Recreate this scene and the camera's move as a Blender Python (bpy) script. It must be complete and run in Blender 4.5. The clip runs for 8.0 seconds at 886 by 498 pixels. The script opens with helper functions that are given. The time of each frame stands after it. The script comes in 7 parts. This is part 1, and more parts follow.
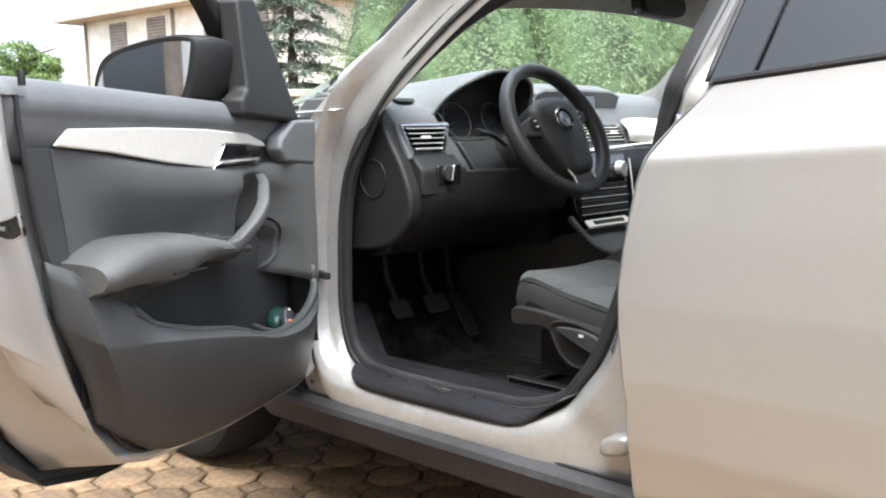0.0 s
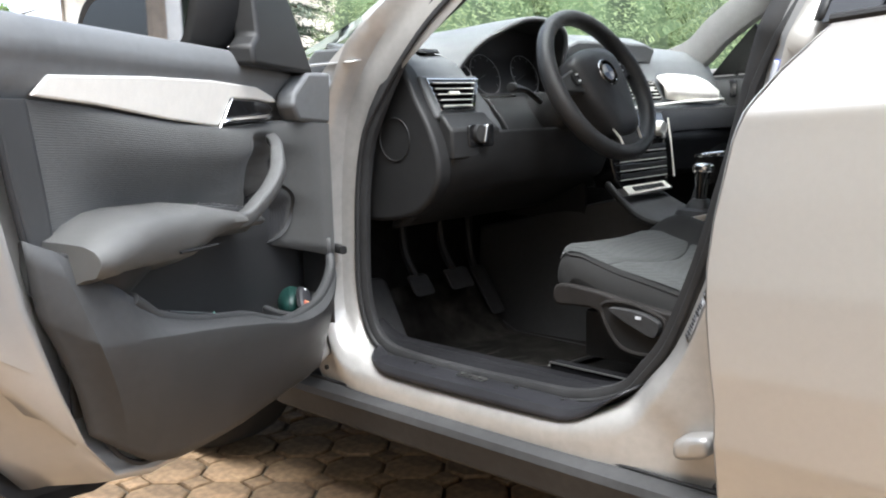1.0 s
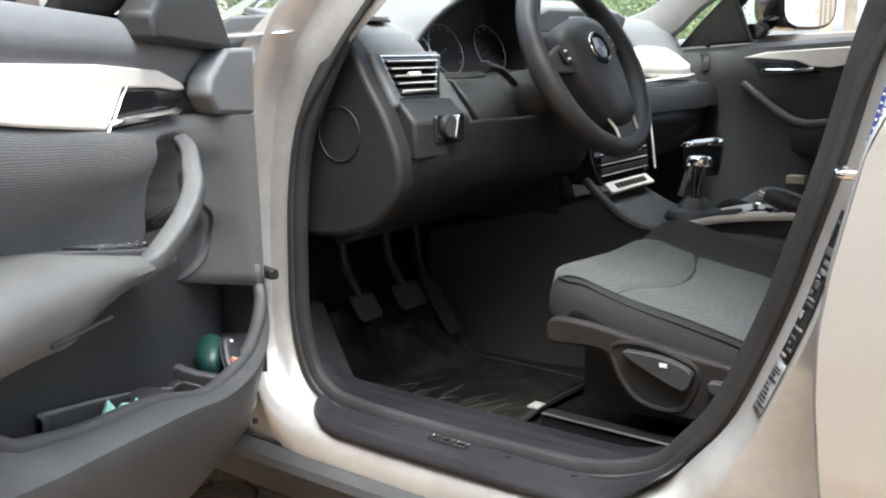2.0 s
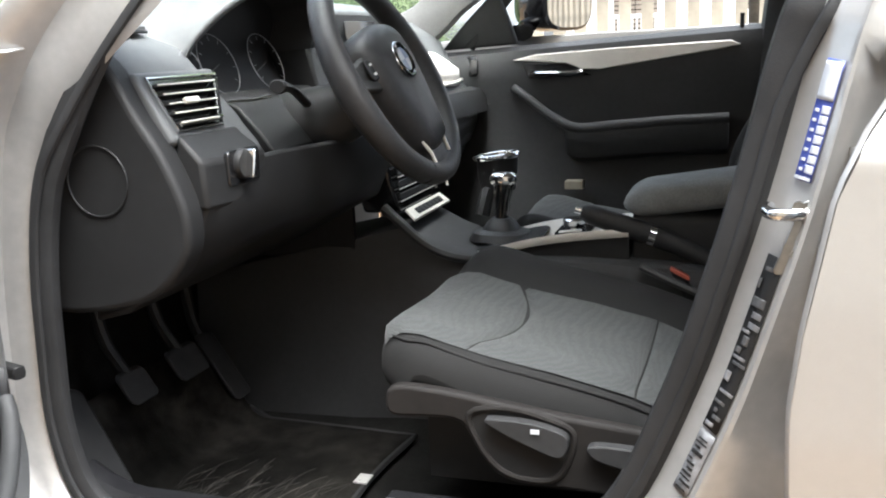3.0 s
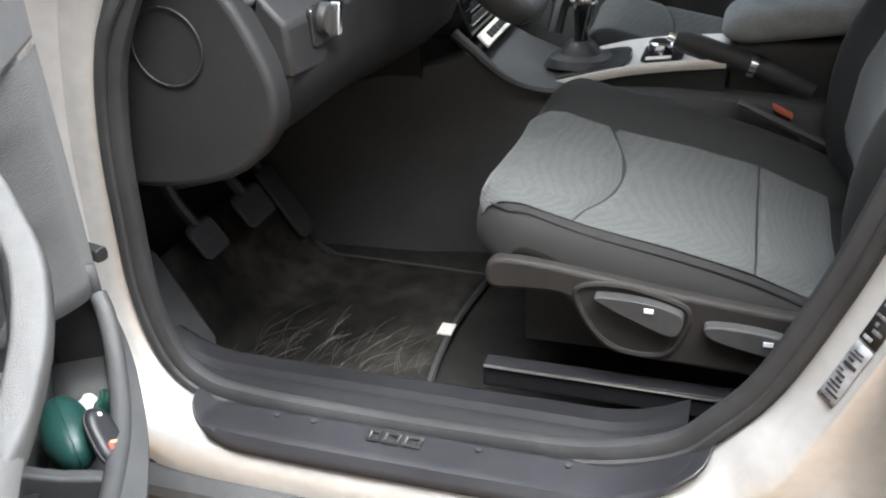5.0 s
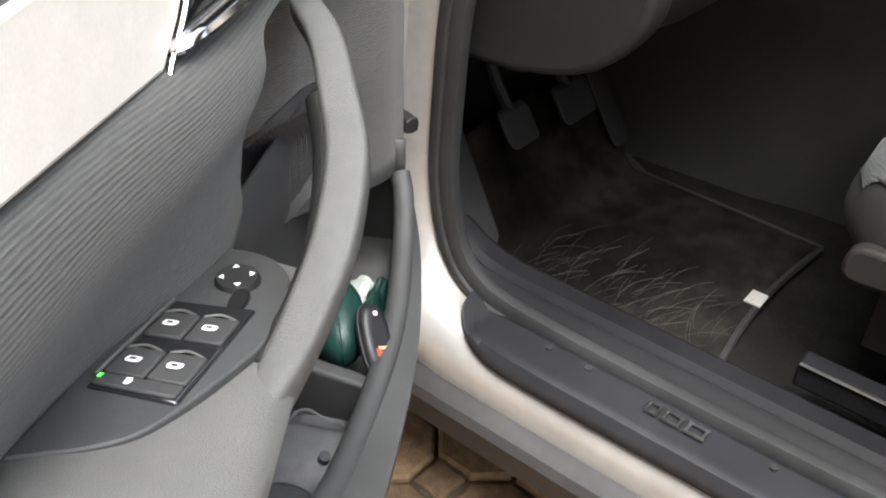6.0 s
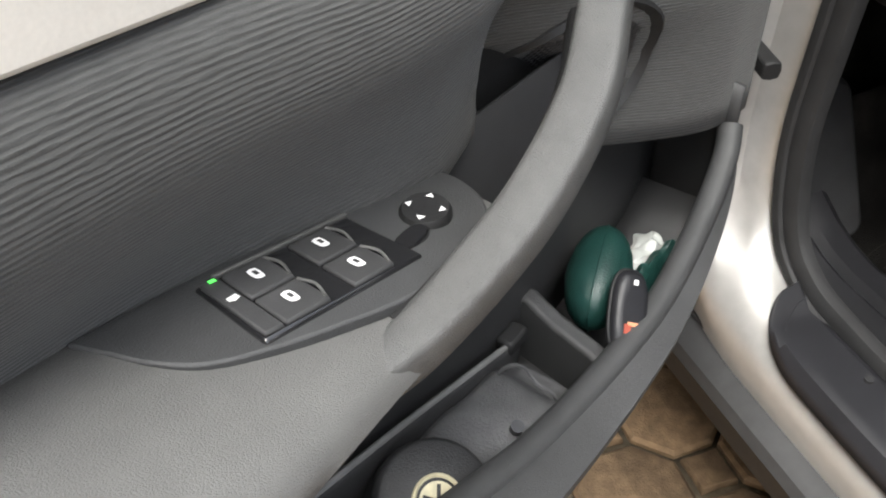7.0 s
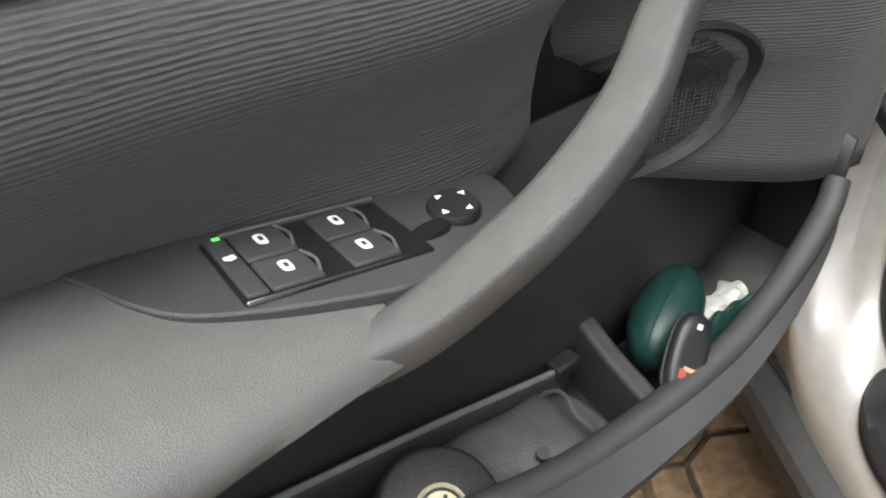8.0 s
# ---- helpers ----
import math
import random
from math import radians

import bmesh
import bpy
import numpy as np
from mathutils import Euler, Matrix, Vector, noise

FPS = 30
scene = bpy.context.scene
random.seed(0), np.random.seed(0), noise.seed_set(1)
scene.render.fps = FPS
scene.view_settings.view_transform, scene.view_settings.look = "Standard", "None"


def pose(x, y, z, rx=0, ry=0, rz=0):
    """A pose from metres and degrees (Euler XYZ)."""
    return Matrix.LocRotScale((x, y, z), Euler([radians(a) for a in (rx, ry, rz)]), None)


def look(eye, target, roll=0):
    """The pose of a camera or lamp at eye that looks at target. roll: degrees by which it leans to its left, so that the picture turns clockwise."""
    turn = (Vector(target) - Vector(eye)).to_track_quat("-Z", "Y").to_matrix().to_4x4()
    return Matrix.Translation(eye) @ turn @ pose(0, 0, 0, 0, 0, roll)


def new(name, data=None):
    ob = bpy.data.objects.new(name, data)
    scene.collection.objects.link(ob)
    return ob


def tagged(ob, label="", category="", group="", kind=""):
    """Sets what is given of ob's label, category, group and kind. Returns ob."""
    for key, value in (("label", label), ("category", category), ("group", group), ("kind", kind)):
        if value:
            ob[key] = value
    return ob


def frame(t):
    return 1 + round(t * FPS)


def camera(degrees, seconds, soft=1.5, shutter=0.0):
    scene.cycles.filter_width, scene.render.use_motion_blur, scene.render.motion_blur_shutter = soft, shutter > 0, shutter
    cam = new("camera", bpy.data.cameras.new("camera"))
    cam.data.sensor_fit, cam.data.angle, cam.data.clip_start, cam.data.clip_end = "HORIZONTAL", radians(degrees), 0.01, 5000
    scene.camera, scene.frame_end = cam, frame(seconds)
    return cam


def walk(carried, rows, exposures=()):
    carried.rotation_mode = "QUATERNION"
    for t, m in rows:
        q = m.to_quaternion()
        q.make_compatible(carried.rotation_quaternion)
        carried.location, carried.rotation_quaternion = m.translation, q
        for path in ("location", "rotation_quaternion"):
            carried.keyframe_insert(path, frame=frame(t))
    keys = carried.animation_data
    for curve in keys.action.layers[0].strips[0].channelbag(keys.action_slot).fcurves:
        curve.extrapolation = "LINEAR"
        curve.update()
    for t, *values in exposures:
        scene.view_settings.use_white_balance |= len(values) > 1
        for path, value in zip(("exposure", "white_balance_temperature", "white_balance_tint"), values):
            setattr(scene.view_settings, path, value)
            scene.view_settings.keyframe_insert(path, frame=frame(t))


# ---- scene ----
cam = camera(52.1, 8.0, 2.0)
PATH = [
    (0, (-2.276, -0.857, 1.045), (-0.86, 0.534, 0.8), -1.4),
    (0.5, (-2.249, -0.722, 1.042), (-0.834, 0.664, 0.77), -1.3),
    (1, (-2.171, -0.602, 1.026), (-0.738, 0.756, 0.706), -1.5),
    (1.2, (-2.109, -0.536, 1.013), (-0.664, 0.805, 0.676), -2.0),
    (2.3, (-1.88, -0.109, 1.093), (-0.209, 0.901, 0.658), -0.6),
    (2.5, (-1.853, -0.051, 1.102), (-0.1, 0.807, 0.664), -0.7),
    (3, (-1.751, 0.066, 1.104), (0.1, 0.687, 0.667), -2.4),
    (3.5, (-1.718, 0.177, 1.142), (0.203, 0.538, 0.719), -3.3),
    (4, (-1.747, 0.259, 1.181), (0.196, 0.45, 0.747), -3.8),
    (4.5, (-1.706, 0.252, 1.216), (0.142, 0.469, 0.482), -3.9),
    (4.9, (-1.663, 0.247, 1.216), (0.043, 0.755, 0.304), -3.4),
    (5, (-1.652, 0.238, 1.229), (0.009, 0.822, 0.28), -3.3),
    (5.1, (-1.647, 0.257, 1.221), (-0.022, 0.893, 0.245), -2.6),
    (5.2, (-1.639, 0.259, 1.219), (-0.065, 0.967, 0.208), -2.3),
    (6.3, (-1.484, 0.428, 1.171), (-0.362, 1.54, -0.056), 2.6),
    (6.5, (-1.454, 0.435, 1.16), (-0.497, 1.642, -0.116), 1.4),
    (7, (-1.392, 0.414, 1.143), (-0.841, 1.802, -0.188), -1.2),
    (7.5, (-1.363, 0.395, 1.131), (-1.067, 1.867, -0.19), -0.2),
    (8, (-1.337, 0.398, 1.123), (-1.064, 1.908, -0.16), 0.0),
]
walk(cam, [(t, look(eye, target, roll)) for t, eye, target, roll in PATH],
     [(0, 2.55, 6050, 6), (1.2, 2.55, 6050, 6), (2.3, 2.9, 6150, 6), (4.5, 2.95, 6150, 6), (5.0, 3.25, 6100, 6), (5.2, 3.25, 6100, 6), (6.3, 2.4, 6450, 6), (7.2, 2.25, 6450, 6), (8, 2.2, 6450, 6)])

# ---- light ----
world = bpy.data.worlds.new("sky")
scene.world = world
world.use_nodes = True
wn = world.node_tree
sky = wn.nodes.new("ShaderNodeTexSky")
sky.sky_type = 'NISHITA'
sky.sun_disc = False
sky.sun_elevation = radians(66)
sky.sun_rotation = radians(225)
sky.air_density = 0.6
sky.dust_density = 4.0
sky.ozone_density = 0.6
haze = wn.nodes.new("ShaderNodeHueSaturation")     # thin cloud pales the blue
haze.inputs["Saturation"].default_value = 0.45
wn.links.new(sky.outputs[0], haze.inputs["Color"])
wn.links.new(haze.outputs[0], wn.nodes["Background"].inputs[0])
wn.nodes["Background"].inputs[1].default_value = 0.15
sun_data = bpy.data.lights.new("sun", 'SUN')
sun_data.energy = 1.0
sun_data.angle = radians(55)
sun_data.color = (1.0, 0.97, 0.93)
sun = new("sun", sun_data)
sun.matrix_world = look((-3, -3, 14), (0, 0, 0))

GZ = 0.05   # height of the paving


# ---- materials ----
def material(name, color, rough=0.5, metal=0.0, vary=0.12, grain=40.0, bump=0.0, bump_scale=300.0, stain=0.0, coat=0.0, spec=0.5,
             emit=None, random_tone=0.0, alpha=1.0, transmit=0.0, ior=1.45):
    m = bpy.data.materials.new(name)
    m.use_nodes = True
    nt = m.node_tree
    b = nt.nodes["Principled BSDF"]
    b.inputs["Base Color"].default_value = (*color, 1)
    b.inputs["Roughness"].default_value = rough
    b.inputs["Metallic"].default_value = metal
    b.inputs["Specular IOR Level"].default_value = spec
    b.inputs["Coat Weight"].default_value = coat
    b.inputs["Coat Roughness"].default_value = 0.06
    b.inputs["Transmission Weight"].default_value = transmit
    b.inputs["IOR"].default_value = ior
    if emit:
        b.inputs["Emission Color"].default_value = (*emit[0], 1)
        b.inputs["Emission Strength"].default_value = emit[1]
    co = nt.nodes.new("ShaderNodeTexCoord")
    if vary or stain or random_tone:
        n1 = nt.nodes.new("ShaderNodeTexNoise")
        n1.inputs["Scale"].default_value = grain
        n1.inputs["Detail"].default_value = 6
        n2 = nt.nodes.new("ShaderNodeTexNoise")
        n2.inputs["Scale"].default_value = grain * 0.09 + 1.5
        n2.inputs["Detail"].default_value = 4
        nt.links.new(co.outputs["Object"], n1.inputs["Vector"])
        nt.links.new(co.outputs["Object"], n2.inputs["Vector"])
        mr = nt.nodes.new("ShaderNodeMapRange")
        mr.inputs["From Min"].default_value, mr.inputs["From Max"].default_value = 0.3, 0.7
        mr.inputs["To Min"].default_value, mr.inputs["To Max"].default_value = 1 - vary, 1 + vary
        nt.links.new(n1.outputs["Fac"], mr.inputs["Value"])
        ms = nt.nodes.new("ShaderNodeMapRange")
        ms.inputs["From Min"].default_value, ms.inputs["From Max"].default_value = 0.35, 0.65
        ms.inputs["To Min"].default_value, ms.inputs["To Max"].default_value = 1 - max(stain, vary), 1 + vary * 0.6
        nt.links.new(n2.outputs["Fac"], ms.inputs["Value"])
        mul = nt.nodes.new("ShaderNodeMath")
        mul.operation = 'MULTIPLY'
        nt.links.new(mr.outputs[0], mul.inputs[0])
        nt.links.new(ms.outputs[0], mul.inputs[1])
        last = mul.outputs[0]
        if random_tone:
            oi = nt.nodes.new("ShaderNodeObjectInfo")
            mo = nt.nodes.new("ShaderNodeMapRange")
            mo.inputs["To Min"].default_value, mo.inputs["To Max"].default_value = 1 - random_tone, 1 + random_tone
            nt.links.new(oi.outputs["Random"], mo.inputs["Value"])
            m3 = nt.nodes.new("ShaderNodeMath")
            m3.operation = 'MULTIPLY'
            nt.links.new(last, m3.inputs[0])
            nt.links.new(mo.outputs[0], m3.inputs[1])
            last = m3.outputs[0]
        mix = nt.nodes.new("ShaderNodeVectorMath")
        mix.operation = 'SCALE'
        mix.inputs[0].default_value = color
        nt.links.new(last, mix.inputs["Scale"])
        nt.links.new(mix.outputs[0], b.inputs["Base Color"])
        rr = nt.nodes.new("ShaderNodeMapRange")
        rr.inputs["To Min"].default_value, rr.inputs["To Max"].default_value = rough * 0.88, min(1.0, rough * 1.12)
        nt.links.new(n2.outputs["Fac"], rr.inputs["Value"])
        nt.links.new(rr.outputs[0], b.inputs["Roughness"])
    if bump:
        nb = nt.nodes.new("ShaderNodeTexNoise")
        nb.inputs["Scale"].default_value = bump_scale
        nb.inputs["Detail"].default_value = 5
        nt.links.new(co.outputs["Object"], nb.inputs["Vector"])
        bp = nt.nodes.new("ShaderNodeBump")
        bp.inputs["Strength"].default_value = bump
        bp.inputs["Distance"].default_value = 0.002
        nt.links.new(nb.outputs["Fac"], bp.inputs["Height"])
        nt.links.new(bp.outputs[0], b.inputs["Normal"])
    return m


def ribbed_fabric(name, color, scale, stretch, strength, contrast=0.35, slub=3.0, turn=0.0):
    """Cloth with wavy ribs that run along the local x axis."""
    m = bpy.data.materials.new(name)
    m.use_nodes = True
    nt = m.node_tree
    b = nt.nodes["Principled BSDF"]
    b.inputs["Roughness"].default_value = 0.85
    b.inputs["Specular IOR Level"].default_value = 0.25
    b.inputs["Sheen Weight"].default_value = 0.12
    co = nt.nodes.new("ShaderNodeTexCoord")
    mp = nt.nodes.new("ShaderNodeMapping")
    mp.inputs["Scale"].default_value = stretch
    mp.inputs["Rotation"].default_value = (0, radians(turn), 0)
    nt.links.new(co.outputs["Object"], mp.inputs["Vector"])
    warp = nt.nodes.new("ShaderNodeTexNoise")
    warp.inputs["Scale"].default_value = slub
    warp.inputs["Detail"].default_value = 3
    nt.links.new(mp.outputs[0], warp.inputs["Vector"])
    wv = nt.nodes.new("ShaderNodeTexWave")
    wv.wave_type = 'BANDS'
    wv.bands_direction = 'Z'
    wv.inputs["Scale"].default_value = scale
    wv.inputs["Distortion"].default_value = 4.5
    wv.inputs["Detail"].default_value = 2.5
    wv.inputs["Detail Scale"].default_value = 1.6
    nt.links.new(mp.outputs[0], wv.inputs["Vector"])
    fine = nt.nodes.new("ShaderNodeTexNoise")
    fine.inputs["Scale"].default_value = 700
    nt.links.new(co.outputs["Object"], fine.inputs["Vector"])
    add = nt.nodes.new("ShaderNodeMath")
    add.operation = 'MULTIPLY_ADD'
    add.inputs[1].default_value = 0.35
    nt.links.new(fine.outputs["Fac"], add.inputs[0])
    nt.links.new(wv.outputs["Fac"], add.inputs[2])
    mr = nt.nodes.new("ShaderNodeMapRange")
    mr.inputs["To Max"].default_value = 1.3
    mr.inputs["To Min"].default_value, mr.inputs["To Max"].default_value = 1 - contrast, 1 + contrast
    nt.links.new(add.outputs[0], mr.inputs["Value"])
    sc = nt.nodes.new("ShaderNodeVectorMath")
    sc.operation = 'SCALE'
    sc.inputs[0].default_value = color
    nt.links.new(mr.outputs[0], sc.inputs["Scale"])
    nt.links.new(sc.outputs[0], b.inputs["Base Color"])
    bp = nt.nodes.new("ShaderNodeBump")
    bp.inputs["Strength"].default_value = strength
    bp.inputs["Distance"].default_value = 0.003
    nt.links.new(add.outputs[0], bp.inputs["Height"])
    nt.links.new(bp.outputs[0], b.inputs["Normal"])
    return m


def wave_cloth(name, color, pitch=0.0028):
    """Cloth with fine uneven ribs across the mapped height, in metres, and short slubs along them."""
    m = bpy.data.materials.new(name)
    m.use_nodes = True
    nt = m.node_tree
    b = nt.nodes["Principled BSDF"]
    b.inputs["Roughness"].default_value = 0.85
    b.inputs["Specular IOR Level"].default_value = 0.25
    b.inputs["Sheen Weight"].default_value = 0.12
    co = nt.nodes.new("ShaderNodeTexCoord")

    def noise_at(scale, detail):
        mp = nt.nodes.new("ShaderNodeMapping")
        mp.inputs["Scale"].default_value = (*scale, 1)
        n = nt.nodes.new("ShaderNodeTexNoise")
        n.inputs["Scale"].default_value = 1.0
        n.inputs["Detail"].default_value = detail
        nt.links.new(co.outputs["UV"], mp.inputs["Vector"])
        nt.links.new(mp.outputs[0], n.inputs["Vector"])
        return n.outputs["Fac"]

    def calc(op, x, y):
        n = nt.nodes.new("ShaderNodeMath")
        n.operation = op
        for k, v in enumerate((x, y)):
            if isinstance(v, float):
                n.inputs[k].default_value = v
            else:
                nt.links.new(v, n.inputs[k])
        return n.outputs[0]

    sep = nt.nodes.new("ShaderNodeSeparateXYZ")
    nt.links.new(co.outputs["UV"], sep.inputs[0])
    phase = calc('ADD', calc('MULTIPLY', sep.outputs["Y"], 2 * math.pi / pitch), calc('MULTIPLY', noise_at((14, 45), 3), 8.0))
    rib = calc('MULTIPLY', calc('SINE', phase, 0.0), 0.22)
    slub = calc('ADD', calc('MULTIPLY', noise_at((85, 760), 3), 0.95), calc('MULTIPLY', noise_at((1500, 1500), 2), 0.25))
    height = calc('ADD', rib, slub)
    mr = nt.nodes.new("ShaderNodeMapRange")
    mr.inputs["From Min"].default_value, mr.inputs["From Max"].default_value = 0.25, 0.9
    mr.inputs["To Min"].default_value, mr.inputs["To Max"].default_value = 0.72, 1.28
    nt.links.new(height, mr.inputs["Value"])
    sc = nt.nodes.new("ShaderNodeVectorMath")
    sc.operation = 'SCALE'
    sc.inputs[0].default_value = color
    nt.links.new(mr.outputs[0], sc.inputs["Scale"])
    nt.links.new(sc.outputs[0], b.inputs["Base Color"])
    bp = nt.nodes.new("ShaderNodeBump")
    bp.inputs["Strength"].default_value = 0.55
    bp.inputs["Distance"].default_value = 0.0016
    nt.links.new(height, bp.inputs["Height"])
    nt.links.new(bp.outputs[0], b.inputs["Normal"])
    return m


PAINT = material("silver_paint", (0.50, 0.49, 0.475), 0.33, 0.55, 0.015, 900, coat=0.9)
PAINT_IN = material("silver_jamb_paint", (0.47, 0.46, 0.445), 0.36, 0.45, 0.05, 60, 0.02, 1500, 0.10, coat=0.6)
CLAD = material("dark_cladding_plastic", (0.042, 0.042, 0.043), 0.58, 0, 0.12, 60, 0.15, 900, 0.25, spec=0.3)
PLASTIC = material("charcoal_grained_plastic", (0.044, 0.0445, 0.0455), 0.52, 0, 0.08, 80, 0.35, 1100, 0.12)
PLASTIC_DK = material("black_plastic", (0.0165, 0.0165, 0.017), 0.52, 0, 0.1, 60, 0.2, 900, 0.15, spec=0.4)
DOORTOP = material("door_top_soft_plastic", (0.135, 0.138, 0.141), 0.46, 0, 0.07, 70, 0.35, 900, 0.1)
POCKET = material("pocket_lining_plastic", (0.030, 0.030, 0.031), 0.5, 0, 0.1, 60, 0.25, 900, 0.15)
INSILL = material("inner_sill_plastic", (0.012, 0.012, 0.0135), 0.5, 0, 0.12, 50, 0.2, 900, 0.2, spec=0.12)
SILLBLK = material("sill_plate_plastic", (0.019, 0.019, 0.022), 0.42, 0, 0.12, 50, 0.15, 900, 0.2)
PILLAR = material("grey_pillar_trim", (0.17, 0.168, 0.162), 0.8, 0, 0.06, 200, 0.3, 700, 0.1)
DASH = material("dash_soft_plastic", (0.092, 0.096, 0.099), 0.46, 0, 0.07, 70, 0.35, 900, 0.1)
PAD = material("armrest_soft_plastic", (0.095, 0.094, 0.091), 0.40, 0, 0.06, 50, 0.45, 1250, 0.14)
GRAB = material("grab_handle_plastic", (0.076, 0.076, 0.075), 0.34, 0.0, 0.08, 90, 0.5, 1250, 0.12)
RUBBER = material("rubber_seal", (0.028, 0.028, 0.029), 0.6, 0, 0.15, 40, 0.2, 500, 0.25, spec=0.3)
SATIN = material("satin_silver_trim", (0.80, 0.765, 0.705), 0.36, 0.15, 0.03, 500, 0.02, 2000)
GUNMETAL = material("dark_metal", (0.05, 0.05, 0.052), 0.35, 1.0, 0.1, 60)
CHROME = material("chrome", (0.82, 0.82, 0.82), 0.12, 1.0, 0.03, 40)
STEEL = material("bare_steel", (0.5, 0.5, 0.48), 0.3, 1.0, 0.12, 90, 0.05, 600)
GLOSSBLK = material("gloss_black", (0.012, 0.012, 0.013), 0.12, 0, 0.1, 30, coat=0.6)
LEATHER = material("black_leather", (0.03, 0.03, 0.031), 0.4, 0, 0.12, 120, 0.4, 900, 0.2)
CLOTH_DK = ribbed_fabric("dark_seat_cloth", (0.0155, 0.0154, 0.0153), 160, (0.4, 1, 1), 0.15, 0.1)
CLOTH_DK.node_tree.nodes["Principled BSDF"].inputs["Sheen Weight"].default_value = 0.03
CLOTH_DOOR = wave_cloth("door_wave_cloth", (0.060, 0.0605, 0.0595))
CLOTH_SEAT = ribbed_fabric("grey_seat_cloth", (0.054, 0.057, 0.057), 80, (0.35, 1.0, 1.0), 0.2, 0.10)
CLOTH_ARM = material("grey_armrest_cloth", (0.27, 0.28, 0.28), 0.85, 0, 0.12, 300, 0.5, 900, 0.1)
CARPET = material("black_carpet", (0.017, 0.0164, 0.0155), 0.95, 0, 0.3, 300, 0.9, 700, 0.3, spec=0.1)
WHITE = material("white_print", (0.8, 0.8, 0.8), 0.5, 0, 0.04, 60)
LETTER = material("label_white", (0.62, 0.64, 0.68), 0.4, 0, 0.1, 80)
BLUE = material("label_blue", (0.075, 0.105, 0.40), 0.4, 0, 0.05, 80)
STEELBLUE = material("emblem_blue_grey", (0.22, 0.27, 0.38), 0.3, 0.3, 0.05, 80)
SHIELD = material("seat_shield_plastic", (0.022, 0.020, 0.019), 0.58, 0, 0.1, 60, 0.3, 900, 0.15, spec=0.22)
TAG = material("woven_tag", (0.42, 0.42, 0.40), 0.8, 0, 0.1, 200)
TYPE_SILVER = material("type_plate_silver", (0.24, 0.24, 0.25), 0.5, 0.1, 0.25, 90)
CLADL = material("grey_print", (0.085, 0.085, 0.088), 0.5, 0, 0.1, 60)
GREENLED = material("green_indicator", (0.05, 0.5, 0.05), 0.4, emit=((0.1, 0.7, 0.1), 0.45), vary=0)
RED = material("buckle_red", (0.33, 0.075, 0.05), 0.45, 0, 0.08, 60)
ORANGE = material("key_print_orange", (0.75, 0.32, 0.18), 0.4, 0, 0.08, 60)
TEAL = material("dark_green_leather", (0.010, 0.040, 0.034), 0.36, 0, 0.15, 60, 0.25, 500, 0.2)
MINT = material("mint_cloth", (0.32, 0.62, 0.52), 0.85, 0, 0.1, 80, 0.4, 500, 0.15)
GOLD = material("gold_print", (0.60, 0.55, 0.38), 0.35, 0.3, 0.1, 200)
BAG = material("crumpled_plastic", (0.50, 0.52, 0.50), 0.35, 0, 0.06, 60, 0.4, 60, 0.2)
TYRE = material("tyre_rubber", (0.012, 0.012, 0.012), 0.8, 0, 0.15, 60, 0.3, 300, 0.2)
TAN_TAG = material("beige_tag", (0.42, 0.38, 0.30), 0.7, 0, 0.1, 60)
HEADLINER = material("light_grey_headliner", (0.42, 0.42, 0.40), 0.9, 0, 0.08, 200, 0.3, 700, 0.1)
MIRROR = material("mirror_glass", (0.9, 0.9, 0.9), 0.02, 1.0, 0)
PANE = material("tinted_glass", (0.93, 0.96, 0.94), 0.02, 0, 0, transmit=1.0, ior=1.02)
PRIVACY = material("dark_window_glass", (0.012, 0.013, 0.014), 0.04, 0, 0.0, coat=0.5)
PAVER = material("tan_paver", (0.225, 0.150, 0.086), 0.85, 0, 0.28, 45, 0.9, 260, 0.45, random_tone=0.22)
JOINT = material("mossy_joint_sand", (0.085, 0.068, 0.045), 0.95, 0, 0.3, 60, 0.9, 160, 0.4)
PLASTER = material("cream_plaster", (0.62, 0.53, 0.40), 0.9, 0, 0.08, 4, 0.3, 60, 0.16)
PLASTER2 = material("pale_plaster", (0.80, 0.74, 0.64), 0.9, 0, 0.08, 3, 0.3, 60, 0.14)
EAVES = material("pale_timber_eaves", (0.46, 0.38, 0.30), 0.8, 0, 0.15, 8, 0.3, 60, 0.2)
ROOFTILE = material("terracotta_tile", (0.36, 0.16, 0.09), 0.85, 0, 0.25, 12, 0.6, 60, 0.3)
SHUTTER = material("taupe_shutter", (0.24, 0.20, 0.16), 0.6, 0, 0.15, 20, 0.3, 60, 0.2)
FENCEP = material("pale_concrete_picket", (0.33, 0.30, 0.24), 0.85, 0, 0.15, 10, 0.5, 90, 0.3, random_tone=0.12)
WHITEP = material("white_painted_metal", (0.78, 0.78, 0.76), 0.45, 0, 0.06, 20, 0.1, 200, 0.12)
BARK = material("grey_brown_bark", (0.10, 0.08, 0.06), 0.95, 0, 0.3, 12, 0.9, 40, 0.3)
LEAF2 = material("tree_leaf", (0.10, 0.15, 0.075), 0.65, 0, 0.45, 2.0, 0, 10, 0.4)


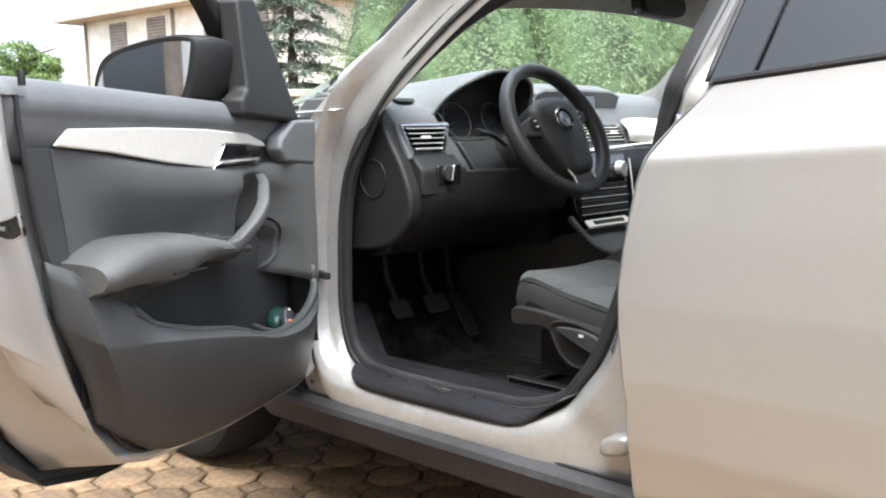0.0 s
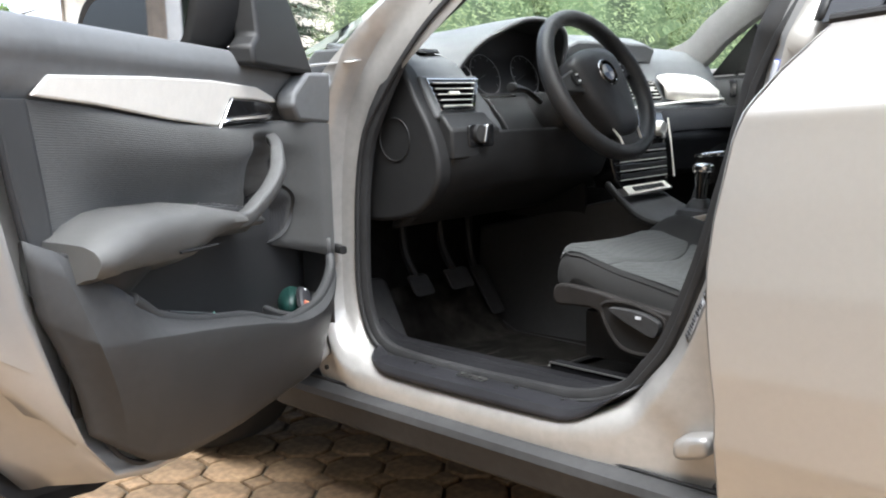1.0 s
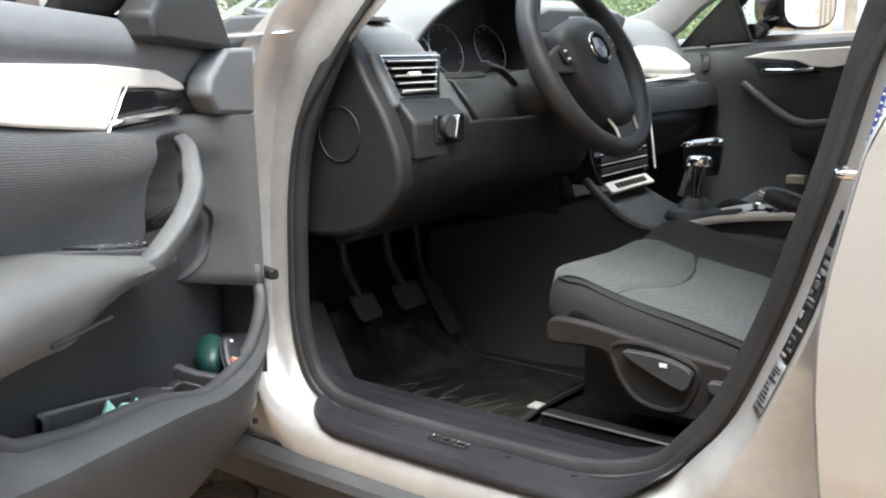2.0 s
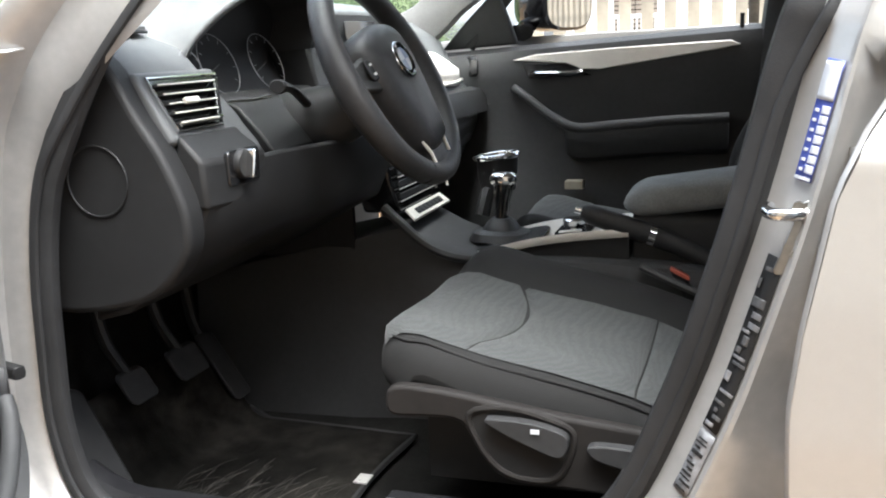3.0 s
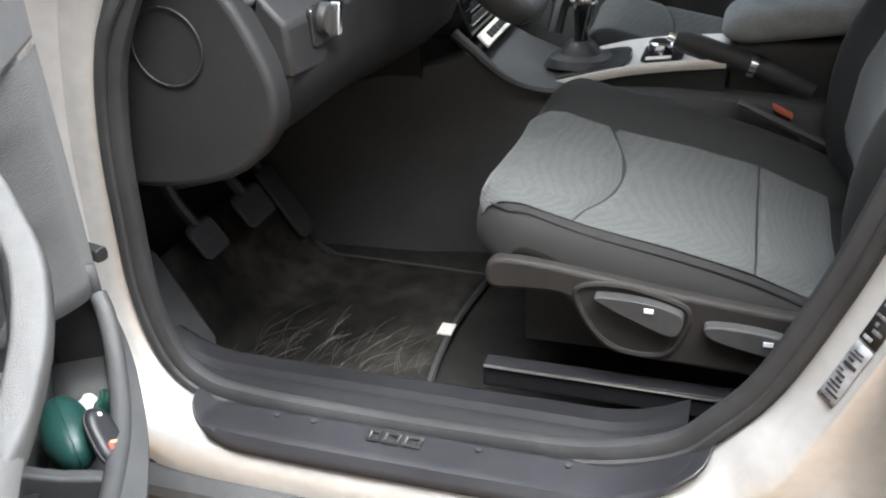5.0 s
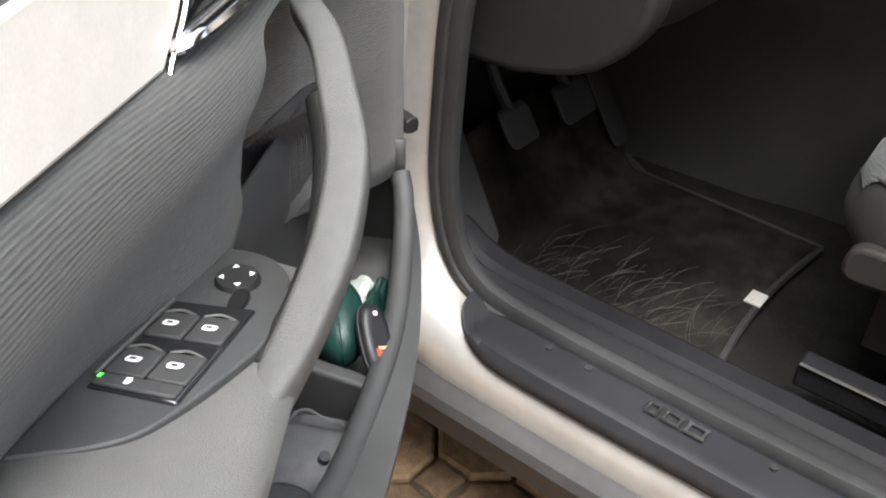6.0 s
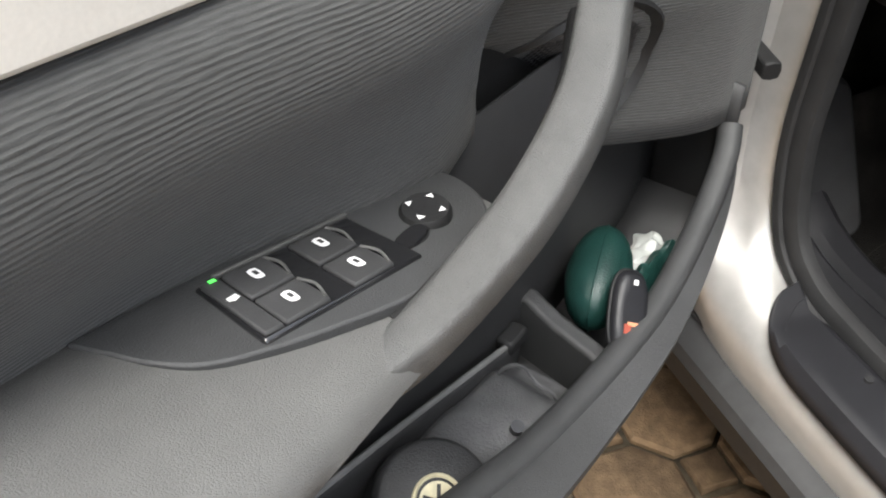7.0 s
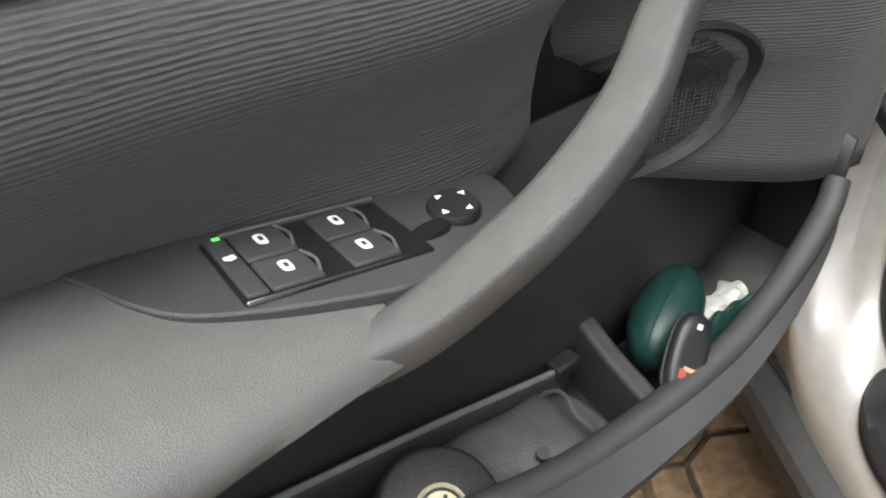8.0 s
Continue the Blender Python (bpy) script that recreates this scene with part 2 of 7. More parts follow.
# ---- mesh tools ----
def ob_of(name, verts, faces, mat, parent=None, label="", sharp=38, bevel=0.0, sub=0, solid=0.0, seg=2, offset=0.0):
    me = bpy.data.meshes.new(name)
    me.from_pydata([tuple(v) for v in verts], [], faces)
    bm = bmesh.new()
    bm.from_mesh(me)
    bmesh.ops.remove_doubles(bm, verts=bm.verts, dist=1e-6)
    bmesh.ops.recalc_face_normals(bm, faces=bm.faces)
    bm.to_mesh(me)
    bm.free()
    for p in me.polygons:
        p.use_smooth = True
    me.set_sharp_from_angle(angle=radians(sharp))
    me.materials.append(mat)
    ob = new(name, me)
    if parent:
        ob.parent = parent
    if solid:
        md = ob.modifiers.new("thick", 'SOLIDIFY')
        md.thickness, md.offset = solid, offset
    if bevel:
        md = ob.modifiers.new("edge", 'BEVEL')
        md.width, md.segments, md.limit_method, md.angle_limit = bevel, seg, 'ANGLE', radians(35)
        md.use_clamp_overlap = True
    if sub:
        md = ob.modifiers.new("round", 'SUBSURF')
        md.levels = md.render_levels = sub
    if label:
        ob["label"] = label
    return ob


def loft(rings, closed=True, caps=True, loop=False):
    n = len(rings[0])
    verts = [v for r in rings for v in r]
    faces = []
    m = len(rings)
    for i in range(m if loop else m - 1):
        a, b = i * n, ((i + 1) % m) * n
        for j in range(n if closed else n - 1):
            k = (j + 1) % n
            faces.append((a + j, a + k, b + k, b + j))
    if caps and closed and not loop:
        faces.append(tuple(range(n))[::-1])
        faces.append(tuple((m - 1) * n + j for j in range(n)))
    return verts, faces


def smooth_line(pts, n, closed=False):
    """Catmull-Rom through points of any dimension, n steps a span."""
    P = [np.array(p, float) for p in pts]
    out = []
    count = len(P)
    for i in range(count if closed else count - 1):
        if closed:
            a, b, c, d = P[i - 1], P[i], P[(i + 1) % count], P[(i + 2) % count]
        else:
            b, c = P[i], P[i + 1]
            a = P[i - 1] if i else 2 * b - c
            d = P[i + 2] if i + 2 < count else 2 * c - b
        for k in range(n):
            t = k / n
            out.append(0.5 * ((2 * b) + (c - a) * t + (2 * a - 5 * b + 4 * c - d) * t * t + (3 * b - a - 3 * c + d) * t ** 3))
    if not closed:
        out.append(P[-1])
    return out


def ellipse(n, a, b, power=2.0):
    """Points of a rounded outline: power 2 is an ellipse, more is squarer."""
    out = []
    for k in range(n):
        t = 2 * math.pi * k / n
        c, s = math.cos(t), math.sin(t)
        out.append((a * math.copysign(abs(c) ** (2 / power), c), b * math.copysign(abs(s) ** (2 / power), s)))
    return out


def tube(path, radius, n=10, up=(0, 0, 1), flat=1.0, closed=False, power=2.0):
    """A tube along a path; radius is one number or one a point."""
    P = [Vector(p) for p in path]
    rings = []
    for i, p in enumerate(P):
        if closed:
            t = (P[(i + 1) % len(P)] - P[i - 1]).normalized()
        else:
            t = (P[min(i + 1, len(P) - 1)] - P[max(i - 1, 0)]).normalized()
        side = t.cross(Vector(up))
        side = side.normalized() if side.length > 1e-4 else Vector((1, 0, 0))
        other = side.cross(t).normalized()
        r = radius[i] if isinstance(radius, (list, tuple)) else radius
        rings.append([p + side * x + other * y for x, y in ellipse(n, r, r * flat, power)])
    return loft(rings, True, not closed, closed)


def box(x0, x1, y0, y1, z0, z1):
    v = [(x, y, z) for z in (z0, z1) for y in (y0, y1) for x in (x0, x1)]
    return v, [(0, 2, 3, 1), (4, 5, 7, 6), (0, 1, 5, 4), (2, 6, 7, 3), (0, 4, 6, 2), (1, 3, 7, 5)]


def moved(vf, m):
    return [m @ Vector(v) for v in vf[0]], vf[1]


def joined(*vfs):
    verts, faces = [], []
    for v, f in vfs:
        k = len(verts)
        verts += [tuple(p) for p in v]
        faces += [tuple(i + k for i in q) for q in f]
    return verts, faces


def prism(poly, lift, depth):
    """poly: 2D points; lift(a, b, d): the place of a 2D point at depth d."""
    n = len(poly)
    verts = [lift(a, b, 0) for a, b in poly] + [lift(a, b, depth) for a, b in poly]
    faces = [tuple(range(n)), tuple(range(2 * n - 1, n - 1, -1))]
    faces += [(i, i + n, (i + 1) % n + n, (i + 1) % n) for i in range(n)]
    return verts, faces


def sheet(fn, nu, nv):
    verts = [fn(i / nu, j / nv) for j in range(nv + 1) for i in range(nu + 1)]
    w = nu + 1
    faces = [(j * w + i, j * w + i + 1, (j + 1) * w + i + 1, (j + 1) * w + i) for j in range(nv) for i in range(nu)]
    return verts, faces


def rounded(w, h, r, n=5):
    """A rectangle with round corners about the origin."""
    out = []
    for cx, cy, a0 in ((w / 2 - r, h / 2 - r, 0), (-w / 2 + r, h / 2 - r, 90), (-w / 2 + r, -h / 2 + r, 180), (w / 2 - r, -h / 2 + r, 270)):
        for k in range(n + 1):
            a = radians(a0 + 90 * k / n)
            out.append((cx + r * math.cos(a), cy + r * math.sin(a)))
    return out


def lerp_table(x, table):
    """Linear between the rows (x, value) of a table."""
    if x <= table[0][0]:
        return table[0][1]
    for (a, va), (b, vb) in zip(table, table[1:]):
        if x <= b:
            return va + (vb - va) * (x - a) / (b - a)
    return table[-1][1]


def empty(name, label, category, at=(0, 0, 0), kind="", group=""):
    ob = new(name)
    ob.location = at
    return tagged(ob, label, category, group, kind)


# ---- the car: body ----
car = empty("car", "silver five-door crossover car parked on paving with its driver's door open", "car", (0, 0, 0))

# driver's door opening: y, z, x of the seal, width of the jamb, how far the panel goes on behind the lip
OPENING = [
    (.79, 1.143, -.757, .125, .012), (.70, 1.23, -.725, .125, .01), (.60, 1.32, -.685, .12, .01), (.45, 1.42, -.635, .11, .01), (.25, 1.485, -.595, .08, .01),
    (.05, 1.50, -.585, .06, .01), (-.09, 1.475, -.60, .05, .02), (-.075, 1.38, -.655, .04, .03), (-.045, 1.27, -.71, .045, .04), (-.008, 1.143, -.77, .042, .05),
    (.008, 1.086, -.775, .042, .07), (.040, .945, -.778, .042, .08), (.072, .83, -.78, .042, .09), (.103, .73, -.78, .042, .11), (.156, .60, -.78, .044, .14),
    (.205, .53, -.78, .05, .15), (.26, .475, -.778, .05, .15), (.37, .437, -.775, .045, .05), (.52, .43, -.775, .048, .03), (.68, .428, -.775, .048, .03),
    (.85, .433, -.775, .05, .04), (.925, .45, -.775, .06, .08), (.975, .50, -.775, .055, .10), (1.0, .60, -.775, .05, .10), (.998, .72, -.775, .05, .10),
    (.99, .83, -.775, .05, .10), (.97, .93, -.775, .055, .10), (.938, .998, -.775, .075, .08), (.872, 1.070, -.770, .105, .03)]
jamb_rings, seal_path = [], []
line = smooth_line(OPENING, 5, True)
for i, p in enumerate(line):
    a, b = line[i - 1], line[(i + 1) % len(line)]
    t = Vector((b[0] - a[0], b[1] - a[1])).normalized()
    n = Vector((t.y, -t.x))
    y, z, xs, w, more = p
    s = max(0.0, -n.y) ** 1.5
    up = 1.0 if z > 1.1 else 0.0
    if y < .3:
        pil = [(-.004, .0), (.08, -.003), (.46, -.008), (.54, -.018), (.88, -.030), (.95, -.048), (1.0, -.050)]
    else:
        pil = [(-.004, .0), (.08, -.008), (.46, -.014), (.70, -.018), (.80, -.042), (.93, -.067), (1.0, -.071)]
    if z > 1.08:
        k = min(1.0, (z - 1.08) / .12)
        flat = [(-.004, 0), (.10, -.004), (.40, -.008), (.50, -.012), (.58, -.027), (.8, -.03), (1.0, -.018)]
        pil = [(u0, d0 * (1 - k) + d1 * k) for (u0, d0), (_, d1) in zip(pil, flat)]
    sil = [(-.004, .0), (-.1, -.03), (-.08, -.06), (.1, -.078), (.3, -.084), (.6, -.087), (1.0, -.087)]
    ring = []
    for (n0, x0), (n1, x1) in zip(pil, sil):
        d = (n0 * (1 - s) + n1 * s) * w
        ring.append((xs + x0 * (1 - s) + x1 * s, y + n.x * d, z + n.y * d))
    last = ring[-1]
    dent = .028 * (1 - s) * (1 if z < 1.1 else .2)
    ring.append((last[0] + dent, last[1] + n.x * more * .3, last[2] + n.y * more * .3))
    ring.append((last[0] + .004 + dent, last[1] + n.x * more, last[2] + n.y * more))
    ring.append((last[0] + .05 + dent, last[1] + n.x * (more + .01), last[2] + n.y * (more + .01)))
    jamb_rings.append(ring)
    seal_path.append((xs, y, z, n))
v, f = loft(jamb_rings, False, False, True)
ob_of("door_jamb", v, f, PAINT_IN, car, "painted silver door opening with pillars and sill", sharp=50)

rings = []
for xs, y, z, n in seal_path:
    high = min(1, max(0, (z - .98) / .22)) if y > .2 else .25 * min(1, max(0, (z - 1.05) / .12))
    high = high * high * (3 - 2 * high)
    wide = .021 + (.048 if y > .2 else .012) * high
    mid = -.036 + wide + (.058 if y > .2 else .030) * high
    rings.append([(xs + .004 + q, y + n.x * (d + mid), z + n.y * (d + mid)) for d, q in ellipse(12, wide, .013, 2.6)])
v, f = loft(rings, True, False, True)
ob_of("door_seal", v, f, RUBBER, car, "black rubber weather seal round the opening")
rings = []
for xs, y, z, n in seal_path:
    high = min(1, max(0, (z - 1.0) / .2))
    off = -.012 + (.034 if y > .2 else .03) * high * high * (3 - 2 * high)
    rings.append([(xs - .011 + q, y + n.x * (d + off), z + n.y * (d + off)) for d, q in ellipse(8, .007, .005)])
v, f = loft(rings, True, False, True)
ob_of("seal_lip", v, f, RUBBER, car)

# inner sill, black, with two ridges
def inner_sill():
    rings = []
    for k in range(25):
        y = .255 + .745 * k / 24
        rise = .035 * max(0, (.37 - y) / .115) ** 2 + .035 * max(0, (y - .90) / .1) ** 2
        prof = [(-.768, .415), (-.762, .460), (-.752, .468), (-.742, .470), (-.735, .464), (-.725, .471), (-.700, .472), (-.690, .465), (-.684, .43), (-.68, .36), (-.76, .36)]
        rings.append([(x, y, z + rise) for x, z in prof])
    return loft(rings)


v, f = inner_sill()
ob_of("inner_sill_trim", v, f, INSILL, car, "ridged dark plastic inner sill trim", sharp=30)

# sill plate with a raised border; its letters are drawn as plain chrome bars
def plate_outline(grow=0.0):
    pts = [(-.786, .918), (-.815, .912), (-.842, .888), (-.855, .85), (-.858, .79), (-.858, .6), (-.857, .42), (-.854, .31), (-.835, .240), (-.79, .222)]
    return [(x + grow, y) for x, y in pts]


def plate_z(x, y):
    return .4475 + .055 * max(0, (y - .885) / .07) ** 1.5 + .066 * max(0, (.36 - y) / .14) ** 1.6 - .020 * max(0, (-.845 - x) / .013)


rows = []
for x, y in smooth_line(plate_outline(), 4):
    y2 = min(max(y, .222), .918)
    rows.append([(x + (-.786 - x) * k / 12, y2, plate_z(x + (-.786 - x) * k / 12, y2) + .004) for k in range(13)])
v, f = loft(rows, False)
ob_of("sill_plate", v, f, SILLBLK, car, "black plastic sill plate with small chrome lettering", solid=.004, offset=0, sharp=24)
border = [(x + .012, .60 + (y - .60) * .955, plate_z(x, .60 + (y - .60) * .955) + .0055) for x, y in smooth_line(plate_outline(), 4)]
v, f = tube(border, .0016, 6, flat=.6)
ob_of("plate_ridge", v, f, SILLBLK, car)
for yy in (.505, .39, .79, .735):
    v, f = tube([(-.80, yy, .451), (-.80, yy, .4570)], .0045, 10, up=(0, 1, 0))
    ob_of("plate_stud", v, f, RUBBER, car)
for k, (dy, ln) in enumerate([(0, .017), (.021, .023), (.049, .025)]):
    y0 = .652 - dy
    bars = [moved(tube([(0, 0, 0), (0, -ln, 0)], .0018, 6), pose(-.802, y0, .4585)),
            moved(tube([(0, 0, 0), (0, -ln, 0)], .0018, 6), pose(-.818, y0, .4585)),
            moved(tube([(0, 0, 0), (-.016, 0, 0)], .0018, 6), pose(-.802, y0 - ln * .1, .4585)),
            moved(tube([(0, 0, 0), (-.016, 0, 0)], .0018, 6), pose(-.802, y0 - ln * .9, .4585))]
    ob_of("chrome_bar", *joined(*bars), STEEL, car)

# black lower cladding under both doors
prof = [(-.846, .379), (-.868, .376), (-.884, .366), (-.889, .352), (-.883, .335), (-.872, .296), (-.858, .284), (-.80, .272), (-.74, .275), (-.74, .36)]
def cladding(sign):
    rings = []
    for k in range(27):
        y = -1.02 + 2.33 * k / 26
        e = min(1.0, (y + 1.02) / .06, (1.31 - y) / .05 + .15)
        rings.append([(sign * (-.80 + (x + .80) * (.5 + .5 * e)), y, .33 + (z - .33) * (.6 + .4 * e)) for x, z in prof])
    return loft(rings)


ob_of("sill_cladding", *cladding(1), CLAD, car, "dark grey plastic sill cladding", sharp=25)
ob_of("sill_cladding", *cladding(-1), CLAD, car, "dark grey plastic sill cladding", sharp=25)
v, f = tube([(-.852, -.9, .381), (-.852, 1.12, .381)], .0035, 6)
ob_of("sill_gap_seal", v, f, RUBBER, car)
v, f = tube([(-.858, 1.035, .412), (-.853, 1.035, .412)], .006, 12)
ob_of("jamb_plug", v, f, RUBBER, car)

# striker, stickers and hinges on the pillars
def on_pillar(z, across):
    """A place on the face of the rear pillar: across 0 is at the seal, 1 at the lip."""
    k = 1 + across * 5
    i = int(min(k, 5.999))
    for n in range(len(line) - 1):
        z0, z1 = line[n][1], line[n + 1][1]
        if line[n][0] < .3 and z0 >= z > z1:
            q = (z0 - z) / (z0 - z1)
            row = [Vector(a).lerp(Vector(b), q) for a, b in zip(jamb_rings[n], jamb_rings[n + 1])]
            return row[i].lerp(row[min(i + 1, 6)], k - i)


def pillar_label(name, z0, z1, c0, c1, mat, rise, label=""):
    vs, n = [], 8
    for k in range(n + 1):
        z = z0 + (z1 - z0) * k / n
        for c in (c0, c1):
            vs.append(on_pillar(z, c) + Vector((-rise, rise * .7, 0)))
    fs = [(2 * k, 2 * k + 1, 2 * k + 3, 2 * k + 2) for k in range(n)]
    return ob_of(name, vs, fs, mat, car, label, solid=.0008)


sp0 = on_pillar(.93, .62)
ob_of("striker_plate", *prism(rounded(.022, .075, .006), lambda a, b, d: (sp0.x - .001 - d, sp0.y + a - (b * .35), sp0.z - .015 + b), .005), STEEL, car, bevel=.001)
loop = smooth_line([(sp0.x + .004, sp0.y - .012, .932), (sp0.x - .008, sp0.y - .002, .931), (sp0.x - .012, sp0.y + .012, .931), (sp0.x - .011, sp0.y + .024, .931), (sp0.x + .002, sp0.y + .031, .932), (sp0.x + .014, sp0.y + .028, .933)], 4)
ob_of("striker", *tube(loop, .0066, 10), CHROME, car, "chrome door striker")
for dz in (-.04, .008):
    ob_of("striker_bolt", *tube([(sp0.x - .006, sp0.y + .002, .93 + dz), (sp0.x - .012, sp0.y + .002, .93 + dz)], .006, 8), STEEL, car)
sticker = pillar_label("tyre_pressure_sticker", .968, 1.083, .38, .62, BLUE, .0025, "white and blue tyre pressure sticker")
for z0, z1, c0, c1 in ((1.045, 1.081, .39, .61), (.969, .972, .40, .60)):
    o = pillar_label("printed_field", z0, z1, c0, c1, LETTER, .0038)
    o.parent = sticker
for k in range(7):
    z0 = .976 + k * .0094
    o = pillar_label("print_bar", z0, z0 + .0075, .50, .605, LETTER, .0038)
    o.parent = sticker
    o = pillar_label("print_bar", z0 + .001, z0 + .004, .42, .47, LETTER, .0038)
    o.parent = sticker
strip = pillar_label("type_plate", .705, .892, .34, .64, PLASTIC_DK, .0022, "black printed type plate")
rngt = random.Random(21)
z0 = .709
while z0 < .884:
    dz = rngt.choice((.003, .004, .006, .010))
    c0 = rngt.uniform(.36, .46)
    c1 = min(.63, c0 + rngt.uniform(.05, .22))
    o = pillar_label("print_bar", z0, min(z0 + dz, .890), c0, c1, rngt.choice((CLADL, TYPE_SILVER, CLADL)), .0034)
    o.parent = strip
    z0 += dz + rngt.choice((.003, .005, .009))
plate = pillar_label("type_plate", .632, .702, .34, .64, TYPE_SILVER, .0022, "silver printed type plate")
z0 = .636
while z0 < .697:
    dz = rngt.choice((.0015, .0025, .004))
    c0 = rngt.uniform(.36, .44)
    o = pillar_label("print_bar", z0, z0 + dz, c0, min(.62, c0 + rngt.uniform(.08, .20)), PLASTIC_DK, .0034)
    o.parent = plate
    z0 += dz + rngt.choice((.003, .005))


def hinge(z, long, out):
    c = [(-.80, .014 + out, z), (-.840, .013 + out, z), (-.856, .006 + out, z), (-.862, -.008 + out, z), (-.862, -.03 + out, z)]
    rings = []
    for (x, y, zz), w in zip(smooth_line(c, 4), [1, 1, 1.0, 1.05, 1.1, 1.1, 1.05, 1, .95, .9, .9, .9, .9, .9, .9, .9, .9]):
        rings.append([(x + d, y, zz + q * w) for d, q in ellipse(10, .009, long / 2, 4)])
    return ob_of("rear_door_hinge", *loft(rings), PAINT_IN, car, "painted door hinge on the centre pillar", bevel=.002)


pad_ = [[(-.868 + d, .084 + a * s_, .452 + b * s_ - a * .25) for a, b in ellipse(20, .034, .020, 3)] for s_, d in ((1.0, .04), (1.0, .006), (.9, -.002), (.6, -.006), (.05, -.007))]
ob_of("hinge_pad", *loft(pad_), PAINT_IN, car, "painted cover pad at the foot of the pillar", sharp=50)
hinge(.63, .05, -.005)
hinge(.835, .13, -.02)
hinge(.968, .055, -.045)
ob_of("door_check_bolt", *tube([(-.815, 1.04, .695), (-.822, 1.0, .693), (-.824, .992, .693)], .010, 8, power=4), PLASTIC_DK, car, bevel=.002)

# ---- rear door, closed ----
EDGE = [(.33, .03), (.40, .027), (.567, .030), (.70, .044), (.776, .046), (.849, .038), (.97, .008), (1.015, -.011), (1.06, -.048), (1.119, -.107)]
SKIN = [(.33, -.892), (.40, -.920), (.50, -.942), (.62, -.952), (.75, -.951), (.88, -.944), (.97, -.937), (1.002, -.935), (1.010, -.930), (1.03, -.916), (1.06, -.899), (1.10, -.882), (1.125, -.872)]
EDGE = [(z, y - .6 * (.045 if .45 < z < .88 else .033 if z < 1.03 else .022)) for z, y in EDGE]


def belt(y):
    return 1.119 + (-.12 - y) * .078


def rear_skin(a, b):
    z = .33 + (1.119 - .33) * b
    y0 = lerp_table(z, EDGE)
    y = y0 + (-1.02 - y0) * a
    zz = z + (belt(y) - 1.119) * b ** 2
    x = lerp_table(z, SKIN) + .01 * max(0, (-.6 - y) / .5) ** 2
    return (x, y, zz)


rear_door = ob_of("rear_door", *sheet(rear_skin, 24, 110), PAINT, car, "closed silver rear door", sharp=60)
rings = []
for k in range(41):
    z = .33 + (1.119 - .33) * k / 40
    x, y = lerp_table(z, SKIN), lerp_table(z, EDGE)
    rings.append([(x, y, z), (x + .003, y + .004, z), (x + .010, y + .0035, z), (x + .014, y - .004, z), (x + .045, y - .02, z)])
ob_of("leading_edge", *loft(rings, False), PAINT_IN, rear_door, sharp=70)
strip = [(lerp_table(1.119, SKIN) + .006, y, belt(y) + .006) for y in [-.115 - .90 * k / 20 for k in range(21)]]
ob_of("belt_strip", *tube(strip, .008, 8), PLASTIC_DK, rear_door, "black window belt strip")


def lean(z):
    return -.866 + (z - 1.12) * .53


win = [(-.178, 1.135), (-1.0, 1.20), (-.98, 1.36), (-.6, 1.46), (-.245, 1.47)]
ob_of("window_glass", *prism([(y, z) for y, z in win], lambda a, b, d: (lean(b) + .008 + d, a, b), .004), PRIVACY, rear_door, "dark tinted rear side window")
fr = [(-.100, 1.120), (-.175, 1.127), (-.242, 1.47), (-.168, 1.48)]
ob_of("window_frame", *prism(fr, lambda a, b, d: (lean(b) + d, a, b), .012), GLOSSBLK, rear_door, "gloss black window frame", bevel=.002)
fr = [(-.245, 1.468), (-.6, 1.458), (-.98, 1.358), (-.985, 1.39), (-.6, 1.492), (-.185, 1.50)]
ob_of("upper_frame", *prism(fr, lambda a, b, d: (lean(b) + d, a, b), .012), PLASTIC_DK, rear_door, bevel=.002)
ob_of("frame_return", *loft([[(lean(z), y, z), (lean(z) + .010, y + .012, z), (lean(z) + .045, y + .030, z), (lean(z) + .060, y + .010, z)] for z, y in ((1.128, -.102), (1.15, -.104), (1.30, -.133), (1.478, -.168))], False), PLASTIC, rear_door, "dark return of the window frame", solid=.004)
hp = smooth_line([(-.905, -.74, .955), (-.935, -.76, .957), (-.94, -.84, .96), (-.935, -.92, .963), (-.905, -.94, .965)], 4)
ob_of("door_handle", *tube(hp, .012, 10, flat=.8), PAINT, rear_door, "silver pull handle")

# ---- outer shell round the rest of the car ----
LOW = [(-2.0, -.60), (-1.9, -.76), (-1.6, -.86), (-1.02, -.888), (1.12, -.895), (1.5, -.895), (1.9, -.87), (2.2, -.76), (2.42, -.50)]
TOPZ = [(-2.0, .95), (-1.7, 1.15), (-1.02, 1.18), (-.1, 1.13), (.95, 1.115), (1.2, 1.10), (1.6, 1.06), (2.0, .99), (2.3, .88), (2.42, .74)]


def arch(y, z0):
    for c in (1.68, -1.08):
        d = abs(y - c)
        if d < .37:
            z0 = max(z0, .36 + math.sqrt(.37 ** 2 - d * d))
    return z0


def side_panel(sign, y0, y1, steps=30):
    def fn(a, b):
        y = y0 + (y1 - y0) * a
        bottom, top = arch(y, .36), lerp_table(y, TOPZ)
        z = bottom + (top - bottom) * b
        full = lerp_table(y, LOW)
        tuck = .05 * max(0, (z - 1.0) / .12) ** 1.2 * (1 if y < 1.3 else .6) if z > 1.0 else 0
        return (sign * (-(abs(full) - tuck - .02 * max(0, (.5 - z) / .2))), y, z)
    return sheet(fn, steps, 14)


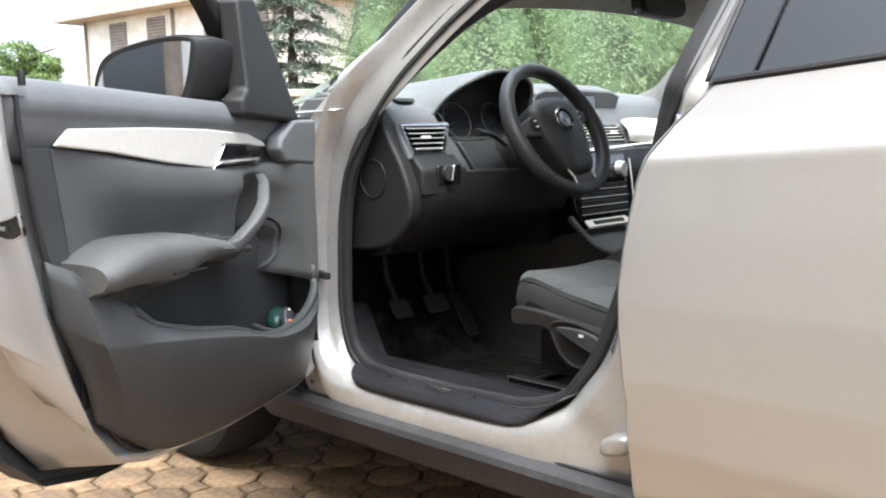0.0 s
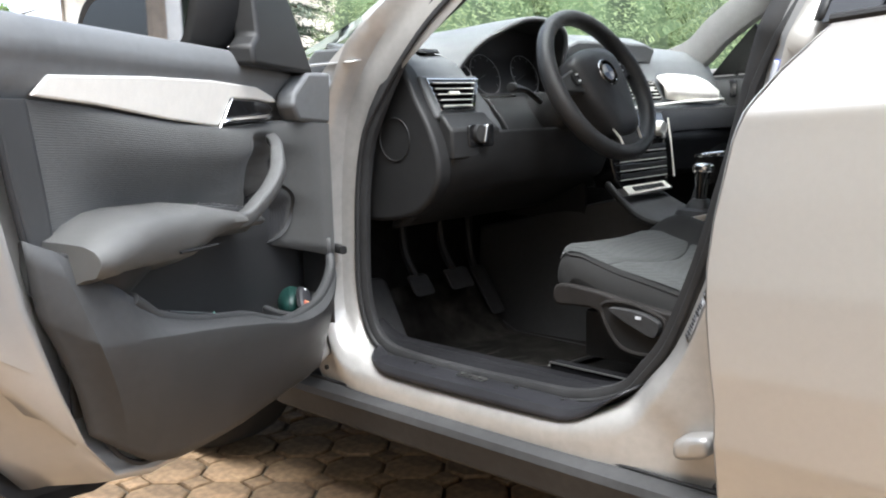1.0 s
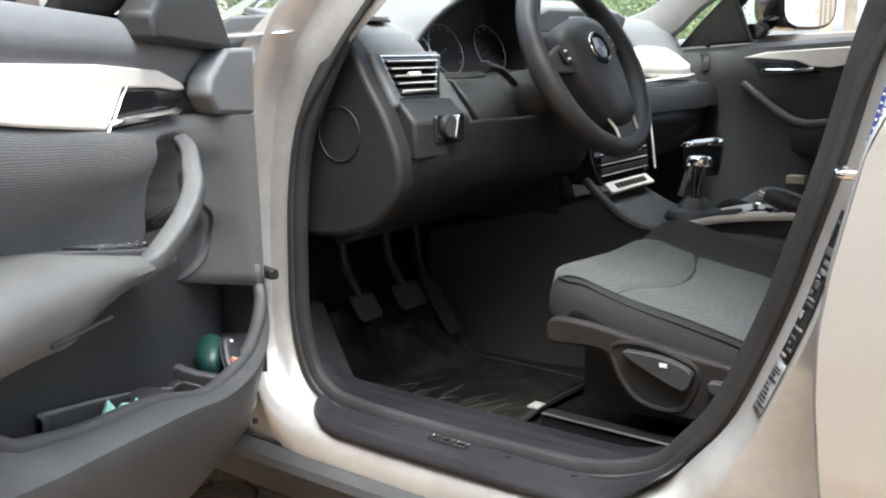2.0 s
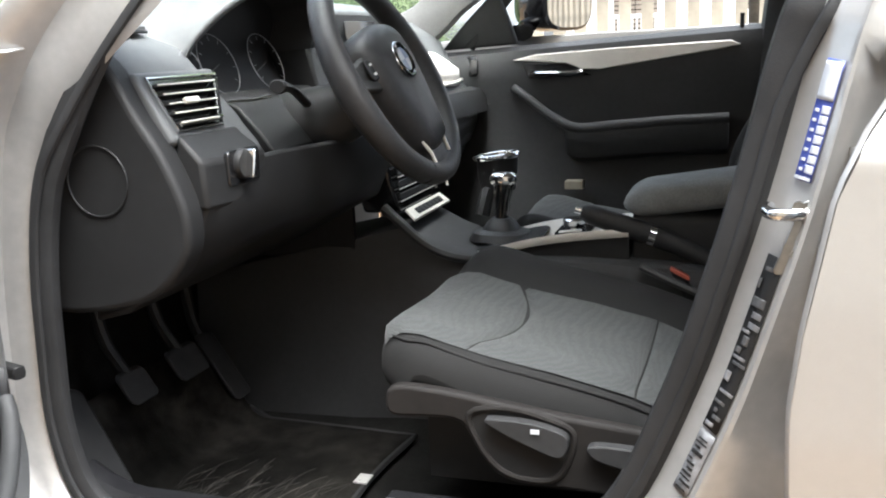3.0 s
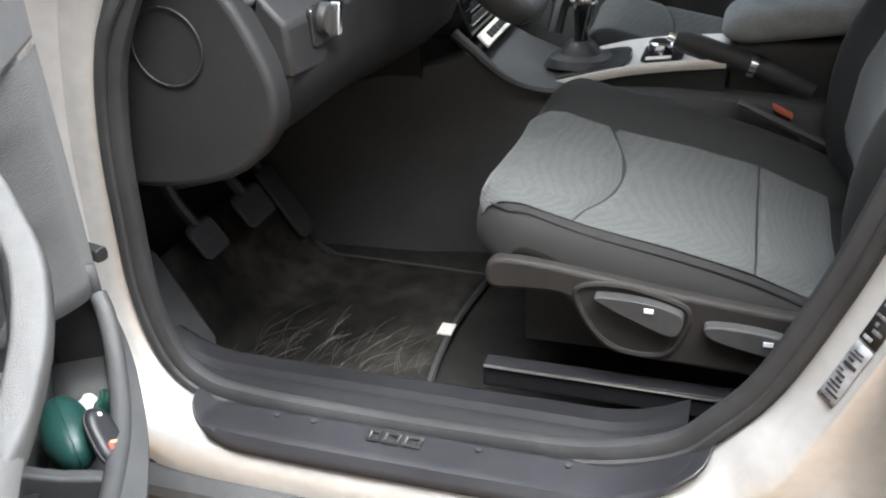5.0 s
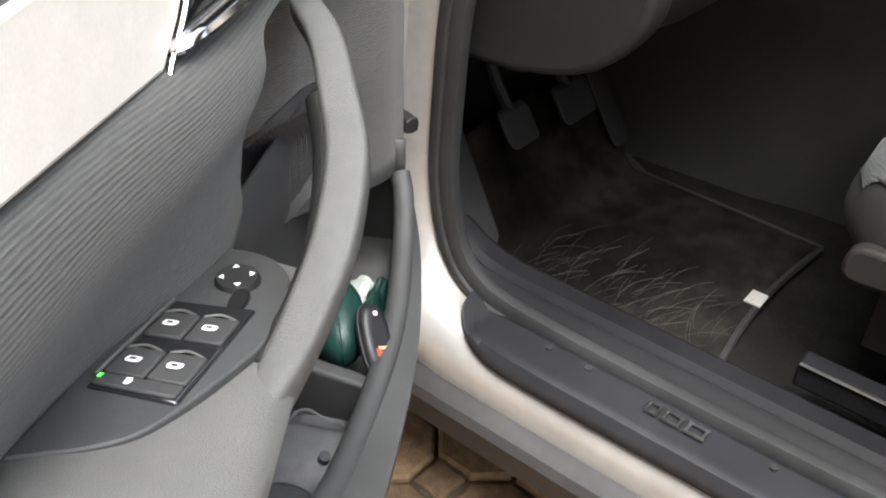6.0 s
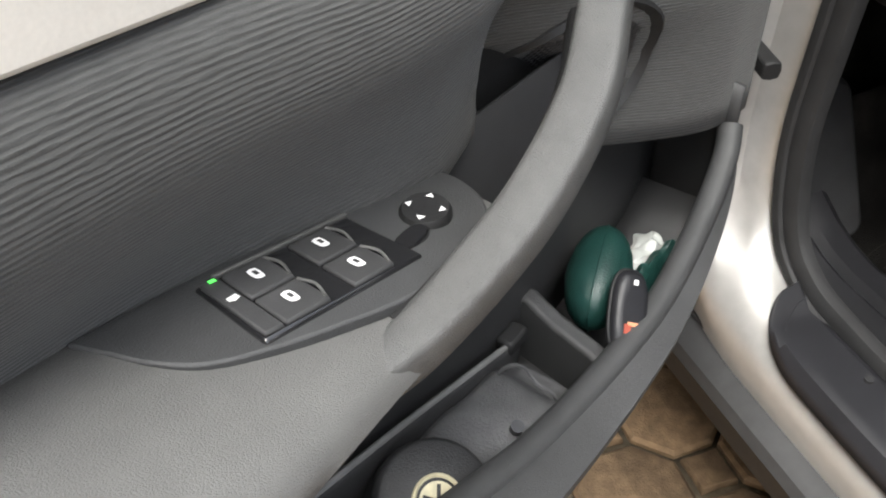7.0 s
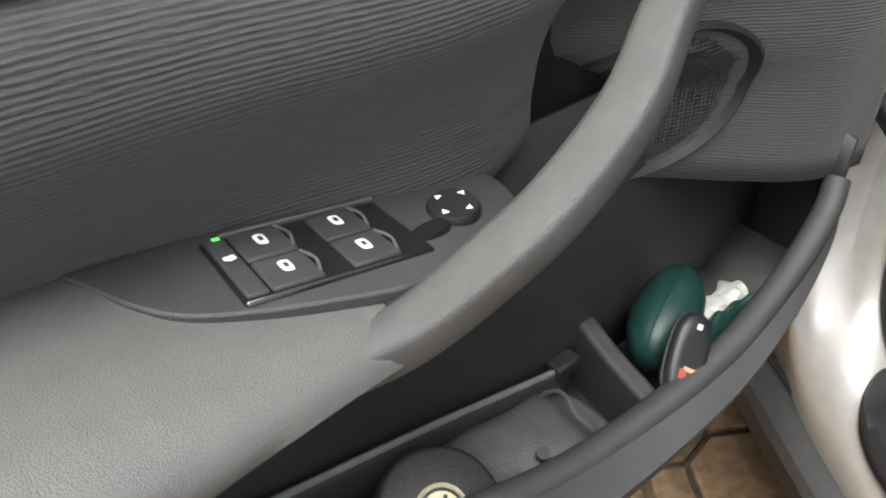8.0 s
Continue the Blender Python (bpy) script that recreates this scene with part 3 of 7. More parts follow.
ob_of("front_wing", *side_panel(1, 1.165, 2.42), PAINT, car, "silver front wing", solid=.004)
ob_of("front_wing", *side_panel(-1, 1.165, 2.42), PAINT, car, "silver front wing", solid=.004)
ob_of("rear_quarter", *side_panel(1, -2.0, -1.03), PAINT, car, "silver rear quarter panel", solid=.004)
ob_of("rear_quarter", *side_panel(-1, -2.0, -1.03), PAINT, car, "silver rear quarter panel", solid=.004)
ob_of("passenger_door", *side_panel(-1, .03, 1.155), PAINT, car, "closed silver passenger door", solid=.004)
ob_of("far_rear_door", *side_panel(-1, -1.02, .02), PAINT, car, "closed silver rear door", solid=.004)


def bonnet(a, b):
    y = 1.22 + 1.2 * b
    w = abs(lerp_table(y, LOW)) - (.05 if y < 1.9 else .08)
    x = -w + 2 * w * a
    q = (x / w) ** 2
    return (x, y, lerp_table(y, TOPZ) + .055 * (1 - q) - .02 * b * (1 - q))


ob_of("bonnet", *sheet(bonnet, 20, 16), PAINT, car, "silver bonnet", solid=.004)


def wing_top(a, b):
    y = .93 + .30 * a
    return (-.835 + .10 * b, y, 1.118 + .012 * b - .004 * a)


ob_of("wing_corner", *sheet(wing_top, 6, 4), PAINT, car, solid=.004)


def nose(a, b):
    x = -.76 + 1.52 * a
    z = .30 + .55 * b
    return (x, 2.44 - .25 * (x / .76) ** 2 * abs(x / .76) - .05 * (b - .4) ** 2, z)


ob_of("front_bumper", *sheet(nose, 24, 10), PAINT, car, "silver front bumper", solid=.004)
for s in (-1, 1):
    ob_of("grille", *prism(rounded(.22, .13, .04), lambda a, b, d: (s * .13 + a, 2.44 + d, .70 + b), .012), GLOSSBLK, car, "black grille", bevel=.003)
    ob_of("headlight", *prism(rounded(.26, .12, .05), lambda a, b, d: (s * .56 + a, 2.34 - abs(a + s * .1) * .3 + d, .74 + b), .05), PANE, car, "clear headlight", bevel=.01)


def tail(a, b):
    x = -.74 + 1.48 * a
    z = .34 + .78 * b
    return (x, -2.02 + .2 * (x / .74) ** 2 + .08 * b * b, z)


ob_of("tailgate", *sheet(tail, 20, 10), PAINT, car, "silver tailgate", solid=.004)
for s in (-1, 1):
    ob_of("tail_light", *prism(rounded(.2, .14, .04), lambda a, b, d: (s * .62 + a, -1.905 - d, .93 + b), .02), RED, car, "red tail light", bevel=.006)


def roof(a, b):
    y = .62 - 2.37 * b
    w = .60 - .04 * max(0, b - .5)
    if y > .3:
        w = .60 + (y - .3) * .25
    x = -w + 2 * w * a
    z = 1.505 - .13 * max(0, (y - .15) / .47) ** 1.6 - .11 * max(0, (-.9 - y) / .85) ** 2
    return (x, y, z + .04 * (1 - (x / w) ** 2))


ob_of("roof_panel", *sheet(roof, 16, 24), PAINT, car, "silver roof panel")
ob_of("headliner", *sheet(lambda a, b: (lambda p: (p[0] * .97, p[1], p[2] - .035))(roof(a, b)), 16, 24), HEADLINER, car, "light grey roof lining")


def rear_glass(a, b):
    x = (-.55 + 1.1 * a) * (1 + .1 * b)
    return (x, -1.745 - .18 * b, 1.40 - .28 * b + .03 * (1 - (x / .6) ** 2))


ob_of("rear_window", *sheet(rear_glass, 10, 6), PRIVACY, car, "dark rear window", solid=.004)


def screen(a, b):
    y0, z0, y1, z1 = 1.26, 1.145, .60, 1.40
    w = .73 - .11 * b
    x = -w + 2 * w * a
    q = 1 - (x / w) ** 2
    return (x, y0 + (y1 - y0) * b + .08 * q * (1 - .4 * b), z0 + (z1 - z0) * b + .03 * q)


ws = ob_of("windscreen", *sheet(screen, 14, 10), PANE, car, "clear windscreen", solid=.004)
ws.visible_shadow = False

# passenger-side pillars, seen from inside
for name, pts, wd, mt in (("far_front_pillar", [(.735, 1.24, 1.08), (.71, .95, 1.15), (.685, .82, 1.24), (.655, .68, 1.32), (.60, .48, 1.42), (.56, .25, 1.49)], .058, PILLAR),
                          ("far_centre_pillar", [(.70, -.02, .50), (.72, -.03, 1.10), (.67, -.07, 1.30), (.57, -.11, 1.49)], .062, PLASTIC),
                          ("far_rear_pillar", [(.72, -1.12, .9), (.70, -1.2, 1.15), (.58, -1.05, 1.46)], .08, PLASTIC)):
    ob_of(name, *tube(smooth_line(pts, 5), wd, 10, up=(1, 0, 0), flat=.55, power=3), mt, car)
ob_of("near_rear_pillar", *tube(smooth_line([(-.82, -1.10, .9), (-.80, -1.2, 1.15), (-.62, -1.05, 1.46)], 5), .08, 10, up=(1, 0, 0), flat=.55, power=3), PAINT, car)
for s in (-1, 1):
    rail = [(s * .59, y, 1.515 - .10 * max(0, (-.9 - y) / .85) ** 2) for y in [.3 - 2.0 * k / 14 for k in range(15)]]
    ob_of("roof_rail", *tube(rail, .018, 8), PAINT if s < 0 else PLASTIC_DK, car)
ob_of("front_pillar_trim", *tube(smooth_line([(-.70, 1.22, 1.08), (-.705, .98, 1.125), (-.69, .81, 1.235), (-.64, .64, 1.355), (-.57, .40, 1.455)], 5), .042, 10, up=(1, 0, 0), flat=.6, power=3), PLASTIC, car, "dark front pillar trim")
ob_of("centre_pillar_trim", *tube(smooth_line([(-.70, .03, .40), (-.715, .0, .7), (-.72, -.05, 1.1), (-.65, -.10, 1.35), (-.57, -.12, 1.48)], 5), .07, 12, up=(1, 0, 0), flat=.42, power=4), PLASTIC_DK, car, "black centre pillar trim")

# wheels
def wheel(x, y, sgn):
    ring = ellipse(14, .11, .055, 3.2)
    rows = []
    for k in range(40):
        a = 2 * math.pi * k / 40
        rows.append([(x + p, y + (.27 + q) * math.cos(a), GZ + .325 + (.27 + q) * math.sin(a)) for p, q in ring])
    ty = ob_of("wheel", *loft(rows, True, False, True), TYRE, car, "black tyre on a silver alloy wheel")
    spokes = []
    for k in range(10):
        a = 2 * math.pi * k / 10
        spokes.append(moved(box(-.012, .012, .03, .225, -.016, .016), Matrix.Translation((x + sgn * .085, y, GZ + .325)) @ Matrix.Rotation(a, 4, 'X')))
    hub = tube([(x + sgn * .05, y, GZ + .325), (x + sgn * .10, y, GZ + .325)], .05, 16)
    rimo = tube([(x + sgn * .09, y + .222 * math.cos(2 * math.pi * k / 30), GZ + .325 + .222 * math.sin(2 * math.pi * k / 30)) for k in range(30)], .012, 6, up=(1, 0, 0), closed=True)
    ob_of("rim", *joined(hub, rimo, *spokes), SATIN, ty, "silver spoked rim")


for wx, s in ((-.775, -1), (.775, 1)):
    for wy in (1.68, -1.08):
        wheel(wx, wy, s)
ob_of("underbody", *box(-.74, .74, -1.9, 2.2, .25, .345), PLASTIC_DK, car)
ob_of("wheel_housing", *box(-.60, .60, 1.28, 2.2, .34, .95), PLASTIC_DK, car)
ob_of("far_inner_sill", *box(.70, .86, -1.0, 1.2, .33, .48), PLASTIC_DK, car, bevel=.01)


# ---- the open driver's door: local x from hinge to latch, y towards the cabin, z up ----
door_out = [(-.02, .44), (.13, .432), (.49, .452), (.80, .492), (.905, .525), (.965, .59), (1.01, .68), (1.06, .80), (1.095, .93), (1.115, 1.05), (1.12, 1.118), (.60, 1.10), (.18, 1.085), (-.02, 1.07)]


def ring_at(v, grow, tail_more=0.0):
    cx, cz = .5, .8
    out = []
    for u, z in door_out:
        du, dz = u - cx, z - cz
        g = grow + (tail_more if u > .9 else 0)
        gu = math.copysign(g, du) * min(1, abs(du) / .35)
        gz = -grow if z < .7 else 0
        out.append((u + gu, v, z + gz))
    return out


door = ob_of("driver_door", *loft([ring_at(-.022, -.135), ring_at(-.004, -.125), ring_at(.003, -.03), ring_at(.010, -.016), ring_at(.012, -.008), ring_at(.010, 0), ring_at(.002, .005), ring_at(-.02, .008), ring_at(-.085, .010, .012),
                                  ring_at(-.10, .011, .022), ring_at(-.112, .010, .028), ring_at(-.13, .004, .028), ring_at(-.15, -.015, .01), ring_at(-.165, -.06)]),
             PAINT, car, "open silver driver's door with its inner trim facing out", sharp=75)
door.matrix_basis = pose(-.86, 1.04, 0, 0, 0, 212)


def dpart(name, vf, mat, label="", **kw):
    return ob_of(name, vf[0], vf[1], mat, door, label, **kw)


# thin dark tube for the shaded gap between inner trim and shell
edge = [(u - (.030 if u > .3 else -.03), .010, z + (.012 if z < .7 else 0)) for u, z in smooth_line(door_out[1:11], 5)]
dpart("door_edge_seal", tube(edge, .004, 8), RUBBER)
# black cladding at the foot of the outer skin
dpart("door_cladding", loft([[(u, -.10, zb), (u, -.165, zb + .012), (u, -.178, zb + .03), (u, -.172, zb + .11), (u, -.16, zb + .115), (u, -.12, zb + .01)]
                             for u, zb in [(.0, .412), (.2, .415), (.5, .425), (.8, .45), (.95, .49), (1.02, .55)]]), CLAD, "black lower cladding", sharp=30)

# belt pad, grained plastic above the silver strip
def belt_z(u):
    return 1.104 + .024 * (u - .18)


def upper_pad(a, b):
    u = .055 + 1.055 * a
    prof = smooth_line([(-.035, 0.012), (-.02, .018), (.004, .013), (.014, .001), (.0195, -.014), (.0195, -.026), (.0155, -.038), (.010, -.060), (-.012, -.10)], 4)
    p = prof[min(int(round(b * (len(prof) - 1))), len(prof) - 1)]
    sag = .012 * max(0, (.25 - u) / .2)
    return (u, p[0] - .012 * max(0, (u - .98) / .1) ** 2, belt_z(u) + p[1] - sag * (b))


dpart("upper_trim", sheet(upper_pad, 40, 24), DOORTOP, "grey soft plastic belt pad", solid=.006, sharp=60)
cap = [(.03, 1.096), (.17, 1.094), (.255, 1.052), (.266, 1.026), (.233, .996), (.045, .985)]
dpart("front_trim_cap", prism(cap, lambda a, b, d: (a, .018 + d, b), .04), DOORTOP, "grey trim cap beside the hinge", bevel=.008, seg=3)

# silver strip with the handle recess
strip_poly = [(1.018, 1.046), (0.987, 1.071), (0.748, 1.074), (0.541, 1.072), (0.354, 1.063), (0.276, 1.046), (0.248, 1.034), (0.292, 1.034), (0.354, 1.040), (0.470, 1.043), (0.498, 1.012), (0.522, 0.994), (0.696, 1.011), (0.883, 1.034)]
dpart("silver_strip", prism(strip_poly, lambda a, b, d: (a, .010 + d - .004 * max(0, (a - .93) / .1) ** 2 + .10 * (b - 1.035) * (1 if b > 1.035 else .3), b), .007), SATIN, "satin silver decorative strip", bevel=.003)
rec = [(0.520, 0.991), (0.496, 1.010), (0.468, 1.041), (0.354, 1.038), (0.292, 1.032), (0.266, 1.02), (0.321, 1.0), (0.40, 0.989)]
dpart("handle_recess", prism(rec, lambda a, b, d: (a, .011 + d, b), .004), GLOSSBLK, "dark handle recess", bevel=.002)
hb = smooth_line([(.508, .012, .998), (.500, .020, 1.003), (.44, .028, 1.005), (.36, .030, 1.006), (.312, .024, 1.009)], 4)
dpart("handle_bezel", tube(smooth_line([(.462, .019, 1.043), (.480, .019, 1.030), (.497, .018, 1.011), (.519, .017, .992), (.505, .018, .989), (.46, .019, .990)], 4), .0019, 8), CHROME, "chrome edge of the handle recess")
dpart("inner_handle", tube(hb, [.0035, .005, .006, .0065, .007, .0075, .008, .008, .0085, .0085, .0085, .0085, .0085, .0085, .0085, .008, .007], 10, flat=.7), CHROME, "chrome inner door handle")
dpart("lock_pin", tube([(1.085, .018, 1.13), (1.085, .018, 1.148), (1.085, .018, 1.152)], [.0055, .0055, .004], 10), PLASTIC_DK, "black lock pin")

# fabric middle panel: hollows away below the strip
FAB = smooth_line([(-.002, 1.0), (.010, .996), (.018, .986), (.0215, .968), (.0195, .946), (.007, .92), (-.009, .895), (-.017, .878), (-.020, .86), (-.019, .80), (-.010, .71)], 4)


def ease(x):
    x = max(0.0, min(1.0, x))
    return x * x * (3 - 2 * x)


def fab_limits(u):
    top = lerp_table(u, [(.05, .985), (.25, .996), (.511, .994), (.70, 1.010), (.90, 1.032), (1.085, 1.047)])
    low = lerp_table(u, [(.05, .685), (.23, .735), (.38, .78), (.46, .71)])
    return top, low


def fab_v(u, p):
    """How far the cloth stands out: a roll below the strip that swells towards the grab handle."""
    swell = (.013 + .017 * ease((.93 - p[1]) / .06)) * ease((.66 - u) / .22) * min(1, max(0, (1.001 - p[1]) / .006)) * ease((p[1] - .79) / .05)
    swell -= .030 * ease((.428 - u) / .022) * ease((u - .30) / .09) * ease((.985 - p[1]) / .03)
    s_, e = ease((.34 - u) / .22), ease((u - .80) / .20)
    return ((p[0] + swell) * (1 - e) + .006 * e) * (1 - s_) + .058 * s_


def fab_at(u, z):
    top, low = fab_limits(u)
    q = 1.0 - (top - z) * .29 / (top - low)
    return fab_v(u, (lerp_table(q, [(p[1], p[0]) for p in reversed(FAB)]), q))


def fabric(a, b):
    p = FAB[min(int(round(b * (len(FAB) - 1))), len(FAB) - 1)]
    far_end = lerp_table(p[1], [(.70, .985), (.80, .992), (.90, 1.008), (1.0, 1.028)])
    u = .060 + (far_end - .060) * a
    top, low = fab_limits(u)
    return (u, fab_v(u, p), top - (1.0 - p[1]) * (top - low) / .29)


NU, NV = 110, len(FAB) - 1
panel = dpart("fabric_panel", sheet(fabric, NU, NV), CLOTH_DOOR, "charcoal fabric panel with wavy ribs", solid=.004, sharp=60)
run, rise = 0.0, []
for j in range(NV + 1):
    run += (Vector(fabric(.5, j / NV)) - Vector(fabric(.5, max(0, j - 1) / NV))).length
    rise.append(run)
uv = panel.data.uv_layers.new(name="cloth")
for lp in panel.data.loops:
    uv.data[lp.index].uv = (panel.data.vertices[lp.vertex_index].co.x, rise[min(lp.vertex_index // (NU + 1), NV)])

# arm rest
def arm_z(u):
    return lerp_table(u, [(.45, .836), (.50, .844), (.56, .854), (.63, .867), (.72, .884), (.85, .892), (.92, .892), (.97, .884), (1.015, .870)])


def arm_v(u):
    return lerp_table(u, [(.40, .05), (.48, .070), (.56, .085), (.70, .098), (.82, .10), (.92, .100), (.985, .099), (1.008, .096), (1.020, .088)])


rings = []
for k in range(38):
    u = .46 + .56 * k / 37
    zt, vv = arm_z(u), arm_v(u)
    h = lerp_table(u, [(.46, .022), (.52, .026), (.60, .032), (.68, .045), (.80, .078), (.92, .070), (.99, .055), (1.020, .045)])
    s = min(1.0, h / .06)
    prof = [(-.028, -.004), (-.020, .002), (.0, .003), (vv * .35, .001), (vv - .040, -.001), (vv - .022, -.005 * s), (vv - .009, -.013 * s), (vv - .002, -.024 * s), (vv, -.036 * s), (vv - .003, -.7 * h), (vv - .009, -.92 * h), (vv - .025, -h), (vv * .4, -h - .012), (-.016, -h - .02)]
    rings.append([(u, p, zt + q) for p, q in prof])
dpart("armrest", loft(rings), PAD, "dark grey padded armrest", sharp=50)
# raised dark tube stands in for the shaded groove under the armrest edge
dpart("armrest_groove", tube([(u, arm_v(u) - .004, arm_z(u) - .062) for u in [.72 + .02 * k for k in range(7)]], .0022, 6), PLASTIC_DK)
rings = []
for k in range(16):
    u = .86 + .168 * k / 15
    h = lerp_table(u, [(.86, .06), (.93, .095), (.98, .085), (1.03, .04)])
    vv = lerp_table(u, [(.86, .085), (.95, .075), (1.03, .040)])
    top_ = arm_z(u) - .018 + .01 * max(0, (u - 1.0) / .03)
    rings.append([(u, -.01, top_), (u, vv, top_), (u, vv, top_ - h * .6), (u, vv - .02, top_ - h), (u, -.01, top_ - .01 - h)])
dpart("armrest_end", loft(rings), PLASTIC_DK, sharp=40, bevel=.004)


def border(a, b):
    p = fabric(1, b)
    u1 = lerp_table(p[2], [(.71, 1.0), (.86, 1.040), (.94, 1.062), (1.0, 1.074), (1.06, 1.084)])
    q = a * a * (3 - 2 * a)
    return (p[0] - .004 + (u1 - p[0] + .004) * a, p[1] + .003 + (.006 - p[1]) * q, p[2])


dpart("trim_border", sheet(border, 8, 30), PLASTIC, "grey plastic trim border", solid=.004, sharp=60)

# switch panel
def pz(u):
    return arm_z(u) + .0045


pan = smooth_line([(.676, -.016), (.669, .0), (.661, .018), (.648, .034), (.622, .047), (.59, .058), (.56, .066), (.525, .068), (.49, .060), (.468, .045), (.458, .02), (.462, -.006)], 4) + [Vector((.57, -.013))]
pv = [(p[0], p[1], pz(p[0])) for p in pan]
dpart("switch_panel", (pv + [(a, b, c - .006) for a, b, c in pv], [tuple(range(len(pv)))] + [(i, (i + 1) % len(pv), (i + 1) % len(pv) + len(pv), i + len(pv)) for i in range(len(pv))]), PLASTIC, "black window switch panel", bevel=.0015)
du, dv = Vector((1, -.06, .0)), Vector((.0, 1, -.02))


def on_panel(a, b, h=0.0):
    """Places in the switch block: a from its hinge end to its latch end, b from the cloth to the cabin, 0 to 1."""
    u = .532 + .0865 * a + .001 * b + .004 * a * b
    v = .005 + .046 * b - .009 * a
    return Vector((u, v, pz(u) + .001 + h))


def slab_on(a0, a1, b0, b1, h0, h1, tilt=0.0):
    vs = [on_panel(a, b, h) for h in (h0, h1) for a, b in ((a0, b0), (a1, b0), (a1, b1), (a0, b1))]
    for i in (4, 7):
        vs[i] = vs[i] + Vector((0, 0, tilt))
    return vs, [(3, 2, 1, 0), (4, 5, 6, 7), (0, 1, 5, 4), (1, 2, 6, 5), (2, 3, 7, 6), (3, 0, 4, 7)]


block = dpart("switch_bezel", slab_on(-.02, 1.02, -.03, 1.03, -.003, .0012), GLOSSBLK, bevel=.002)
dpart("switch_wall", slab_on(-.02, .90, -.06, -.015, .0, .0030), PAD, bevel=.0008)
for a0 in (.17, .60):
    for b0 in (.03, .52):
        sw = dpart("window_switch", slab_on(a0 + .0, a0 + .275, b0, b0 + .465, .0005, .0034, .0006), CLAD, "black window switch with white symbol", bevel=.0014)
        c = (a0 + .14, b0 + .22)
        lip_ = [on_panel(a0 + .015, b0 + .03, .0040), on_panel(a0 - .015, b0 + .22, .0046), on_panel(a0 + .015, b0 + .42, .0040)]
        dpart("switch_lip", tube(smooth_line(lip_, 4), .0008, 6), PAD)
        outline = smooth_line([(-.062, -.20), (.058, -.20), (.058, .10), (.03, .18), (-.03, .20), (-.062, .14)], 2, True)
        pts = [on_panel(c[0] + p[0] * .46, c[1] + p[1] * .42, .0046) for p in outline]
        sym = dpart("window_symbol", (pts, [tuple(range(len(pts)))]), WHITE)
        sm = [on_panel(c[0] + p * .46, c[1] + q * .42, .0050) for p, q in [(-.034, -.12), (.020, -.12), (.020, .06), (-.034, .06)]]
        dpart("symbol_window", (sm, [(0, 1, 2, 3)]), CLAD)
dpart("lock_switch", slab_on(.885, 1.0, .02, .985, .0005, .0036), CLAD, bevel=.0014)
sy = [on_panel(.945 + p, .40 + q * .6, .0044) for p, q in [(-.03, -.06), (.03, -.04), (.03, .05), (.0, .09), (-.035, .05)]]
dpart("lock_symbol", (sy, [tuple(range(5))]), WHITE)
sy = [on_panel(.935 + p, .07 + q * .8, .0044) for p, q in [(-.02, -.03), (.02, -.03), (.02, .03), (-.02, .03)]]
dpart("indicator_light", (sy, [(0, 1, 2, 3)]), GREENLED, "small green indicator light")
jc = Vector((.501, .031, pz(.501)))
dpart("mirror_knob", loft([[jc + Vector((r * math.cos(2 * math.pi * k / 24), r * math.sin(2 * math.pi * k / 24), h)) for k in range(24)] for r, h in ((.0138, 0), (.0138, .003), (.0122, .0055), (.006, .005), (.001, .0045))]), PLASTIC_DK, "round black mirror knob with white arrows")
for k in range(4):
    a = radians(20 + 90 * k)
    d, s = Vector((math.cos(a), math.sin(a), 0)), Vector((-math.sin(a), math.cos(a), 0))
    dpart("arrow_mark", ([jc + d * .0110 + Vector((0, 0, .0062)), jc + d * .0078 + s * .0023 + Vector((0, 0, .0062)), jc + d * .0078 - s * .0023 + Vector((0, 0, .0062))], [(0, 1, 2)]), WHITE)
fc = Vector((.524, .039, pz(.524)))
dpart("mirror_select_switch", loft([[fc + Vector((a * .0125 * r, b * .006 * r, h)) for a, b in ellipse(16, 1, 1, 2.5)] for r, h in ((1.0, -.001), (1, .001), (.85, .0025), (.4, .0025))]), GLOSSBLK, "small black rocker")

# grab handle: a bowed bar from the strip down into the arm rest
gp = smooth_line([(.350, .040, .966), (.3751, .0597, .9543), (.4135, .0765, .9354), (.4504, .090, .9124), (.4966, .0918, .884), (.535, .0855, .8625), (.562, .0780, .8465), (.59, .0735, .8415), (.63, .066, .841), (.68, .057, .845)], 5)
rings = []
for i, p in enumerate(gp):
    t = Vector(gp[min(i + 1, len(gp) - 1)] - gp[max(i - 1, 0)]).normalized()
    e1 = Vector((0, 1, 0)) - t * t.y
    e1 = e1.normalized()
    e2 = t.cross(e1)
    k = i / (len(gp) - 1)
    wa, wb = .0100 + .0035 * math.sin(math.pi * min(1, k * 1.1)), .0110 + .0025 * k
    tp = 1 - .15 * max(0.0, (k - .72) / .28)
    rings.append([Vector(p) + e1 * x + e2 * y for x, y in ellipse(20, wa * tp, wb * tp, 4.6 - 1.2 * min(1, max(0.0, (k - .6) / .3)))])
dpart("grab_handle", loft(rings), GRAB, "grey grained grab handle", sharp=60)
# black bar stands for the shaded gap and underside behind the handle
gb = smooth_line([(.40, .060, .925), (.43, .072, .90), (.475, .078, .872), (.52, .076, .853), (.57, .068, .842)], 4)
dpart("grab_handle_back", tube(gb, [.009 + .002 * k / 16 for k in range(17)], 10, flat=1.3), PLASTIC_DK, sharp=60)

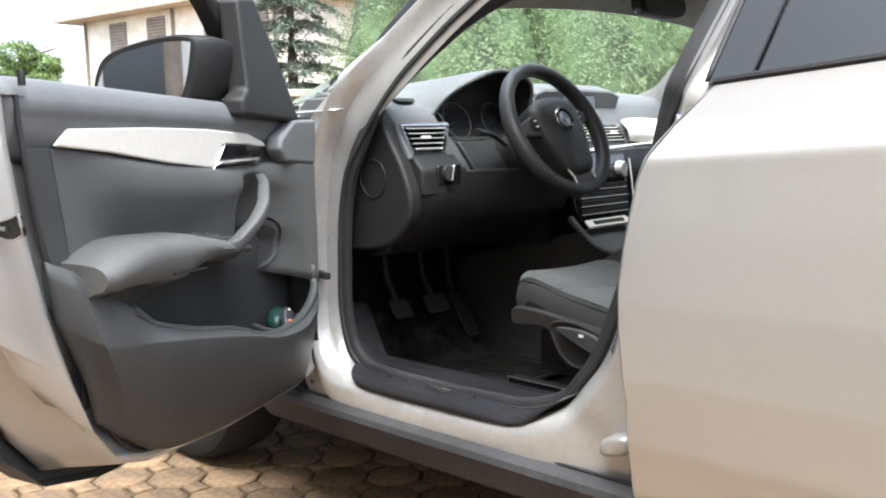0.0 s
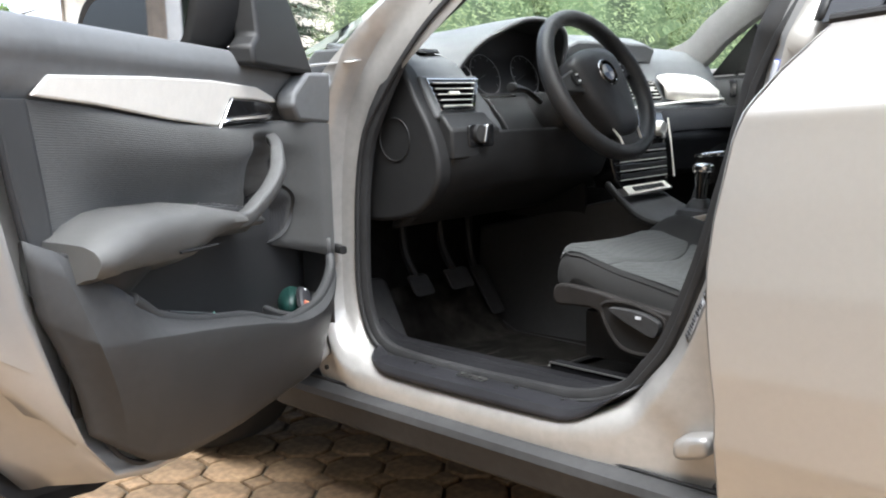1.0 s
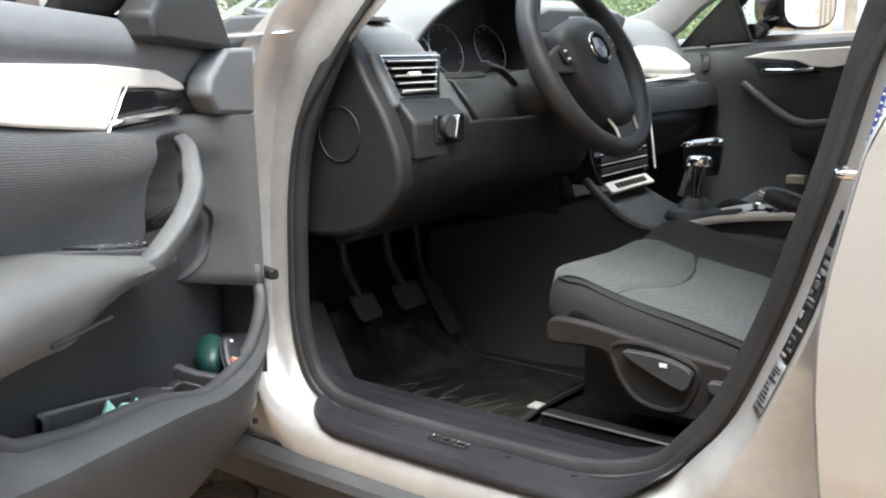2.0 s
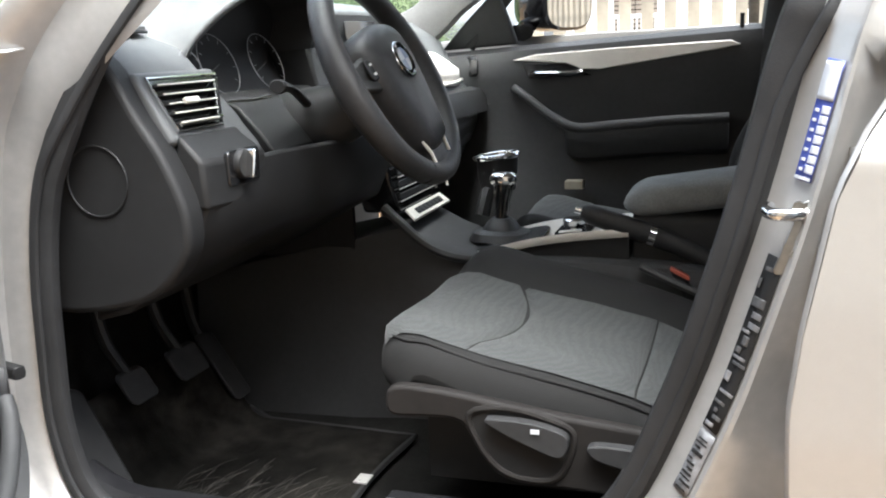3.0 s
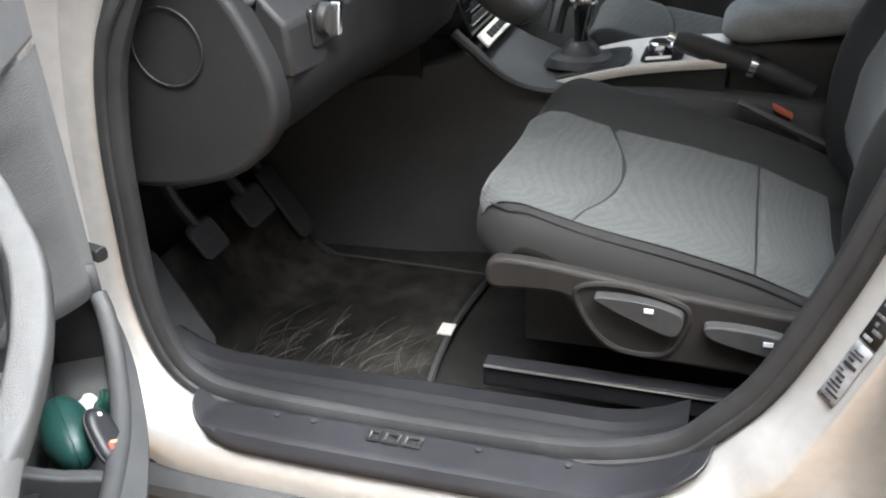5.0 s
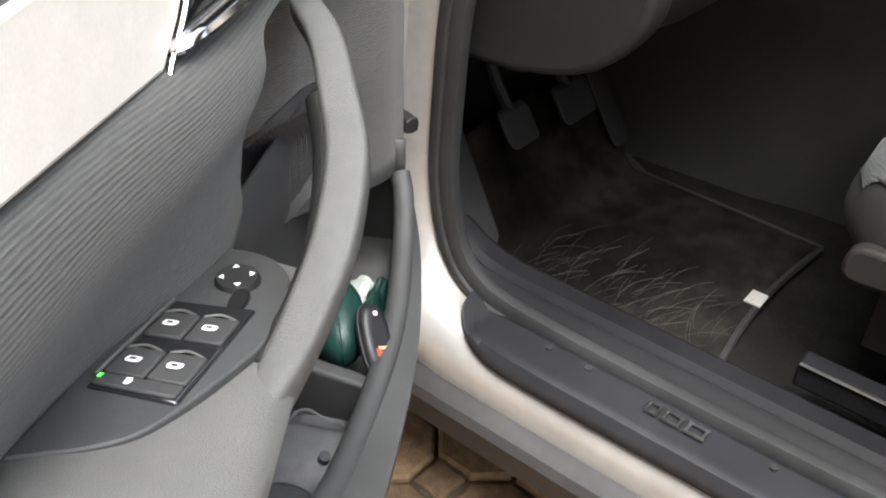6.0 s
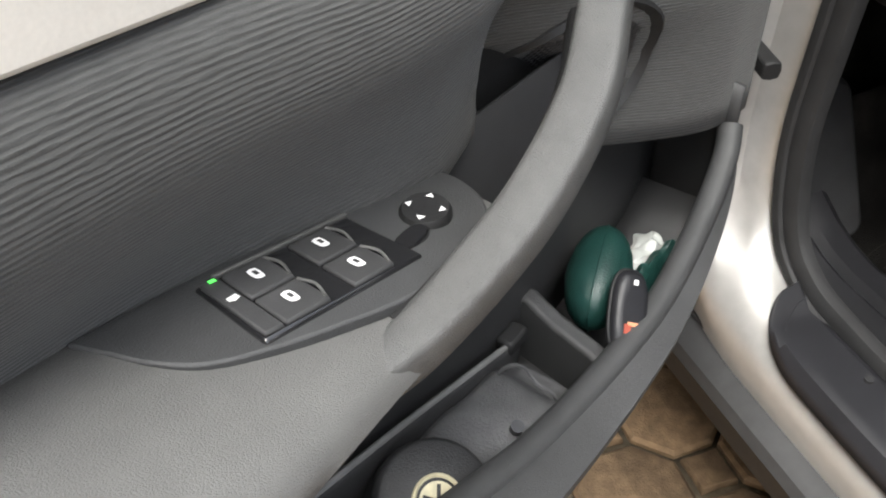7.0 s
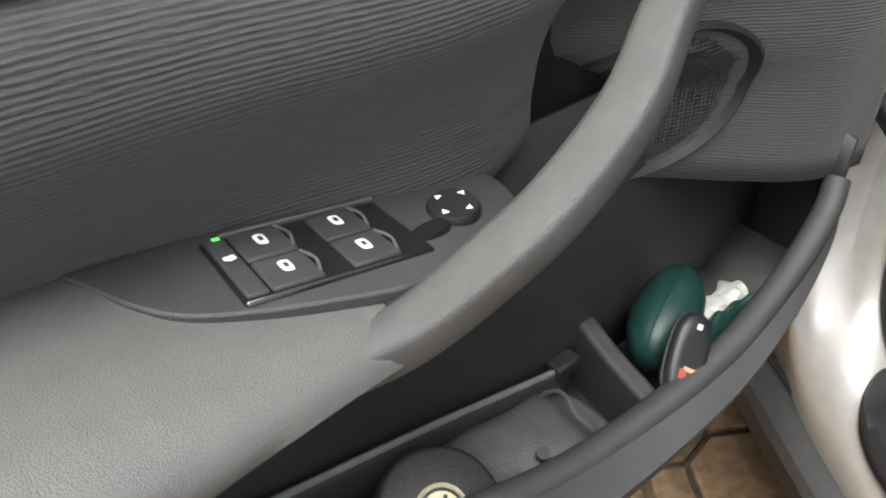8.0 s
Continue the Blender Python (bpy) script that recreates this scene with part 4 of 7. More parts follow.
# black backing plate added to keep the hollow behind the handle dark
dpart("handle_hollow", sheet(lambda a, b: (.285 + .185 * a, -.013 - .006 * math.sin(a * math.pi) * math.sin(b * math.pi), .74 + .245 * b), 10, 10), PLASTIC_DK, "black backing plate in the hollow behind the grab handle", solid=.003, sharp=70)

# speaker behind the handle
def on_speaker(r, d, a):
    """Places on the speaker, which leans with the cloth: r its radius, d how far it stands proud."""
    u, z = .297 + r * .84 * math.cos(a), .816 + r * .69 * math.sin(a)
    return Vector((u, fab_at(u, max(z, .762)) + d, z))


rr = []
for r, d in ((.090, -.006), (.089, .004), (.084, .007), (.079, .002)):
    rr.append([on_speaker(r, d, 2 * math.pi * k / 40) for k in range(40)])
dpart("speaker_ring", loft(rr, True, False), PLASTIC_DK, "oval black speaker surround")
rr = []
for r, d in ((.080, .001), (.060, .004), (.03, .005), (.001, .005)):
    rr.append([on_speaker(r, d, 2 * math.pi * k / 40) for k in range(40)])
SPK = material("speaker_mesh", (0.05, 0.05, 0.052), 0.5, 0.3, 0.15, 300)
nt = SPK.node_tree
vor = nt.nodes.new("ShaderNodeTexVoronoi")
vor.inputs["Scale"].default_value = 330
vor.inputs["Randomness"].default_value = 0.05
tc = nt.nodes.new("ShaderNodeTexCoord")
bp = nt.nodes.new("ShaderNodeBump")
bp.inputs["Distance"].default_value = 0.002
nt.links.new(tc.outputs["Object"], vor.inputs["Vector"])
nt.links.new(vor.outputs["Distance"], bp.inputs["Height"])
nt.links.new(bp.outputs[0], nt.nodes["Principled BSDF"].inputs["Normal"])
dpart("speaker_grille", loft(rr, True, False), SPK, "fine black speaker mesh")

# door pocket: rim, outer wall, floor
COLS = [((.112, .066, .702), (.112, .070, .690), (.115, .030, .452)), ((.135, .074, .682), (.135, .084, .662), (.150, .030, .453)), ((.20, .083, .655), (.20, .100, .640), (.22, .030, .455)),
        ((.30, .089, .637), (.30, .112, .623), (.32, .030, .460)), ((.44, .080, .636), (.44, .115, .632), (.45, .030, .467)), ((.58, .070, .678), (.58, .114, .664), (.60, .030, .478)),
        ((.75, .064, .712), (.75, .112, .699), (.76, .030, .500)), ((.87, .067, .748), (.87, .105, .720), (.85, .030, .527))]
cols = [(Vector(a), Vector(b), Vector(c)) for a, b, c in zip(*[smooth_line(q, 5) for q in zip(*COLS)])]
# the latch end is faceted: a corner in the crest, then a flat side
for a, b, c in (((.95, .070, .797), (.955, .087, .733), (.880, .028, .546)), ((1.036, .036, .864), (1.008, .070, .741), (.902, .026, .562)), ((1.062, .014, .880), (1.048, .014, .79), (.968, .014, .610))):
    a0, b0, c0 = cols[-1]
    cols += [(a0.lerp(Vector(a), k / 4), b0.lerp(Vector(b), k / 4), c0.lerp(Vector(c), k / 4)) for k in (1, 2, 3, 4)]
RIM = [a for a, b, c in cols if a.x < .93]
dpart("pocket_rim", tube([(p[0], p[1] - .001, p[2] - .002) for p in RIM], .0098, 14, up=(0, 1, 0), flat=1.1, power=2.2), PLASTIC, "grey rounded pocket rim")
rows = []
for a, b, c in cols:
    row = [a + (b - a) * q for q in (0, .3, .6, .97)]
    row += [b + (c - b) * q + Vector((0, .010 * math.sin(q * math.pi), 0)) for q in (.025, .15, .35, .5, .65, .8, .92, 1)]
    rows.append(row)
dpart("lower_panel", loft(rows, False), PLASTIC, "charcoal plastic lower door panel", solid=.005, offset=0, sharp=22)
dpart("pocket_floor", sheet(lambda a, b: (.12 + .85 * a, -.012 + .085 * b, lerp_table(.12 + .85 * a, [(.12, .62), (.16, .585), (.3, .565), (.5, .585), (.7, .625), (.88, .68), (.97, .75)])), 30, 3), POCKET, solid=.004)
dpart("pocket_back", sheet(lambda a, b: (.10 + .87 * a, -.006 + .006 * b, .54 + .29 * b + .05 * a), 20, 4), POCKET, "black inner wall of the pocket", solid=.003)
dpart("pocket_end", sheet(lambda a, b: (.098 + .014 * a, -.01 + .080 * a, .55 + .19 * b), 6, 6), POCKET, solid=.004)
div = [(-.010, .555), (.080, .555), (.084, .622), (.065, .626), (.03, .629), (.014, .633), (.002, .637), (-.010, .634)]
dpart("pocket_divider", prism(div, lambda a, b, d: (.338 - d + .2 * a, a, b), .017), PLASTIC, "plastic pocket divider", bevel=.004, seg=3)
sl = smooth_line([(.358, .006, .612), (.43, .006, .635), (.50, .006, .657), (.60, .006, .685), (.72, .006, .716)], 5)
# glossy edge whose base colour is raised to carry the highlight line
dpart("pocket_ledge", tube(sl, .0026, 8), material("ledge_highlight_plastic", (0.16, 0.16, 0.16), 0.22, 0, 0.1, 60), "glossy edge of the pocket ledge, coloured paler for its highlight")
dpart("pocket_inner_wall", loft([[(p[0], p[1], p[2]), (p[0], p[1] + .003, p[2] - .006), (p[0], p[1] - .002, p[2] - .09)] for p in sl], False), POCKET, solid=.002)
dpart("ledge_clip", box(.348, .374, -.004, .012, .608, .622), PLASTIC_DK, bevel=.003)

# door latch: a dark funnel with a bright lip in the end face, between two bolts
lx = 1.133
funnel = [(-.024, .945), (.014, .947), (.032, .952), (.041, .956), (.0445, .940), (.045, .927), (.034, .921), (.022, .9205), (-.002, .928), (-.024, .931)]
dpart("door_latch", prism(funnel, lambda a, b, d: (lx + d, a, b), .010), GLOSSBLK, "dark door latch with a chrome lip", bevel=.002)
dpart("latch_lip", tube([(lx + .0115, a, b) for a, b in funnel[:8]] + [(lx + .0115, -.002, .928)], .0022, 8), CHROME)
dpart("latch_claw", tube([(lx + .011, -.022, .938), (lx + .013, .006, .938), (lx + .012, .022, .936)], .0035, 8), STEEL)
for v_, z_ in ((-.007, .978), (-.017, .883)):
    dpart("latch_bolt", tube([(lx - .004, v_, z_), (lx + .011, v_, z_), (lx + .0125, v_, z_)], [.0075, .0075, .005], 12), STEEL)

# window frame and mirror sail
post = smooth_line([(.235, -.03, 1.10), (.30, -.035, 1.20), (.385, -.045, 1.33), (.52, -.07, 1.44), (.70, -.095, 1.50), (.95, -.11, 1.515), (1.10, -.11, 1.49), (1.155, -.07, 1.30), (1.165, -.02, 1.12)], 5)
dpart("window_frame", tube(post, .021, 10, up=(0, 1, 0), flat=1.2, power=3), PLASTIC_DK, "black window frame")
sail = [(.15, 1.09), (.46, 1.10), (.457, 1.135), (.42, 1.155), (.41, 1.26), (.403, 1.345), (.32, 1.36), (.22, 1.215)]
dpart("mirror_sail", prism(sail, lambda a, b, d: (a - .02, .055 - .12 * max(0, (b - 1.1)) - d, b), .05), PLASTIC_DK, "black mirror triangle", bevel=.008, seg=3)

# exterior mirror
mc = Vector((.40, -.150, 1.190))
mrot = Matrix.Translation(mc) @ Matrix.Rotation(radians(-14), 4, 'Z')
hull = smooth_line([(-.154, -.034), (-.140, .018), (-.105, .049), (-.03, .067), (.05, .076), (.118, .074), (.142, .056), (.130, -.02), (.095, -.062), (-.01, -.068), (-.125, -.062)], 4, True)
rows = []
for d, s, sa in ((.052, .95, 0), (.047, 1.0, 0), (.0, 1.03, .008), (-.04, .96, .022), (-.075, .78, .030), (-.098, .5, .034), (-.107, .1, .036)):
    rows.append([mrot @ Vector((d, p[0] * s + sa, p[1] * s)) for p in hull])
housing = dpart("exterior_mirror", loft(rows, True, True), PLASTIC_DK, "black exterior mirror with clear glass", sharp=45)
pane_ = smooth_line([(-.139, -.034), (-.120, .012), (-.080, .042), (.0, .057), (.06, .063), (.122, .060), (.128, .045), (.110, -.024), (.083, -.054), (-.011, -.058), (-.118, -.054)], 4, True)
gl = [mrot @ Vector((.0535, p[0], p[1])) for p in pane_]
glass = ob_of("mirror_glass", gl, [tuple(range(len(gl)))], MIRROR, housing, "clear mirror glass")
dpart("mirror_foot", tube([(.33, -.01, 1.115), (.36, -.05, 1.115), (.375, -.10, 1.125)], [.045, .038, .03], 12, flat=.6), GLOSSBLK, "gloss black mirror foot")


# ---- cabin ----
ob_of("cabin_floor", *box(-.74, .74, -1.6, 1.3, .345, .37), CARPET, car, "black carpeted cabin floor")
ob_of("bulkhead", *sheet(lambda a, b: (-.74 + 1.48 * a, 1.10 + .18 * b ** .6, .37 + .45 * b), 8, 8), CARPET, car, "black carpeted bulkhead")
ob_of("kick_panel", *sheet(lambda a, b: (-.735 - .02 * b, 1.0 + .28 * a, .36 + .62 * b), 6, 8), PLASTIC_DK, car, solid=.01)
ob_of("rear_wall", *box(-.72, .72, -1.64, -1.60, .37, 1.1), CARPET, car)

# tunnel and centre console
rings = []
for y, zt, wd in ((1.15, .66, .16), (.98, .70, .155), (.80, .74, .145), (.70, .765, .125), (.64, .735, .122), (.58, .712, .122), (.50, .702, .122), (.36, .705, .118), (.27, .70, .11), (.10, .69, .10), (-.30, .66, .09)):
    rings.append([(-wd - .02, y, .37), (-wd - .008, y, .5), (-wd, y, zt - .03), (-wd + .006, y, zt - .006), (-wd + .018, y, zt), (wd - .018, y, zt), (wd - .006, y, zt - .006), (wd, y, zt - .03), (wd + .008, y, .5), (wd + .02, y, .37)])
ob_of("centre_console", *loft(rings), PLASTIC, car, "charcoal centre console", sharp=35)
# curved flank that sweeps up to the dash
fl = smooth_line([(-.124, .50, .702), (-.130, .58, .706), (-.134, .64, .728), (-.130, .70, .775), (-.126, .73, .80)], 5)
ob_of("console_rail", *tube(fl, .010, 8), PLASTIC, car)
pl = smooth_line([(-.086, .585, .698), (-.090, .50, .722), (-.089, .43, .739), (-.085, .35, .750), (-.080, .262, .758)], 4)
pr = [(-p[0], p[1], p[2]) for p in pl]
tv, tf = loft([[(a[0] - .003, a[1], a[2] - .014), tuple(a), (a[0] * .82, a[1], a[2] - .004), (a[0] * .3, a[1], a[2] - .016), (b[0] * .3, b[1], b[2] - .016), (b[0] * .82, b[1], b[2] - .004), b, (b[0] + .003, b[1], b[2] - .014)] for a, b in zip(pl, pr)], False)
ob_of("console_trim", tv, tf, SATIN, car, "satin silver console trim", solid=.004, sharp=50)
ob_of("console_top", *loft([[(a[0] + .004, a[1], .60), (a[0] + .004, a[1], a[2] - .012), (b[0] - .004, b[1], b[2] - .012 - .010), (b[0] - .004, b[1], .60)] for a, b in zip(pl, pr)]), PLASTIC_DK, car, "black upper part of the centre console", sharp=40)
ob_of("gear_well", *prism(smooth_line([(-.072, .52), (-.066, .445), (0, .435), (.066, .445), (.072, .52), (.07, .605), (0, .615), (-.07, .605)], 3, True), lambda a, b, d: (a, b, .716 - (b - .5) * .20 + d), .006), PLASTIC_DK, car, "black gear lever surround", bevel=.002)
gaiter = [[(r * c[0], .525 + r * c[1] * 1.15 + sh, z) for c in ellipse(14, 1, 1, 2.5)] for r, z, sh in ((.058, .718, 0), (.05, .732, 0), (.034, .738, 0), (.026, .752, 0), (.018, .760, 0))]
ob_of("gear_gaiter", *loft(gaiter), LEATHER, car, "black leather gear gaiter")
ob_of("gear_lever", *tube([(0, .525, .75), (0, .523, .79), (0, .521, .812), (0, .520, .832)], [.013, .015, .019, .021], 14), GLOSSBLK, car, "black gear lever")
ob_of("gear_knob", *loft([[(r * c[0], .519 + r * 1.2 * c[1], z) for c in ellipse(16, 1, 1, 2.4)] for r, z in ((.014, .828), (.0215, .830), (.0235, .838), (.0225, .846), (.018, .851), (.006, .853))]), CHROME, car, "chrome-topped gear knob")
ob_of("controller_base", *prism(rounded(.10, .075, .015), lambda a, b, d: (.012 + a, .375 + b, .735 - b * .1 + d), .006), GLOSSBLK, car, "black controller surround", bevel=.002)
ob_of("controller_knob", *loft([[(.017 + r * c[0], .38 + r * c[1], z) for c in ellipse(24, 1, 1)] for r, z in ((.021, .736), (.021, .744), (.023, .746), (.023, .756), (.020, .759), (.001, .759))]), CHROME, car, "silver controller knob")
for dx in (-.032, .060):
    ob_of("controller_button", *prism(rounded(.014, .045, .004), lambda a, b, d: (dx + a, .38 + b, .7405 - b * .1 + d), .003), SATIN, car, bevel=.001)
# buttons on the slope above the console
bs = prism([(-.112, -.009), (.112, -.009), (.105, .010), (-.105, .010)], lambda a, b, d: (a, .683 + b * 1.2 - d * .5, .778 + b + d), .006)
ob_of("console_side", *box(-.142, -.130, .79, 1.06, .70, .95), PLASTIC_DK, car)
ob_of("hood_end", *loft([[(x, .815, 1.03), (x, .835, 1.12), (x, .88, 1.168 - e), (x, 1.02, 1.175 - e), (x, 1.02, 1.03)] for x, e in ((-.20, 0), (-.165, .004), (-.135, .03), (-.125, .05))]), PLASTIC_DK, car, "black end of the instrument housing", sharp=40, bevel=.006)
ob_of("button_strip", *bs, SATIN, car, "silver strip with a row of buttons", bevel=.002)
for k in range(7):
    ob_of("console_button", *prism(rounded(.020, .009, .003), lambda a, b, d: (-.066 + k * .0225 + a, .681 + b * 1.2 - d * .5, .7825 + b + d), .004), PLASTIC_DK, car, bevel=.001)
# cup holder with a chrome ring
hoop = [(.165 + .048 * math.cos(2 * math.pi * k / 28), .575 + .048 * math.sin(2 * math.pi * k / 28), .865 - .006 * math.sin(2 * math.pi * k / 28)) for k in range(28)]
ch = ob_of("cup_holder", *loft([[(.165 + r * c[0], .575 + r * c[1], z) for c in ellipse(24, 1, 1)] for r, z in ((.046, .862), (.044, .83), (.04, .80), (.038, .79))], True, True), PLASTIC_DK, car, "black clip-on cup holder with a chrome ring")
ob_of("chrome_ring", *tube(hoop, .006, 8, closed=True), CHROME, ch)
ob_of("holder_arm", *tube([(.12, .60, .74), (.135, .59, .79), (.15, .58, .80)], .016, 8), PLASTIC_DK, ch)
# hand brake
hbp = smooth_line([(-.072, .35, .789), (-.070, .31, .776), (-.066, .26, .758), (-.06, .20, .737), (-.055, .12, .70)], 4)
ob_of("hand_brake", *tube(hbp, [.012, .0165, .018, .0185] + [.0185] * 9 + [.017] * 4, 12, flat=1.1), LEATHER, car, "black leather hand brake lever")
ob_of("brake_button", *tube([(-.072, .362, .793), (-.072, .35, .789)], .007, 10), CHROME, car)
ob_of("brake_trim", *tube([(-.066, .228, .746), (-.064, .216, .742)], .0195, 12), CHROME, car)
# centre arm rest
rings = []
for q in (0, .06, .2, .42, .7, 1.0):
    e = math.sqrt(1 - (1 - q) ** 2)
    rings.append([(.012 + p * (.70 + .30 * e), .276 - .05 * q, .800 + .006 * q + r * max(.06, e)) for p, r in ellipse(20, .078, .034, 3.2)])
for k in range(1, 9):
    rings.append([(.012 + p, .226 - .04 * k, .806 + .0055 * k + r) for p, r in ellipse(20, .078, .034, 3.2)])
ar = ob_of("centre_armrest", *loft(rings), CLOTH_ARM, car, "grey cloth centre armrest", sharp=60)
ob_of("armrest_base", *loft([[(.012 + p, y, .69 + r) for p, r in ellipse(16, .068, .098, 6)] for y in (.258, .25, .0, -.10)]), PLASTIC_DK, ar, "black armrest box", bevel=.004)
ob_of("belt_buckle", *prism(rounded(.024, .07, .006), lambda a, b, d: (-.128 + d, .155 + a * .9 + b * .5, .66 + b), .016), PLASTIC_DK, car, "black belt buckle with a red button", bevel=.003)
ob_of("buckle_button", *prism(rounded(.034, .009, .003), lambda a, b, d: (-.136 + d, .165 + a, .690 + b + a * .5), .012), RED, car, "red release button", bevel=.002)

# ---- dashboard ----
def dash_profile(x):
    q = abs(x) / .74
    r = .05 * q ** 4
    up = .03 * min(1, max(0, (x + .22) / .12))
    if -.518 < x < -.14:     # well in front of the dials
        return [(1.26, 1.12), (1.20, 1.165), (1.05, 1.163), (.985, 1.15), (.975, 1.06), (.86, 1.042), (.835, 1.035), (.785, 1.0), (.765, .975), (.755, .955), (.750, .90), (.775, .84), (.84, .79), (.96, .76), (1.20, .78)], r
    return [(1.26, 1.12 + up), (1.20, 1.165 + up), (1.05, 1.163 + up), (.93, 1.146 + up * .9), (.865, 1.118 + up * .5), (.845, 1.095), (.835, 1.082), (.785, 1.002), (.765, .975), (.755, .955), (.750, .90), (.775, .84), (.84, .79), (.96, .76), (1.20, .78)], r


rings = []
for k in range(45):
    x = -.712 + 1.447 * k / 44
    prof, r = dash_profile(x)
    rings.append([(x, y + r * (1.25 - y) * 1.2, z - r * .3 * (z - .9)) for y, z in prof])
dash = ob_of("dashboard", *loft(rings), DASH, car, "dark grey soft dashboard", sharp=40, bevel=.006)
# dark knee panel and side cap
ob_of("knee_panel", *loft([[(x, .742 + e, .962), (x, .735 + e, .90), (x, .765 + e, .835), (x, .90, .745), (x, .96, .73), (x, .90, .90)] for x, e in ((-.705, .02), (-.66, .0), (-.5, -.005), (-.42, -.028), (-.30, -.045), (-.168, -.045), (-.155, -.03))]), PLASTIC_DK, car, "black knee panel", sharp=40, bevel=.008)
side = smooth_line([(.853, 1.092), (.820, 1.032), (.784, .974), (.757, .90), (.768, .835), (.84, .775), (.99, .755), (1.10, .80), (1.12, .95), (1.10, 1.10), (1.02, 1.150), (.94, 1.145), (.888, 1.122)], 4, True)
ob_of("dash_side_cap", *prism([(p[0], p[1]) for p in side], lambda a, b, d: (-.745 + d, a, b), .045), PLASTIC_DK, car, "black dash end cap", bevel=.010, seg=4)
cc = Vector((-.7465, .89, .945))
ob_of("cap_dimple", *tube([cc + Vector((0, .048 * math.cos(a), .048 * math.sin(a))) for a in [2 * math.pi * k / 32 for k in range(32)]], .0016, 6, up=(1, 0, 0), closed=True), PLASTIC_DK, car)

# rounded pod that carries the driver's air vent
def slope(a, b, d=0.0):
    """On the vent face: a along x, b up the slope, d out of it."""
    n = Vector((0, -.85, .527))
    return Vector((a, .812, 1.040)) + Vector((0, .527, .85)) * b + n * d


def air_vent(x0, x1, h, slant=0.0, fins=5):
    """A vent between x0 and x1; slant moves the lower right corner in."""
    quad = [(x0, -h / 2), (x1 - slant, -h / 2), (x1, h / 2), (x0, h / 2)]

    def grown(g):
        return [(x0 - g, -h / 2 - g), (x1 - slant + g * .8, -h / 2 - g), (x1 + g, h / 2 + g), (x0 - g, h / 2 + g)]

    pod = ob_of("air_vent", *prism(grown(.016), lambda a, b, d: slope(a, b, d), -.03), DASH, car, "dashboard air vent with chrome-edged black fins", bevel=.008, seg=4)
    ob_of("vent_throat", *prism(quad, lambda a, b, d: slope(a, b, .001 + d), .002), GLOSSBLK, pod)
    for k in range(fins):
        b = -h / 2 + h * (k + .7) / (fins + .4)
        e = x1 - slant * (.5 - b / h) - .018
        ob_of("vent_fin", *prism([(x0 + .004, -.0014), (e, -.0014), (e, .0014), (x0 + .004, .0014)], lambda a, q, d: slope(a, b + q - d * .3, .003 + d), .009), CLAD, pod)
        ob_of("fin_edge", *tube([slope(x0 + .004, b - .004, .0125), slope(e, b - .004, .0125)], .0011, 5), SATIN, pod)
    ob_of("vent_frame", *tube([slope(a, b, .004) for a, b in grown(.001)], .0026, 6, closed=True, up=(0, -.85, .527)), CHROME, pod)
    xm = (x0 + x1 - slant) / 2
    ob_of("vent_tab", *prism(rounded(.034, .008, .002), lambda a, b, d: slope(xm + a, b - .003, .012 + d), .006), SATIN, pod, bevel=.001)
    ob_of("vent_wheel", *prism(rounded(.011, h * .78, .005), lambda a, b, d: slope(x1 - slant * (.5 - b / h) - .010 + a, b, .002 + d), .010), GLOSSBLK, pod, bevel=.003)
    for q in (-.4, .4):
        ob_of("wheel_end", *tube([slope(x1 - slant * (.5 - q) - .015, q * h, .012), slope(x1 - slant * (.5 - q) - .004, q * h, .010)], .003, 6), CHROME, pod)
    ob_of("vent_bar", *prism([(x0 + .004, -.003), (x1 - slant - .004, -.003), (x1 - slant - .004, .003), (x0 + .004, .003)], lambda a, q, d: slope(a, -h / 2 + .005 + q, .004 + d), .007), CHROME, pod)
    return pod


air_vent(-.698, -.528, .080, .062)
air_vent(.145, .262, .062)
air_vent(.02, .135, .062)
# black panels round the steering column, below the hood
ob_of("cluster_shroud", *loft([[(x, .868, 1.045), (x + s, .838, 1.043), (x + s * 1.6, .800, 1.028), (x + s * 1.2, .762, .985), (x + s, .742, .955), (x, .80, .95)] for x, s in ((-.512, -.008), (-.49, 0), (-.36, 0), (-.16, 0), (-.135, .006))]), PLASTIC_DK, car, "black shroud round the steering column", sharp=40, bevel=.005)
ob_of("light_panel", *loft([[(x, .785, 1.003), (x, .770, .988), (x, .738 + e, .965), (x, .735 + e, .90), (x, .80, .90)] for x, e in ((-.708, .012), (-.66, .0), (-.555, 0))]), PLASTIC_DK, car, "black panel under the air vent", sharp=40, bevel=.006)
# top side vent
ob_of("demister_vent", *prism(rounded(.065, .035, .008), lambda a, b, d: (-.60 + a, .925 + b, 1.143 + b * .19 + d), .005), PLASTIC_DK, car, "small black demister vent", bevel=.002)
for k in range(4):
    ob_of("demister_fin", *box(-.628, -.572, .913 + k * .008, .915 + k * .008, 1.144, 1.150), DASH, car)
# light switch
ob_of("light_switch_panel", *prism(rounded(.085, .05, .008), lambda a, b, d: (-.625 + a, .742 - d, .950 + b), .008), GLOSSBLK, car, "black light switch panel", bevel=.002)
kn = [[(-.635 + r * c[0], y, .955 + r * c[1]) for c in ellipse(20, 1, 1)] for r, y in ((.021, .736), (.021, .728), (.019, .725), (.001, .725))]
ob_of("light_switch", *loft(kn), PLASTIC_DK, car, "rotary light switch with a silver grip")
